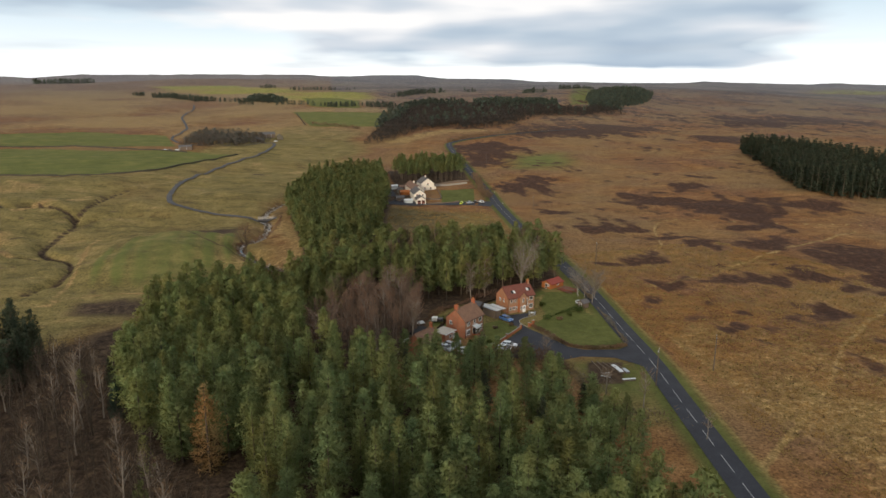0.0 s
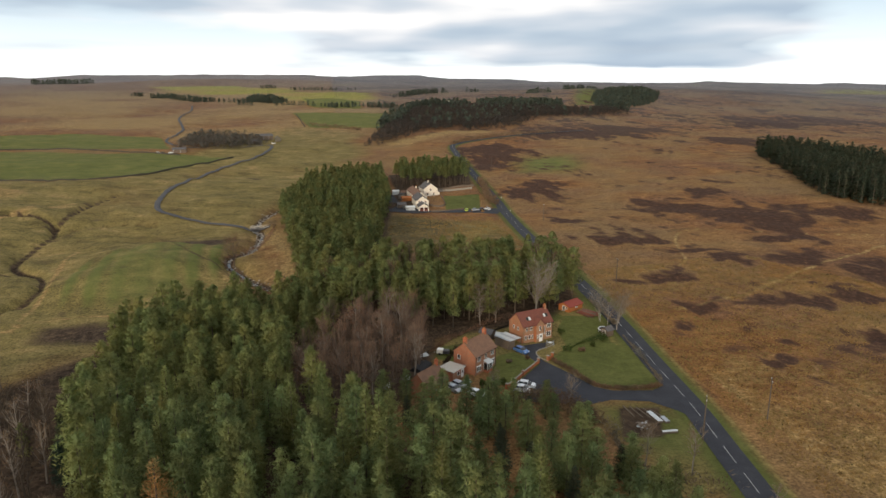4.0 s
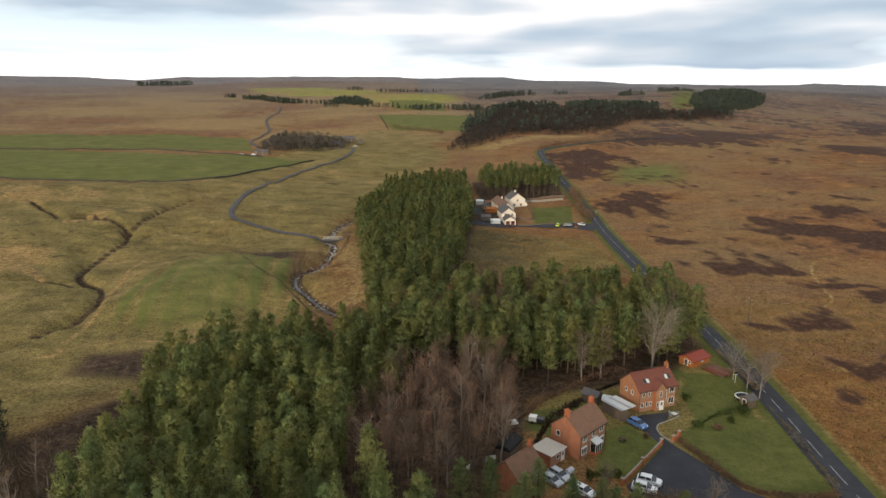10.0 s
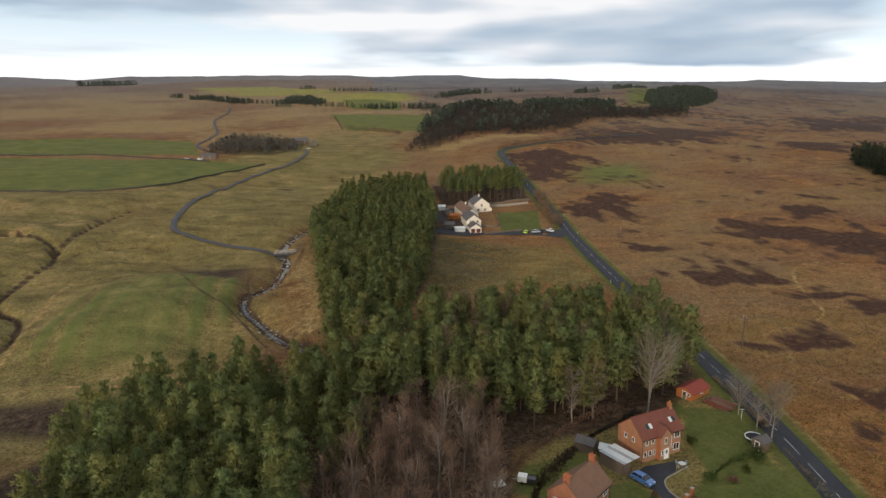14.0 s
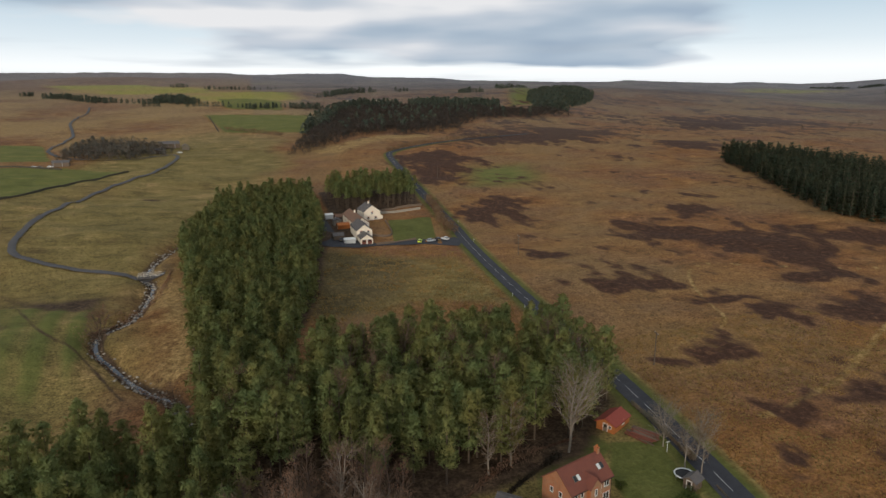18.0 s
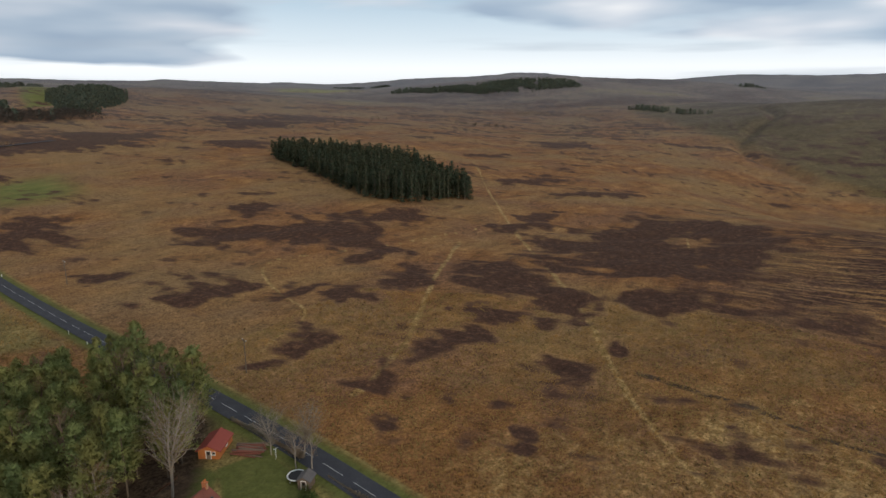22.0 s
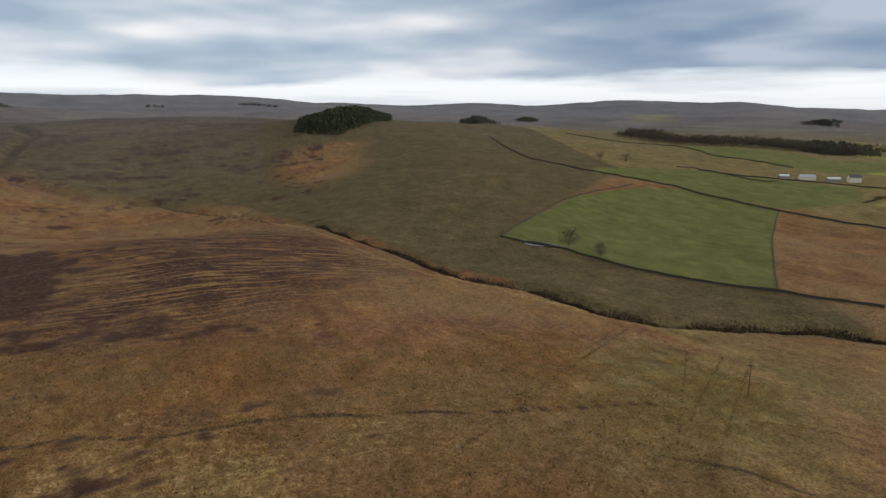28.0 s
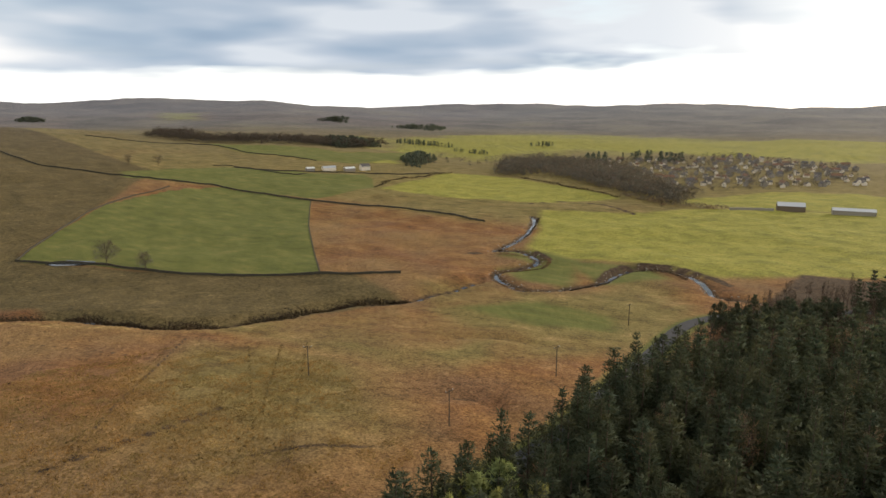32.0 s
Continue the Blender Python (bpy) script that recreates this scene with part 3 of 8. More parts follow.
def knoll(x, y):
    """1 on the round knoll of old plough ridges in the west pasture."""
    return np.clip(1.6 - 1.6 * (((x + 84) / 38) ** 2 + ((y - 236) / 62) ** 2), 0, 1)


def furrow(x, y):
    """Old plough ridges running down the knoll, -1 to 1."""
    return np.sin(6.283 * (x + 0.16 * (y - 236) + 2.2 * np.sin(y / 31)) / 8.5) * (0.55 + 0.45 * np.sin(x / 13 + y / 47))


def ground_height(x, y):
    x, y = np.asarray(x, float), np.asarray(y, float)
    z = land(x, y)
    r = np.hypot(x - CX, y - CY)
    road = line_distance(x, y, ROAD_LINE[::4], 25.0)
    calm = np.clip((road - 4) / 20, 0, 1) * (1 - np.clip(zone(x, y, FLATS, 12.0), 0, 1))
    z = z + calm * (0.5 * rolling(x, y, 34, 1) + 0.9 * rolling(x, y, 120, 2) * np.clip(r / 200, 0, 1) + 24 * (fbm(x, y, 480, 3, 4) - 0.5) * np.clip((r - 450) / 900, 0, 1) + 95 * (fbm(x, y, 900, 4, 4) - 0.5) * np.clip((r - 2300) / 1500, 0, 1) + 2.2 * (fbm(x, y, 60, 6, 3) - 0.5) * np.clip((r - 90) / 150, 0, 1) + 0.16 * rolling(x, y, 5.5, 4) + 0.1 * rolling(x, y, 2.6, 5))
    west = np.clip((-50 - x) / 40, 0, 1) * np.clip((y - 90) / 60, 0, 1) * np.clip((620 - r) / 200, 0, 1)
    z = z + west * (8.5 * (fbm(x, y, 70, 41, 5) - 0.5) + 3.4 * np.abs(fbm(x + 0.5 * y, y, 22, 42, 3) - 0.5)) + 8.0 * np.exp(-(((x + 84) / 30) ** 2 + ((y - 240) / 52) ** 2) ** 1.4)
    z = z + knoll(x, y) * 0.42 * furrow(x, y)
    for hx, hy, rad, up in HILLS:
        z = z + up * np.exp(-(((x - hx) ** 2 + (y - hy) ** 2) / rad**2))
    for line, wide, deep in ((STREAM_W, 7, 2.6), (GULLY, 4.6, 2.2), (GULLY_B, 4.2, 1.8), (GULLY_C, 4, 1.2), (GULLY_D, 4, 1.5), (STREAM_E, 9, 3.4), (BURN_HEAD, 16, 6.0), (BURN_SIDE, 14, 4.5), (RIVER, 6.5, 2.8), (HOLLOW, 7.0, 1.6), (HOLLOW_B, 6.0, 1.2)):
        d = line_distance(x, y, line[::2], wide)
        if wide <= 5 and deep < 3:
            deep = deep * np.clip(2.6 * fbm(x, y, 19, 43, 2) - 0.2, 0.35, 1.5)
        z = z - deep * (1 - d / wide) ** 1.3
    return z


def ground_at(x, y):
    return float(ground_height(np.array([float(x)]), np.array([float(y)]))[0])


def mesh_of(name, verts, faces, mat):
    """A mesh from numpy arrays: verts (n, 3), or (n, 6) with normals, and faces (m, 3 or 4)."""
    verts, faces = np.asarray(verts, np.float32), np.asarray(faces, np.int32)
    normals = verts[:, 3:] if verts.shape[1] == 6 else None
    verts = np.ascontiguousarray(verts[:, :3])
    me = bpy.data.meshes.new(name)
    k = faces.shape[1]
    me.vertices.add(len(verts)), me.loops.add(faces.size), me.polygons.add(len(faces))
    me.vertices.foreach_set("co", verts.ravel())
    me.loops.foreach_set("vertex_index", faces.ravel())
    me.polygons.foreach_set("loop_start", np.arange(0, faces.size, k, dtype=np.int32))
    me.update(calc_edges=True)
    me.validate()
    if normals is not None:
        me.attributes.new("custom_normal", "FLOAT_VECTOR", "POINT").data.foreach_set("vector", np.ascontiguousarray(normals).ravel())
    me.materials.append(mat)
    return me


def heather_cover(x, y, least=0.0):
    """How far heather covers the moor: ragged patches drawn out along the slope."""
    heather = np.zeros(np.shape(x))
    for poly in HEATHER:
        p = np.array(poly, float)
        size = math.sqrt(abs(np.dot(p[:, 0], np.roll(p[:, 1], -1)) - np.dot(p[:, 1], np.roll(p[:, 0], -1))) / 2)
        soft = 0.42 * size
        heather = np.maximum(heather, np.clip(1.35 * zone(x, y, poly, soft) - 0.12, 0, 1))
    heather = np.maximum(heather, least)
    along, across = 0.25 * x - 0.97 * y, 0.97 * x + 0.25 * y
    rag = 0.75 * fbm(along / 4, across, 14, 21, 4) + 0.25 * fbm(x, y, 30, 22, 4) - 0.5
    return np.where(heather > 0.01, 0.92 * heather + 1.7 * rag + 0.9 * (fbm(x + 0.6 * y, 0.6 * x - y, 7, 24, 2) - 0.5), 0)


def build_ground():
    nr = 460
    rad = np.concatenate([[0.01], np.exp(np.linspace(math.log(5.0), math.log(4880.0), nr - 1))])
    ang = np.radians(np.concatenate([np.linspace(-45, 190, 1150), np.linspace(190, 315, 120)[1:-1]]))
    na = len(ang)
    gx = 10 + rad[:, None] * np.sin(ang)[None]
    gy = 62 + rad[:, None] * np.cos(ang)[None]
    x, y = gx.ravel(), gy.ravel()
    z = ground_height(x, y)
    i, j = np.meshgrid(np.arange(nr - 1), np.arange(na), indexing="ij")
    jn = (j + 1) % na
    faces = np.stack([i * na + j, (i + 1) * na + j, (i + 1) * na + jn, i * na + jn], -1).reshape(-1, 4)[:, ::-1]
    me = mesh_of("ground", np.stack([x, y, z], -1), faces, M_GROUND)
    me.polygons.foreach_set("use_smooth", np.ones(len(faces), bool))
    r = np.hypot(x - CX, y - CY)
    az = np.degrees(np.arctan2(-(x - CX), y - CY))
    az = np.where(az > 60, az - 360, az)
    cover, cover_b = np.zeros((len(x), 4)), np.zeros((len(x), 4))
    pasture, heather, lawn, soil, straw, meadow = (np.zeros(len(x)) for _ in range(6))
    for poly, soft, share in PASTURE:
        pasture = np.maximum(pasture, zone(x, y, poly, soft) * share)
    pasture = np.where(pasture > 0.02, pasture + 0.75 * (fbm(x, y, 70, 23, 5) - 0.5), 0)
    field = np.zeros(len(x))
    for poly, soft in GREEN:
        lawn = np.maximum(lawn, zone(x, y, poly, soft))
    for poly, soft in FIELDS:
        field = np.maximum(field, zone(x, y, poly, soft))
    field = np.where(field > 0.02, field + 0.3 * (fbm(x, y, 55, 26, 4) - 0.5), 0)
    for poly, soft in MEADOW_AND_SUNLIT:
        meadow = np.maximum(meadow, zone(x, y, poly, soft))
    meadow = np.where(meadow > 0.02, meadow + 1.1 * (fbm(x, y, 60, 25, 5) - 0.5), 0)
    for poly, soft in SOIL:
        soil = np.maximum(soil, zone(x, y, poly, soft))
    east = np.clip((x - 75) / 30, 0, 1) * np.clip((y + 30 - 0.2 * x) / 60, 0, 1) * (az > -105)
    # near moor: heather mottles, thickened so their dark colour also serves as cloud shade
    heather = heather_cover(x, y, np.maximum(0.16 * east + 0.14 * np.clip(zone(x, y, [(80, 215), (160, 232), (190, 140), (150, 98), (95, 108)], 20.0), 0, 1), 0.34 * np.clip((r - 420) / 500, 0, 1) * ((az < -2) & (az > -100)) * (1 - pasture)))
    burnt = np.clip(zone(x, y, BURNT, 30.0), 0, 1)
    for line, wide in STRAW:
        straw = np.maximum(straw, (1 - 0.5 * line_distance(x, y, line, 30.0) / wide) * (0.5 + 0.75 * fbm(x, y, 9, 56, 3)))
    grazed = np.maximum(lawn, field) < 0.4
    scar = (fbm(x, y, 16, 51, 4) - 0.5) * 2.0 - 0.16
    soil = np.maximum(soil, np.where(grazed & (x < -45) & (y > 90) & (r < 620), scar, 0))
    straw = np.maximum(straw, np.where(grazed & (x < -45) & (y > 90) & (r < 900), 0.02 + 1.4 * (fbm(x, y, 45, 52, 5) - 0.5) + 0.4 * np.clip((-130 - x) / 60, 0, 1) * np.clip((430 - y) / 60, 0, 1), 0))
    straw = np.maximum(straw, np.where(east > 0.2, (0.46 + 0.09 * np.clip((y - 50) / 30, 0, 1)) * np.clip((200 - r) / 90, 0, 1) * np.clip((165 - y) / 60, 0, 1) * np.clip((y + 15) / 60, 0, 1) + 0.75 * (fbm(x * 0.7, y, 24, 53, 5) - 0.5), 0))
    straw = np.maximum(straw, np.where(grazed & (az > -4) & (x < 60) & (r > 560), (0.47 + 1.3 * (fbm(x, y, 160, 57, 5) - 0.5)) * np.clip((r - 560) / 200, 0, 1) * np.clip((2600 - r) / 900, 0, 1), 0))
    broken = 0.55 + 0.9 * fbm(x, y, 20, 55, 3)
    for line, wide in DRAINS:
        soil = np.maximum(soil, (1.0 if wide > 0.8 else 0.66) * (1 - 0.5 * line_distance(x, y, line, 30.0) / (max(wide, 0.8) * broken)) * np.where(wide > 0.8, 1.0, 0.6 + 0.7 * fbm(x, y, 11, 58, 2)))
    field = np.maximum(field, knoll(x, y) * (0.56 + 0.34 * furrow(x, y)))
    lawn = np.maximum(lawn, 1.05 - 0.5 * line_distance(x, y, ROAD_LINE[::4], 30.0) / 4.9)
    cover[:, 0], cover[:, 1], cover[:, 2], cover[:, 3] = pasture, heather, lawn, burnt
    # the last channel grows with distance and carries the painted haze
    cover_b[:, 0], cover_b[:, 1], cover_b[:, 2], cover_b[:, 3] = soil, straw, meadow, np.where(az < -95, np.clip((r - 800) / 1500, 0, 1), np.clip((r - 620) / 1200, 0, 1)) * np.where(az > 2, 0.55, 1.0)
    cover_c = np.zeros((len(x), 4))
    for poly, soft in HILL_GRASS_SHADED:
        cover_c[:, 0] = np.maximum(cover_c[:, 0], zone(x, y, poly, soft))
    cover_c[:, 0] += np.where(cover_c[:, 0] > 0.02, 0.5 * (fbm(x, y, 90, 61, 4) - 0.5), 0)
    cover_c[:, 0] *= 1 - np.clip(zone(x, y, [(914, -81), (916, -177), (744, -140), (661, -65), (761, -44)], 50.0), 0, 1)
    cover_c[:, 2] = field
    # second step of the painted haze, from 1700 m outward
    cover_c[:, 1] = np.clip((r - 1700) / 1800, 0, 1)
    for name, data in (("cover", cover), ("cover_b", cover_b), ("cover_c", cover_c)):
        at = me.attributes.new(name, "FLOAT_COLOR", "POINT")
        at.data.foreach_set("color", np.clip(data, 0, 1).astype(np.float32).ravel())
    tagged(new("ground", me), "rolling moorland, rough pasture and green fields", "ground", kind="structure")


def ribbon(name, line, width, mat, lift=0.07, label="", category="", kind="structure", level=None):
    """A strip along a line, draped on the ground."""
    p = np.array(line, float)
    t = np.gradient(p, axis=0)
    t /= np.linalg.norm(t, axis=1, keepdims=True)
    side = np.stack([t[:, 1], -t[:, 0]], -1)
    cols = []
    for s in (-0.5, -0.25, 0, 0.25, 0.5):
        q = p + side * (width * s)
        r = np.hypot(q[:, 0] - CX, q[:, 1] - CY)
        z = ground_height(q[:, 0], q[:, 1]) + lift * (1 - abs(s)) + 0.0006 * r if level is None else ground_height(p[:, 0], p[:, 1]) + level
        cols.append(np.stack([q[:, 0], q[:, 1], z], -1))
    v = np.stack(cols, 1).reshape(-1, 3)
    f = [(i * 5 + k, i * 5 + k + 1, i * 5 + k + 6, i * 5 + k + 5) for i in range(len(p) - 1) for k in range(4)]
    me = mesh_of(name, v, np.array(f)[:, ::-1], mat)
    return tagged(new(name, me), label, category, kind=kind)


# olive hill grass; its dark tone also stands in for cloud and tree shade
HILL_GRASS_SHADED = [
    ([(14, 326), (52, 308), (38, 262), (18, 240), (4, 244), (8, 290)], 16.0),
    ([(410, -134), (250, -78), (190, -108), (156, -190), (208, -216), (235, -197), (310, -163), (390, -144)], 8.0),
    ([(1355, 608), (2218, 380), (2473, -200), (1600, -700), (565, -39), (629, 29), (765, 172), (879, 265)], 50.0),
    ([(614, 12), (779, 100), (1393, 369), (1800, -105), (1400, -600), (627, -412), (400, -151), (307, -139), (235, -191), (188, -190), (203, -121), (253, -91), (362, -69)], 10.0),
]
PASTURE = [
    ([(184, -100), (200, -107), (158, -188), (65, -122), (100, -90)], 12.0, 0.6),
    ([(115, 6), (127, -14), (144, -36), (175, -76), (186, -91), (150, -112), (108, -99), (62, -62), (76, -20), (95, 10)], 16.0, 0.46),
    ([(19, 322), (74, 309), (74, 235), (49, 248), (8, 240)], 6.0, 0.75),
    ([(33, 310), (57, 317), (66, 300), (43, 292)], 8.0, 0.8),
    ([(-1500, 300), (-338, 446), (-181, 454), (-125, 793), (-69, 855), (5, 759), (9, 603), (-40, 424), (-42, 300), (-40, 222), (-50, 190), (-84, 128), (-200, 60), (-1500, -200)], 25.0, 0.85),
    ([(149, -110), (130, -119), (107, -112), (103, -134), (92, -157), (75, -118), (86, -103), (106, -102), (127, -101)], 12.0, 0.9),
    ([(150, -178), (115, -212), (128, -232), (66, -212), (44, -240), (44, -167), (80, -160), (110, -150)], 20.0, 1.0),
    ([(158, -196), (182, -217), (137, -251), (110, -225), (85, -245), (84, -290), (60, -296), (42, -270), (40, -157), (70, -112), (134, -110)], 14.0, 0.6),
    ([(1064, -430), (610, -375), (522, -401), (402, -399), (208, -400), (400, -900), (800, -1900), (2500, -1500)], 40.0, 0.8),
    ([(600, -380), (-900, -500), (-1800, -4000), (1800, -4000)], 80.0, 0.9),
    ([(65, 95), (15, 125), (36, 170), (80, 175), (75, 95), (66, 60), (40, 60)], 4.0, 0.8),
]
GREEN = [
    ([(54, 387), (78, 389), (70, 342), (49, 338)], 1.5),
    ([(33, 106), (43, 118), (38, 126), (33, 124), (30, 116), (27, 108)], 1.5),
    ([(46, 120), (53, 128), (54, 140), (60, 152), (70, 150), (66, 130), (69, 120), (67, 104), (63, 101), (54, 103)], 1.5),
    ([(16, 124), (20, 132), (33, 136), (30, 124), (24, 120)], 2.5),
    ([(40, 138), (60, 150), (58, 156), (42, 146)], 2.0),
    ([(48, 94), (62, 94), (66, 86), (60, 72), (50, 76)], 14.0),
]
FIELDS = [
    ([(128, -186), (100, -212), (66, -204), (60, -184), (88, -176)], 14.0),
    ([(120, -300), (86, -262), (60, -285), (75, -310)], 12.0),
    ([(148, -268), (130, -290), (158, -292), (166, -310), (150, -318), (112, -306), (100, -250), (128, -248)], 16.0),
    ([(-113, 1430), (8, 1358), (7, 1175), (-86, 1219)], 10.0),
    ([(-441, 611), (-161, 597), (-112, 576), (-153, 494), (-183, 460), (-337, 456), (-900, 440), (-900, 628)], 4.0),
    ([(-538, 740), (-331, 794), (-227, 764), (-182, 637), (-450, 616), (-900, 630), (-900, 740)], 5.0),
    ([(-109, 1096), (51, 1057), (32, 833), (-61, 847)], 6.0),
    ([(665, 1921), (851, 2055), (482, 1160), (383, 1101)], 20.0),
    ([(390, -140), (428, -181), (498, -268), (522, -348), (511, -398), (399, -403), (317, -306), (223, -206), (247, -189), (299, -166), (349, -156)], 2.0),
    ([(619, -355), (613, -508), (513, -544), (440, -559), (401, -506), (400, -412), (542, -401)], 4.0),
    ([(139, 538), (184, 533), (169, 473), (131, 473)], 60.0),
    ([(881, -696), (719, -790), (665, -781), (632, -970), (558, -817), (547, -682), (594, -642), (704, -624)], 12.0),
    ([(640, -371), (620, -505), (522, -517), (460, -588), (412, -418), (491, -409)], 12.0),
]
# yellow meadows, and far ground painted brighter where sunlight falls
MEADOW_AND_SUNLIT = [
    ([(153, -323), (198, -470), (132, -497), (77, -551), (-56, -572), (-200, -560), (-300, -380), (-77, -345), (-1, -327), (43, -296), (88, -310), (132, -302)], 8.0),
    ([(393, -504), (412, -690), (365, -698), (251, -657), (160, -576), (219, -513), (303, -500)], 8.0),
    ([(806, -724), (673, -788), (620, -885), (521, -736), (574, -665), (705, -688)], 20.0),
    ([(880, -1154), (678, -1920), (263, -1920), (198, -1366), (489, -984), (689, -981)], 120.0),
    # the next five are patches of sunlight, put in as brighter ground
    ([(-584, 2003), (-361, 2096), (-130, 1840), (-197, 1641), (-311, 1661), (-488, 1786)], 30.0),
    ([(-241, 1726), (49, 1607), (37, 1402), (-136, 1280), (-177, 1552)], 30.0),
    ([(1746, 2283), (2100, 2480), (1754, 1773), (1546, 1796), (1464, 1923)], 60.0),
    ([(2607, -1927), (2424, -2024), (1955, -1594), (2057, -1530)], 60.0),
    ([(73, -662), (-54, -715), (-49, -637), (62, -586)], 8.0),
    ([(120, -570), (40, -700), (-120, -700), (-140, -580), (-60, -575)], 12.0),
    ([(865, -1495), (672, -1907), (253, -1852), (-200, -1700), (-100, -1150), (215, -1209), (439, -1229), (616, -1050)], 60.0),
]
SOIL = [
    ([(-70, 150), (-40, 178), (-18, 120), (10, 78), (30, 55), (48, 20), (47, -60), (34, -150), (0, -330), (-300, -330), (-200, 0), (-100, 110)], 6.0),
    ([(-26, 158), (-14, 165), (20, 210), (70, 200), (70, 168), (52, 148), (20, 138), (14, 112), (5, 98), (-16, 96)], 5.0),
    ([(-44, 345), (-21, 189), (3, 234), (12, 281), (18, 366), (17, 470), (-36, 450)], 4.0),
    ([(25, 420), (80, 420), (84, 475), (22, 480)], 4.0),
    ([(53, 93), (62, 92), (57, 80), (49, 81)], 1.5),
    ([(10, 285), (18, 335), (34, 338), (36, 395), (18, 420)], 4.0),
    ([(-98, 172), (-83, 173), (-70, 166), (-74, 156), (-94, 158)], 9.0),
    ([(-103, 306), (-88, 292), (-77, 287), (-64, 291), (-63, 270), (-77, 272)], 9.0),
]
HEATHER = [
    [(256, 197), (298, 194), (356, 178), (362, 165), (277, 131), (255, 120), (230, 143), (229, 172)],
    [(196, 199), (211, 187), (213, 166), (201, 148), (180, 131), (169, 134), (178, 154), (174, 176)],
    [(167, 214), (188, 220), (195, 211), (173, 191), (162, 189), (158, 200)],
    [(172, 339), (208, 325), (248, 311), (272, 271), (254, 262), (229, 265), (206, 252), (179, 270), (162, 317)],
    [(256, 228), (317, 231), (331, 224), (289, 212), (268, 216), (248, 219)],
    [(362, 165), (353, 129), (302, 104), (261, 99), (243, 116), (288, 134)],
]
HEATHER += [
    [(136, 162), (151, 162), (155, 154), (146, 147), (138, 153), (125, 151), (118, 153), (120, 160)],
    [(147, 133), (148, 124), (146, 115), (136, 111), (135, 118), (140, 128)],
    [(108, 120), (110, 114), (106, 110), (104, 115)],
    [(164, 122), (167, 118), (158, 112), (154, 114)],
    [(110, 198), (122, 202), (129, 191), (119, 178), (108, 176), (96, 180), (92, 186)],
    [(100, 166), (105, 158), (115, 162), (112, 147), (106, 145), (101, 151), (98, 160)],
    [(144, 217), (150, 210), (151, 196), (146, 190), (140, 202), (134, 206)],
]
HEATHER += [
    [(738, 472), (778, 403), (723, 394), (667, 424)],
    [(394, 316), (452, 305), (466, 270), (412, 283), (385, 294)],
    [(386, 269), (444, 226), (412, 218), (374, 246)],
    [(508, 427), (569, 398), (540, 390), (494, 414)],
    [(205, 133), (213, 113), (186, 111), (183, 121)],
    [(93, 405), (130, 425), (146, 408), (129, 367), (106, 364), (96, 381)],
    [(184, 354), (211, 345), (207, 334), (184, 342)],
    [(214, 371), (238, 365), (226, 344), (206, 348)],
    [(106, 256), (137, 251), (138, 240), (110, 246)],
    [(102, 313), (125, 298), (119, 287), (98, 292)],
    [(137, 205), (145, 204), (140, 198), (133, 199)],
]
HEATHER += [
    [(528, 911), (735, 901), (734, 790), (476, 757)],
    [(196, 718), (268, 817), (417, 756), (385, 702), (269, 648), (212, 658), (155, 654)],
    [(372, 645), (426, 629), (382, 560), (345, 581)],
    [(101, 625), (143, 644), (157, 569), (119, 493), (96, 486), (95, 555)],
    [(172, 240), (196, 244), (205, 236), (190, 230)],
    [(132, 226), (150, 228), (152, 222), (136, 220)],
]
BURNT = [(238, 115), (271, 99), (362, 110), (485, 34), (459, -10), (356, -40), (319, -46), (249, 4), (216, 43), (206, 78), (205, 100)]
STRAW = [
    (spline([(467, 380), (331, 268), (297, 240), (227, 178), (186, 141), (160, 121), (143, 109), (122, 92), (106, 75), (87, 59), (67, 43)], 8), 0.9),
    (spline([(236, 225), (188, 200), (148, 176), (125, 163), (104, 155), (97, 154)], 8), 1.0),
    (spline([(605, 22), (486, -13), (399, -31), (356, -40), (330, -49), (262, -66), (215, -88)], 8), 1.8),
    (spline([(362, 165), (300, 142), (252, 124)], 8), 0.6), (spline([(99, 190), (113, 198), (126, 204), (155, 262), (204, 245), (264, 232)], 8), 0.6),
    (spline([(44, 666), (102, 754), (150, 765)], 20), 14.0), (ROAD_LINE[60::5] + np.array([5.5, 0]), 0.5), (spline([(-46, 300), (-34, 262), (-27, 236), (-28, 215)], 8), 8.0),
    (spline([(-105, 168), (-109, 187), (-113, 209), (-125, 252), (-129, 279), (-120, 285)], 8), 1.0),
    (spline([(-108, 167), (-97, 181), (-73, 181), (-60, 187)], 8), 0.9), (spline([(-154, 245), (-170, 262), (-186, 270)], 8), 2.5), (spline([(-190, 330), (-180, 352), (-168, 372)], 8), 3.0),
]
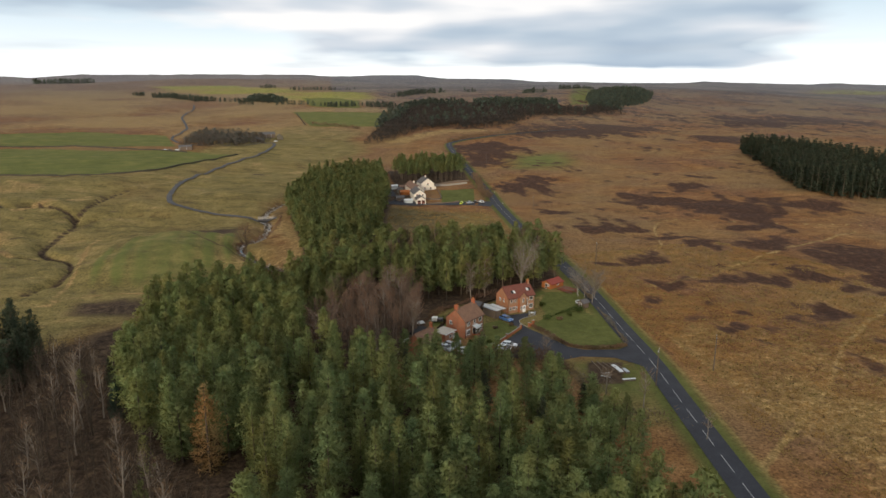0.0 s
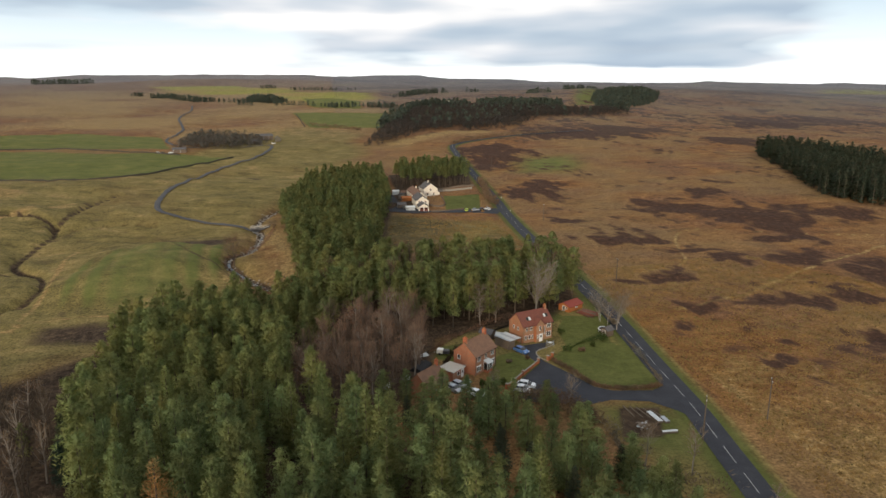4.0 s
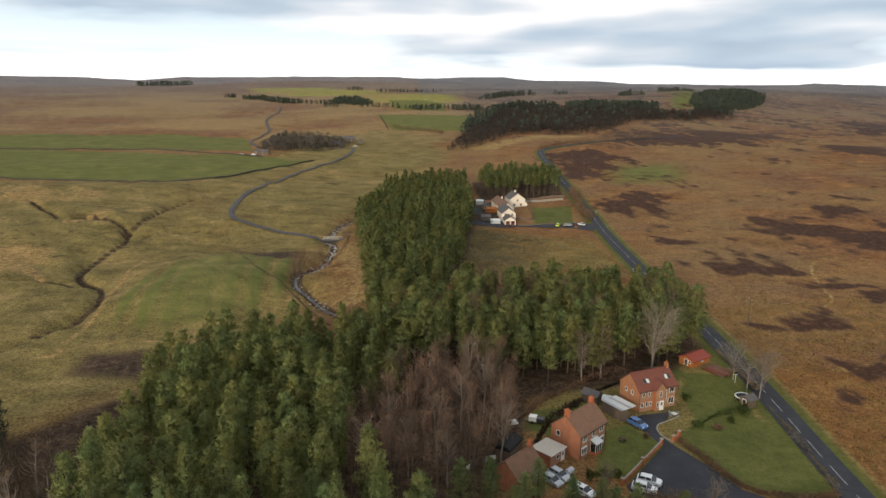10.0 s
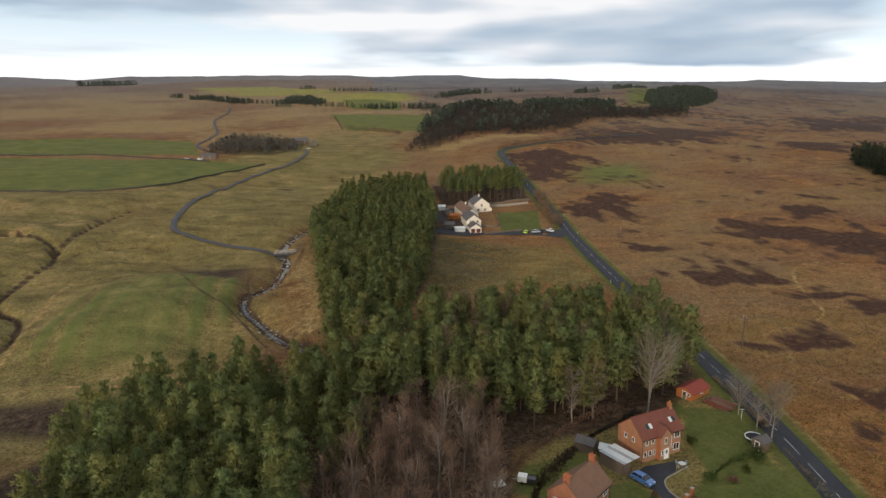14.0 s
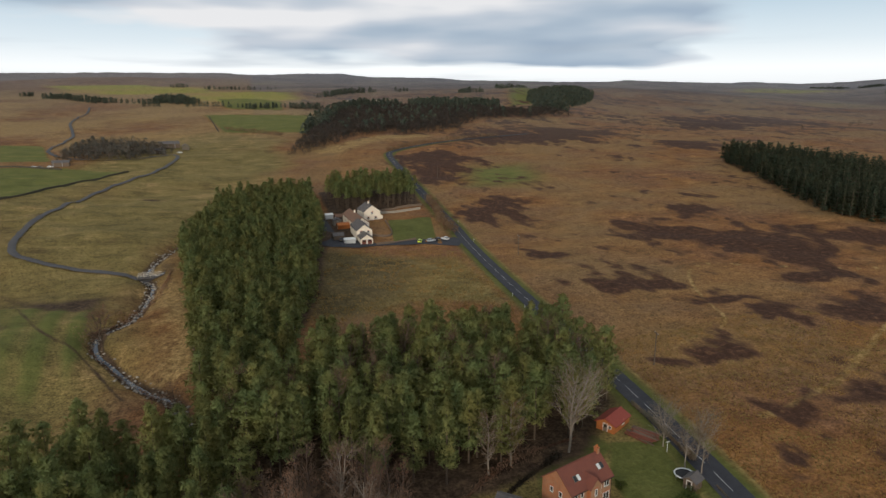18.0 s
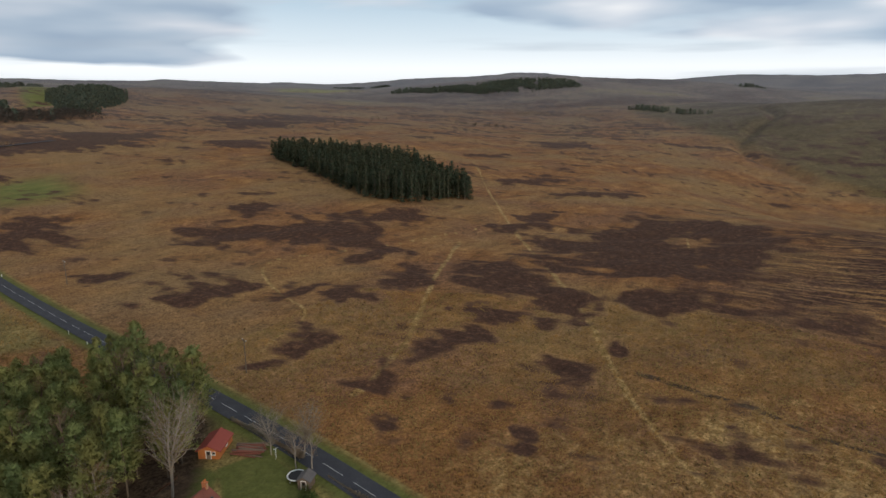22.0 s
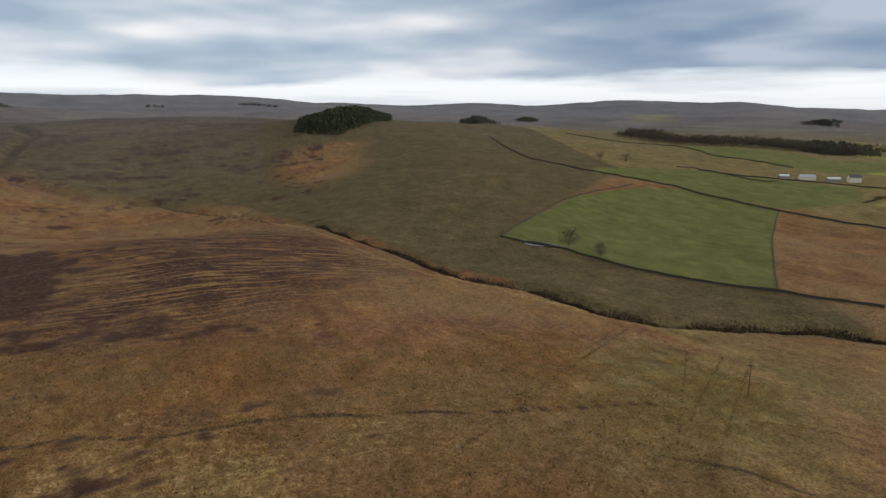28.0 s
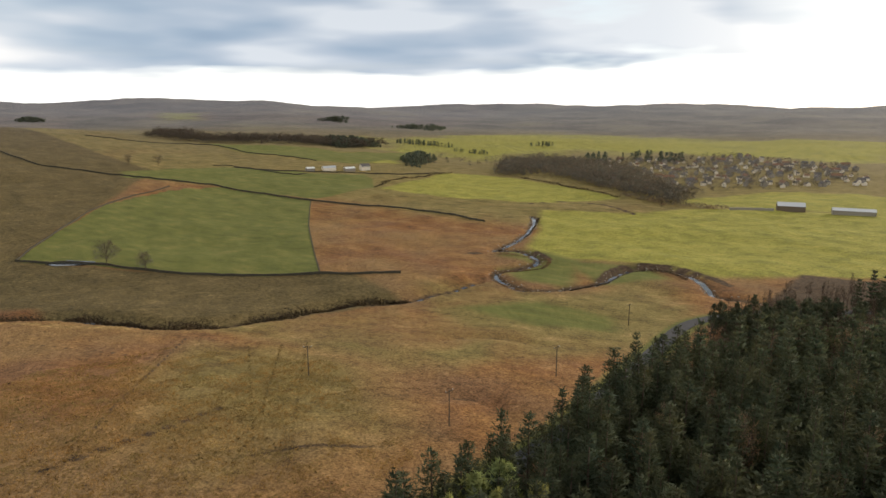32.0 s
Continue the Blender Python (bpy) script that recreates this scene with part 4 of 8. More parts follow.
DRAINS = [
    (STREAM_E[::3], 1.9), (STREAM_W[::3], 1.9), (RIVER[::3], 2.8), (GULLY[::2], 1.25), (GULLY_B[::2], 1.0), (GULLY_C[::2], 0.7), (GULLY_D[::2], 0.9), (HOLLOW[::2], 0.7), (HOLLOW_B[::2], 0.6),
    (spline([(-195, 300), (-188, 313), (-172, 316), (-159, 324)], 6), 0.6), (spline([(-155, 331), (-143, 334), (-128, 340)], 6), 0.5), (spline([(-179, 274), (-168, 279), (-156, 291)], 6), 0.5), (spline([(-158, 337), (-160, 368), (-144, 380)], 6), 0.7),
    (spline([(-99, 301), (-84, 270), (-70, 245), (-57, 232), (-40, 202)], 6), 0.7), (spline([(-144, 223), (-140, 232), (-126, 229)], 6), 0.6), (spline([(-154, 292), (-143, 304), (-131, 312), (-107, 319)], 6), 0.5), (spline([(-206, 325), (-199, 340), (-183, 343)], 6), 0.6),
    (spline([(147, 106), (146, 84), (140, 60), (141, 37), (136, 11), (129, -7), (121, -48)], 6), 0.85), (spline([(115, 6), (127, -14), (144, -36), (175, -76), (186, -91)], 6), 0.5), (spline([(125, -20), (124, -36), (121, -50)], 6), 0.4),
    (spline([(91, -273), (90, -296), (84, -306), (64, -312), (43, -301), (30, -287)], 4), 2.4), (spline([(177, -290), (162, -303), (144, -313), (127, -296)], 4), 2.0), (spline([(225, -499), (203, -529), (165, -526), (126, -494)], 8), 2.2),
    (spline([(236, -56), (204, -63), (174, -69)], 6), 0.5), (spline([(108, -27), (94, -38), (83, -46), (63, -60)], 6), 0.4),
]
build_ground()

road = ribbon("road", ROAD_LINE, 5.7, M_TARMAC, 0.09, "dark tarmac country road with dashed centre line", "road")
ribbon("farm_track", LOOP, 3.2, M_TRACK, 0.4, "narrow grey farm track curving through pasture", "road")
ribbon("water_west", STREAM_W, 1.3, M_BROOK, level=0.2, label="small stony stream in the pasture", category="stream")
ribbon("water_east", STREAM_E[::2], 1.6, M_WATER, level=0.3, label="narrow stream in the moor valley", category="stream")
ribbon("water_river", RIVER, 3.7, M_WATER, level=0.7, label="meandering river shining in the sun", category="river")

# ---- trees ----
def blades(rng, at, out, size, wide, droop=0.0):
    """One thin triangle at each point: at (n, 3), leaning along out (n, 3)."""
    n = len(at)
    way = out + rng.normal(0, 0.55, (n, 3))
    way[:, 2] -= droop
    way /= np.linalg.norm(way, axis=1, keepdims=True) + 1e-9
    side = np.cross(way, rng.normal(0, 1, (n, 3)))
    side /= np.linalg.norm(side, axis=1, keepdims=True) + 1e-9
    s = size * rng.uniform(0.6, 1.4, (n, 1))
    base = at - way * s * 0.35
    tri = np.stack([base - side * s * wide, base + side * s * wide, at + way * s * 0.75], 1)
    return tri.reshape(-1, 3)


def unit(v):
    return v / (np.linalg.norm(v, axis=-1, keepdims=True) + 1e-9)


def facing(tris, normals):
    """Blades (3n, 3) turned to face along their normals (n, 3), which follow the crown's round form: rows of place and normal."""
    t = tris.reshape(-1, 3, 3).copy()
    back = (np.cross(t[:, 1] - t[:, 0], t[:, 2] - t[:, 0]) * normals).sum(1) < 0
    t[back] = t[back][:, ::-1]
    return np.concatenate([t.reshape(-1, 3), np.repeat(unit(normals), 3, 0)], 1)


def puffs(rng, centres, radii, count, size, slim, axis=0.8):
    """Round tufts of blades about centres (n, 3)."""
    n = len(centres)
    d = rng.normal(0, 1, (n * count, 3)) + (0, 0, 0.35)
    d = unit(d)
    c, r = np.repeat(centres, count, 0), np.repeat(radii, count)[:, None]
    p = c + d * r * (1.1, 1.1, 0.8) * rng.uniform(0.3, 1.0, (n * count, 1)) ** 0.6
    hub = unit(p * (1, 1, 0) + (0, 0, 0.04))
    tris = blades(rng, p, d + (0, 0, 0.3), size, slim)
    return facing(tris, 0.36 * d + axis * hub + (0, 0, 0.35) + rng.normal(0, 0.15, p.shape))


def pine_shape(seed, whorls, boughs, steps, count, size, base=0.2, wide=0.19, slim=0.28, puff=0.05):
    """Crown of a pine of height 1: whorls of rising boughs that carry round tufts of needles."""
    rng = np.random.RandomState(seed)
    c, r = [(0, 0, 0.965), (0, 0, 0.93)], [0.5 * puff, 0.7 * puff]
    lop = rng.uniform(0.8, 1.2, 5)
    for k in range(whorls):
        u = min(max((k + rng.uniform(-0.3, 0.3)) / (whorls - 0.4), 0), 1)
        z = base + (0.95 - base) * u
        reach = wide * (1 - u) ** 0.66 * min(1.0, 0.6 + 1.5 * u) + 0.012
        n = max(3, int(round(boughs * (1 - 0.4 * u))))
        a0 = rng.uniform(0, 6.283)
        for b in range(n):
            a = a0 + 6.283 * (b + rng.uniform(-0.32, 0.32)) / n
            far = reach * rng.uniform(0.66, 1.22) * lop[int(a * 0.8) % 5]
            tip = np.array([math.cos(a) * far, math.sin(a) * far, far * (0.1 + 0.65 * u + rng.uniform(-0.15, 0.15))])
            for s in steps:
                c.append(np.array([0, 0, z]) + tip * s + rng.normal(0, 0.01, 3))
                r.append(puff * rng.uniform(0.75, 1.25) * (0.55 + 0.5 * s) * (1 - 0.35 * u))
    return puffs(rng, np.array(c), np.array(r), count, size, slim)


def dome_shape(seed, clumps, count, size, wide=0.4, low=0.3, slim=0.12):
    """Round leafless crown of height 1, far off: clumps of twigs over a dome."""
    rng = np.random.RandomState(seed)
    d = unit(rng.normal(0, 1, (clumps, 3)))
    k = rng.uniform(0.45, 1.0, (clumps, 1)) ** 0.5
    c = d * k * (wide * 0.72, wide * 0.72, (1 - low) * 0.42) + (0, 0, low + (1 - low) * 0.5)
    return puffs(rng, c, np.full(clumps, 0.13), count, size, slim, 0.3)


def tube(path, radii, sides=5):
    """Verts and triangles of a tapered limb along a path."""
    path, v, f = np.array(path, float), [], []
    for k, (p, r) in enumerate(zip(path, radii)):
        d = path[min(k + 1, len(path) - 1)] - path[max(k - 1, 0)]
        d /= np.linalg.norm(d) + 1e-9
        a = np.cross(d, (0.31, 0.95, 0.05))
        a /= np.linalg.norm(a) + 1e-9
        b = np.cross(d, a)
        for s in range(sides):
            w = 2 * math.pi * s / sides
            v.append(p + r * (math.cos(w) * a + math.sin(w) * b))
    for k in range(len(path) - 1):
        for s in range(sides):
            i, j = k * sides + s, k * sides + (s + 1) % sides
            f += [(i, j, j + sides), (i, j + sides, i + sides)]
    return np.array(v), np.array(f)


def join(pieces):
    v, f, n = [], [], 0
    for a, b in pieces:
        v.append(a), f.append(b + n)
        n += len(a)
    return np.concatenate(v), np.concatenate(f)


def loose(tris):
    return tris, np.arange(len(tris)).reshape(-1, 3)


def conifer_shape(seed, count, size, base=0.3, wide=0.17, blunt=0.75, slim=0.16):
    """Crown of a conifer of height 1: whorls of boughs, each a drooping spray of needle blades."""
    rng = np.random.RandomState(seed)
    at, out = [], []
    tiers = max(5, int(round(math.sqrt(count) * 0.42)))
    lean = rng.uniform(0.75, 1.25, 7)
    for k in range(tiers):
        u = (k + rng.uniform(-0.25, 0.25)) / tiers
        u = min(max(u, 0.0), 0.985)
        reach = wide * (1 - u) ** blunt * min(1.0, 0.5 + 2.2 * u) + 0.012
        boughs = max(5, int(round(8 * (1 - 0.35 * u)))) if count > 200 else 4
        a0 = rng.uniform(0, 6.283)
        share = count * (1 - u + 0.18) / (tiers * 0.68)
        for b in range(boughs):
            a = a0 + 6.283 * (b + rng.uniform(-0.3, 0.3)) / boughs
            far = reach * rng.uniform(0.72, 1.15) * lean[int(a * 1.1) % 7]
            rise = rng.uniform(0.1, 0.4) + 0.5 * u
            d = np.array([math.cos(a), math.sin(a), rise])
            m = max(3, int(share / boughs))
            s = rng.uniform(0.12, 1.0, m) ** 0.75
            p = np.array([0, 0, base + (1 - base) * u]) + d * (far * s)[:, None]
            p[:, 2] -= 0.055 * s * s * (1 - u)
            side = np.array([-math.sin(a), math.cos(a), 0])
            p += side * (rng.uniform(-1, 1, m) * 0.34 * far * s)[:, None] + rng.normal(0, 0.007, p.shape)
            at.append(p), out.append(np.repeat(d[None] + (0, 0, 0.25), m, 0) + side * rng.uniform(-0.8, 0.8, (m, 1)))
    at, out = np.concatenate(at), np.concatenate(out)
    tris = blades(rng, at, out, size, slim, 0.0)
    return facing(tris, 0.8 * unit(at * (1, 1, 0) + (0, 0, 1e-3)) + 0.45 * unit(out) + (0, 0, 0.35) + rng.normal(0, 0.2, at.shape))


def bare_shape(seed, limbs, twigs, spread=0.3, low=0.25, size=0.07, stems=1, fork=False):
    """A leafless tree of height 1: (limb verts, faces) and twig triangles."""
    rng = np.random.RandomState(seed)
    wood, at, out = [], [], []
    for st in range(stems):
        lean = rng.normal(0, 0.05 + 0.05 * (stems > 1), 2)
        trunk = [(lean[0] * z * z + 0.01 * math.sin(9 * z + seed), lean[1] * z * z, z) for z in np.linspace(-0.02, 0.95, 7)]
        wood.append(tube(trunk, np.linspace(0.018, 0.003, 7) / stems**0.3))
        for _ in range(limbs // stems):
            z = rng.uniform(low, 0.92)
            a = rng.uniform(0, 6.283)
            q = (z - low) / (1 - low)
            reach = spread * ((0.35 + 0.85 * math.sin(3.1416 * (0.2 + 0.72 * q))) if fork else (1.1 - 0.75 * q)) * rng.uniform(0.5, 1.1)
            b = np.array([lean[0] * z * z, lean[1] * z * z, z])
            e = b + np.array([math.cos(a) * reach, math.sin(a) * reach, min(reach * (rng.uniform(0.55, 1.7) if fork else rng.uniform(0.25, 1.0) if spread > 0.34 else rng.uniform(0.9, 2.0)), 1.04 - z)])
            m = (b + e) / 2 + rng.normal(0, 0.014, 3) - (0, 0, 0.12 * reach)
            wood.append(tube([b, m, e], [0.0065 * (1.2 - z), 0.0042 * (1.2 - z), 0.001], 3))
            for _ in range(3 if fork else 0):
                g = rng.uniform(0.35, 0.8)
                o = b + (e - b) * g
                w = rng.normal(0, 0.35, 3) * reach + (e - b) * 0.45
                wood.append(tube([o, o + w * 0.5 + (0, 0, 0.01), o + w], [0.0028 * (1.2 - z), 0.0018 * (1.2 - z), 0.0006], 3))
                s = rng.uniform(0.3, 1.1, (5, 1))
                at.append(o + w * s + rng.normal(0, 0.012, (5, 3))), out.append(np.repeat((w / np.linalg.norm(w))[None], 5, 0))
            k = max(2, twigs // limbs)
            s = rng.uniform(0.3, 1.1, (k, 1))
            p = b + (e - b) * s + rng.normal(0, 0.022, (k, 3))
            at.append(p), out.append(np.repeat(((e - b) / np.linalg.norm(e - b))[None], k, 0) + np.array([0, 0, 0.35]))
    return join(wood), blades(rng, np.concatenate(at), np.concatenate(out), size, 0.045 if size < 0.15 else 0.2)


def part(name, mesh, parent, label="", m=None):
    """One mesh object under a thing or a part."""
    ob = new(name, mesh)
    ob.parent = parent
    if m is not None:
        ob.matrix_basis = m
    if label:
        ob["label"] = label
    return ob


TRUNK = tube([(0, 0, -0.02), (0, 0, 0.5), (0.004, 0, 0.97)], [0.014, 0.009, 0.002], 5)


def conifer(name, label, mat, shapes, group, seed):
    """Models of one kind of conifer, height 1; they are placed with copy_thing and scale."""
    made = []
    for k, tris in enumerate(shapes):
        crown = mesh_of(name + "_crown", *loose(tris), mat)
        trunk = mesh_of(name + "_trunk", *TRUNK, M_BARK)
        made.append((crown, trunk))
    return made


def plant(name, meshes, x, y, h, turn, label, category, group, wide=1.0):
    """One tree: an Empty at its foot with a crown and a trunk."""
    e = tagged(new(name), label, category, group)
    e.matrix_basis = Matrix.LocRotScale((x, y, ground_at(x, y) - 0.1), Euler((0, 0, turn)), (h * wide, h * wide, h))
    for part_name, me in zip(("crown", "trunk"), meshes):
        part(part_name, me, e)
    return e


def scatter(poly, gap, seed, keep=1.0):
    """Points in a polygon about gap metres apart."""
    rng = np.random.RandomState(seed)
    p = np.array(poly, float)
    gx, gy = np.meshgrid(np.arange(p[:, 0].min(), p[:, 0].max(), gap), np.arange(p[:, 1].min(), p[:, 1].max(), gap))
    gx, gy = gx.ravel() + rng.uniform(-0.42, 0.42, gx.size) * gap, gy.ravel() + rng.uniform(-0.42, 0.42, gy.size) * gap
    ok = inside(gx, gy, poly) & (rng.uniform(0, 1, gx.size) < keep)
    return gx[ok], gy[ok], rng


def stand(name, poly, gap, shapes, mat, low, high, seed, label, category="wood", keep=1.0, wide=1.0, trunks=True, bark=None, woods=None, skip=None, patchy=0.0, dome=0.0):
    """A wood that nobody could count: crowns in one mesh, trunks in a second."""
    x, y, rng = scatter(poly, gap, seed, keep)
    if skip is not None:
        ok = ~skip(x, y)
        x, y = x[ok], y[ok]
    if patchy:
        ok = fbm(x, y, 60, seed, 3) > patchy
        x, y = x[ok], y[ok]
    z = ground_height(x, y) - 0.15
    edge = np.clip(line_distance(x, y, list(poly) + [poly[0]], dome) / dome, 0, 1) if dome else np.ones(len(x))
    v, t, n = [], [], 0
    for i in range(len(x)):
        k = rng.randint(len(shapes))
        a, h = rng.uniform(0, 6.283), rng.uniform(low, high)
        h *= 0.45 + 0.55 * edge[i]
        w = h * wide * rng.uniform(0.8, 1.2)
        turn = np.array([[math.cos(a) * w, -math.sin(a) * w, 0], [math.sin(a) * w, math.cos(a) * w, 0], [0, 0, h]])
        s = shapes[k]
        p = s[:, :3] @ turn.T + (x[i], y[i], z[i])
        if s.shape[1] == 6:
            p = np.concatenate([p, unit(s[:, 3:] @ np.linalg.inv(turn))], 1)
        v.append(p)
        if trunks:
            a, b = TRUNK if woods is None else woods[k]
            t.append((a @ turn.T + (x[i], y[i], z[i]), b))
    if not v:
        return None
    ob = tagged(new(name, mesh_of(name, *loose(np.concatenate(v)), mat)), label, category, kind="stuff")
    if trunks:
        part("trunk", mesh_of(name + "_trunks", *join(t), bark or M_BARK), ob)["kind"] = "stuff"
    return ob


PINES = [pine_shape(10 + k, 15, 7, (1.0, 0.7, 0.4), 16, 0.028, 0.12, 0.178 + 0.018 * (k % 3), 0.17, 0.042) for k in range(6)]
SPRUCES = [conifer_shape(30 + k, 4200, 0.027, 0.1, 0.17, 0.8, 0.17) for k in range(4)]
PINES_FINE = [pine_shape(110 + k, 12, 6, (1.0, 0.6), 19, 0.039, 0.26, 0.155 + 0.015 * (k % 3), 0.17, 0.05) for k in range(6)]
PINES_MID = [pine_shape(50 + k, 10, 5, (1.0, 0.5), 12, 0.052, 0.2, 0.165, 0.2, 0.058) for k in range(6)]
PINES_TALL = [pine_shape(150 + k, 7, 5, (1.0, 0.5), 12, 0.045, 0.52, 0.13, 0.2, 0.055) for k in range(4)]
SPRUCES_MID = [conifer_shape(60 + k, 420, 0.066, 0.1, 0.18, 0.85, 0.24) for k in range(5)]
SPRUCES_FINE = [conifer_shape(120 + k, 1700, 0.034, 0.06, 0.225, 0.85, 0.2) for k in range(6)]
FARS = [pine_shape(70 + k, 6, 4, (1.0,), 7, 0.13, 0.12, 0.24, 0.34, 0.11) for k in range(5)]
BARES = [bare_shape(80 + k, 40, 210, 0.2, 0.3, 0.06) for k in range(5)]
ROUND_FAR = [dome_shape(95 + k, 16, 7, 0.13, 0.42, 0.15) for k in range(4)]

# the conifers under the start of the flight, those by the houses one by one
WOOD_A = [(-66, 150), (-56, 172), (-39, 177), (-17, 120), (-9, 92), (8, 76), (26, 60), (38, 38), (44, 12), (46, -30), (-10, -30), (-20, 36), (-36, 57), (-50, 74), (-64, 112)]
WOOD_NEAR = [(-55, 96), (-14, 96), (-7, 84), (8, 76), (26, 62), (38, 40), (40, 22), (-14, 22), (-22, 38), (-36, 57), (-48, 74)]


def build_wood_a():
    pines = conifer("pine_tree", "", M_NEEDLE, PINES, "", 1)
    spruces = conifer("spruce_tree", "", M_NEEDLE_MID, SPRUCES, "", 2)
    x, y, rng = scatter(WOOD_A, 5.3, 5, 0.95)
    near = inside(x, y, WOOD_NEAR) & (line_distance(x, y, [(-30, 56), (-26, 40)], 20.0) > 6.0)
    for i in np.nonzero(near)[0]:
        h = rng.uniform(12, 18.5)
        if rng.uniform() < 0.72:
            plant("pine_tree", pines[rng.randint(6)], x[i], y[i], h, rng.uniform(0, 6.28), "olive-green pine tree standing in the wood", "tree", "pines near the houses", rng.uniform(0.85, 1.2))
        else:
            plant("spruce_tree", spruces[rng.randint(4)], x[i], y[i], h * 1.05, rng.uniform(0, 6.28), "dark green spruce standing in the wood", "tree", "spruces near the houses", rng.uniform(0.85, 1.15))


build_wood_a()
plant("larch_tree", conifer("larch_tree", "", M_LARCH, [conifer_shape(45, 3600, 0.03, 0.06, 0.24, 0.75, 0.1)], "", 4)[0], -30, 56, 17.0, 0.4, "orange-tan winter larch among green conifers", "tree", "", 1.1)


def young_pines():
    """Lower pines and spruces between the wood and the brick houses."""
    pines = conifer("pine_tree", "", M_NEEDLE, PINES[:3], "", 1)
    spruces = conifer("spruce_tree", "", M_NEEDLE_DARK, SPRUCES[:2], "", 2)
    x, y, rng = scatter([(-4, 88), (6, 97), (13, 96), (24, 95), (31, 91), (40, 84), (46, 70), (44, 48), (36, 50), (26, 64), (8, 79)], 5.2, 71, 0.8)
    for i in range(len(x)):
        h = rng.uniform(5.5, 10.5)
        if rng.uniform() < 0.75:
            plant("pine_tree", pines[rng.randint(3)], x[i], y[i], h, rng.uniform(0, 6.28), "young light-green pine at the wood's edge", "tree", "young pines by the houses", 1.25)
        else:
            plant("spruce_tree", spruces[rng.randint(2)], x[i], y[i], h, rng.uniform(0, 6.28), "young dark spruce at the wood's edge", "tree", "young spruces by the houses", 1.3)


young_pines()


def edge_pines():
    """Single pines with broad crowns standing before the houses and the vegetable beds."""
    pines = conifer("pine_tree", "", M_NEEDLE, PINES[2:5], "", 1)
    rows = ((8, 99, 9), (3, 97, 10), (13, 95, 9), (20, 93, 9.5), (25, 95, 8), (30, 93, 8.5), (36, 90, 9), (22, 86, 10), (29, 78, 11), (38, 76, 11), (37, 71, 12), (44, 66, 10), (45, 57, 11), (39, 52, 12), (47, 50, 10), (32, 64, 12), (42, 82, 8), (16, 101, 8), (49, 60, 8))
    for k, (x, y, h) in enumerate(rows):
        plant("pine_tree", pines[k % 3], x, y, h, 1.7 * k, "broad green pine at the edge of the wood", "tree", "pines before the houses", 1.25)
    plant("spruce_tree", conifer("spruce_tree", "", M_NEEDLE_BLUE, SPRUCES[1:2], "", 5)[0], -54, 81, 9, 0.8, "blue-green spruce among leafless trees", "tree", "", 1.3)


edge_pines()
in_near = lambda x, y: inside(x, y, WOOD_NEAR)
stand("conifer_wood", WOOD_A, 5.3, PINES_FINE, M_NEEDLE_MID, 13, 18, 6, "dense green conifer wood below the hills", keep=0.93, skip=in_near)
stand("spruce_wood", [(51, -14), (47, -40), (43, -62), (39, -82), (36, -102), (32, -122), (-20, -125), (-60, -40), (-25, -30)], 5.2, SPRUCES_FINE, M_NEEDLE_DARK, 15, 20, 7, "dark spruce plantation beside the road", keep=0.95, wide=1.25)
stand("spruce_wood", [(32, -122), (22, -140), (4, -180), (-27, -217), (-50, -280), (-75, -330), (-150, -330), (-110, -80), (-60, -40), (-20, -125)], 6.6, SPRUCES_MID, M_NEEDLE_DARK, 15, 20, 59, "dark spruce plantation beyond the bend", keep=0.95, wide=1.25)
stand("west_spruces", [(-112, 100), (-84, 96), (-78, 108), (-88, 124), (-106, 130)], 5.5, PINES_MID, M_NEEDLE_DARK, 12, 17, 60, "dark spruces at the edge of the leafless wood")
stand("west_pines", [(-74, 96), (-58, 84), (-44, 40), (-36, 40), (-52, 98), (-64, 112)], 8.5, PINES_MID, M_NEEDLE_MID, 8, 13, 61, "scattered young pines among leafless trees", keep=0.7)
stand("conifer_belt", [(-28, 158), (-12, 182), (20, 203), (55, 203), (72, 196), (71, 168), (56, 156), (44, 152), (33, 146), (24, 145), (14, 146), (8, 152), (0, 152)], 4.8, PINES_FINE, M_NEEDLE_MID, 13, 18, 8, "belt of tall pines behind the brick houses", keep=0.92)
stand("conifer_fringe", [(-40, 171), (-32, 173), (-18, 166), (-10, 152), (-8, 136), (-14, 124), (-24, 130), (-34, 128), (-46, 150)], 5.0, PINES_FINE, M_NEEDLE_MID, 11, 15, 58, "light-green pines joining the wood and the belt", keep=0.9)
stand("conifer_strip", [(-44, 340), (-21, 189), (-10, 168), (-2, 200), (3, 234), (11, 281), (17, 366), (16, 470), (-36, 445)], 4.6, PINES_MID, M_NEEDLE_MID, 13, 17, 9, "long strip of conifers beside the stream", keep=0.95)
stand("pine_row", [(26, 424), (78, 424), (83, 472), (26, 476)], 4.8, PINES_TALL, M_NEEDLE_MID, 13, 17, 10, "row of bare-stemmed pines behind the white house")
stand("moor_plantation", [(343, 501), (364, 510), (376, 476), (388, 400), (345, 300), (322, 280), (275, 296), (277, 323)], 4.6, SPRUCES_MID + PINES_MID[:2], M_NEEDLE_DARK, 13, 18, 11, "dark block of plantation conifers on the moor")
stand("larch_wood", [(-8, 139), (-1, 148), (13, 146), (17, 136), (15, 118), (6, 104), (-4, 96), (-16, 100), (-18, 116)], 4.0, [b[1] for b in BARES], M_TWIG_RED, 10, 14, 12, "leafless brown larches and birches", woods=[b[0] for b in BARES], bark=M_BARK_MID)
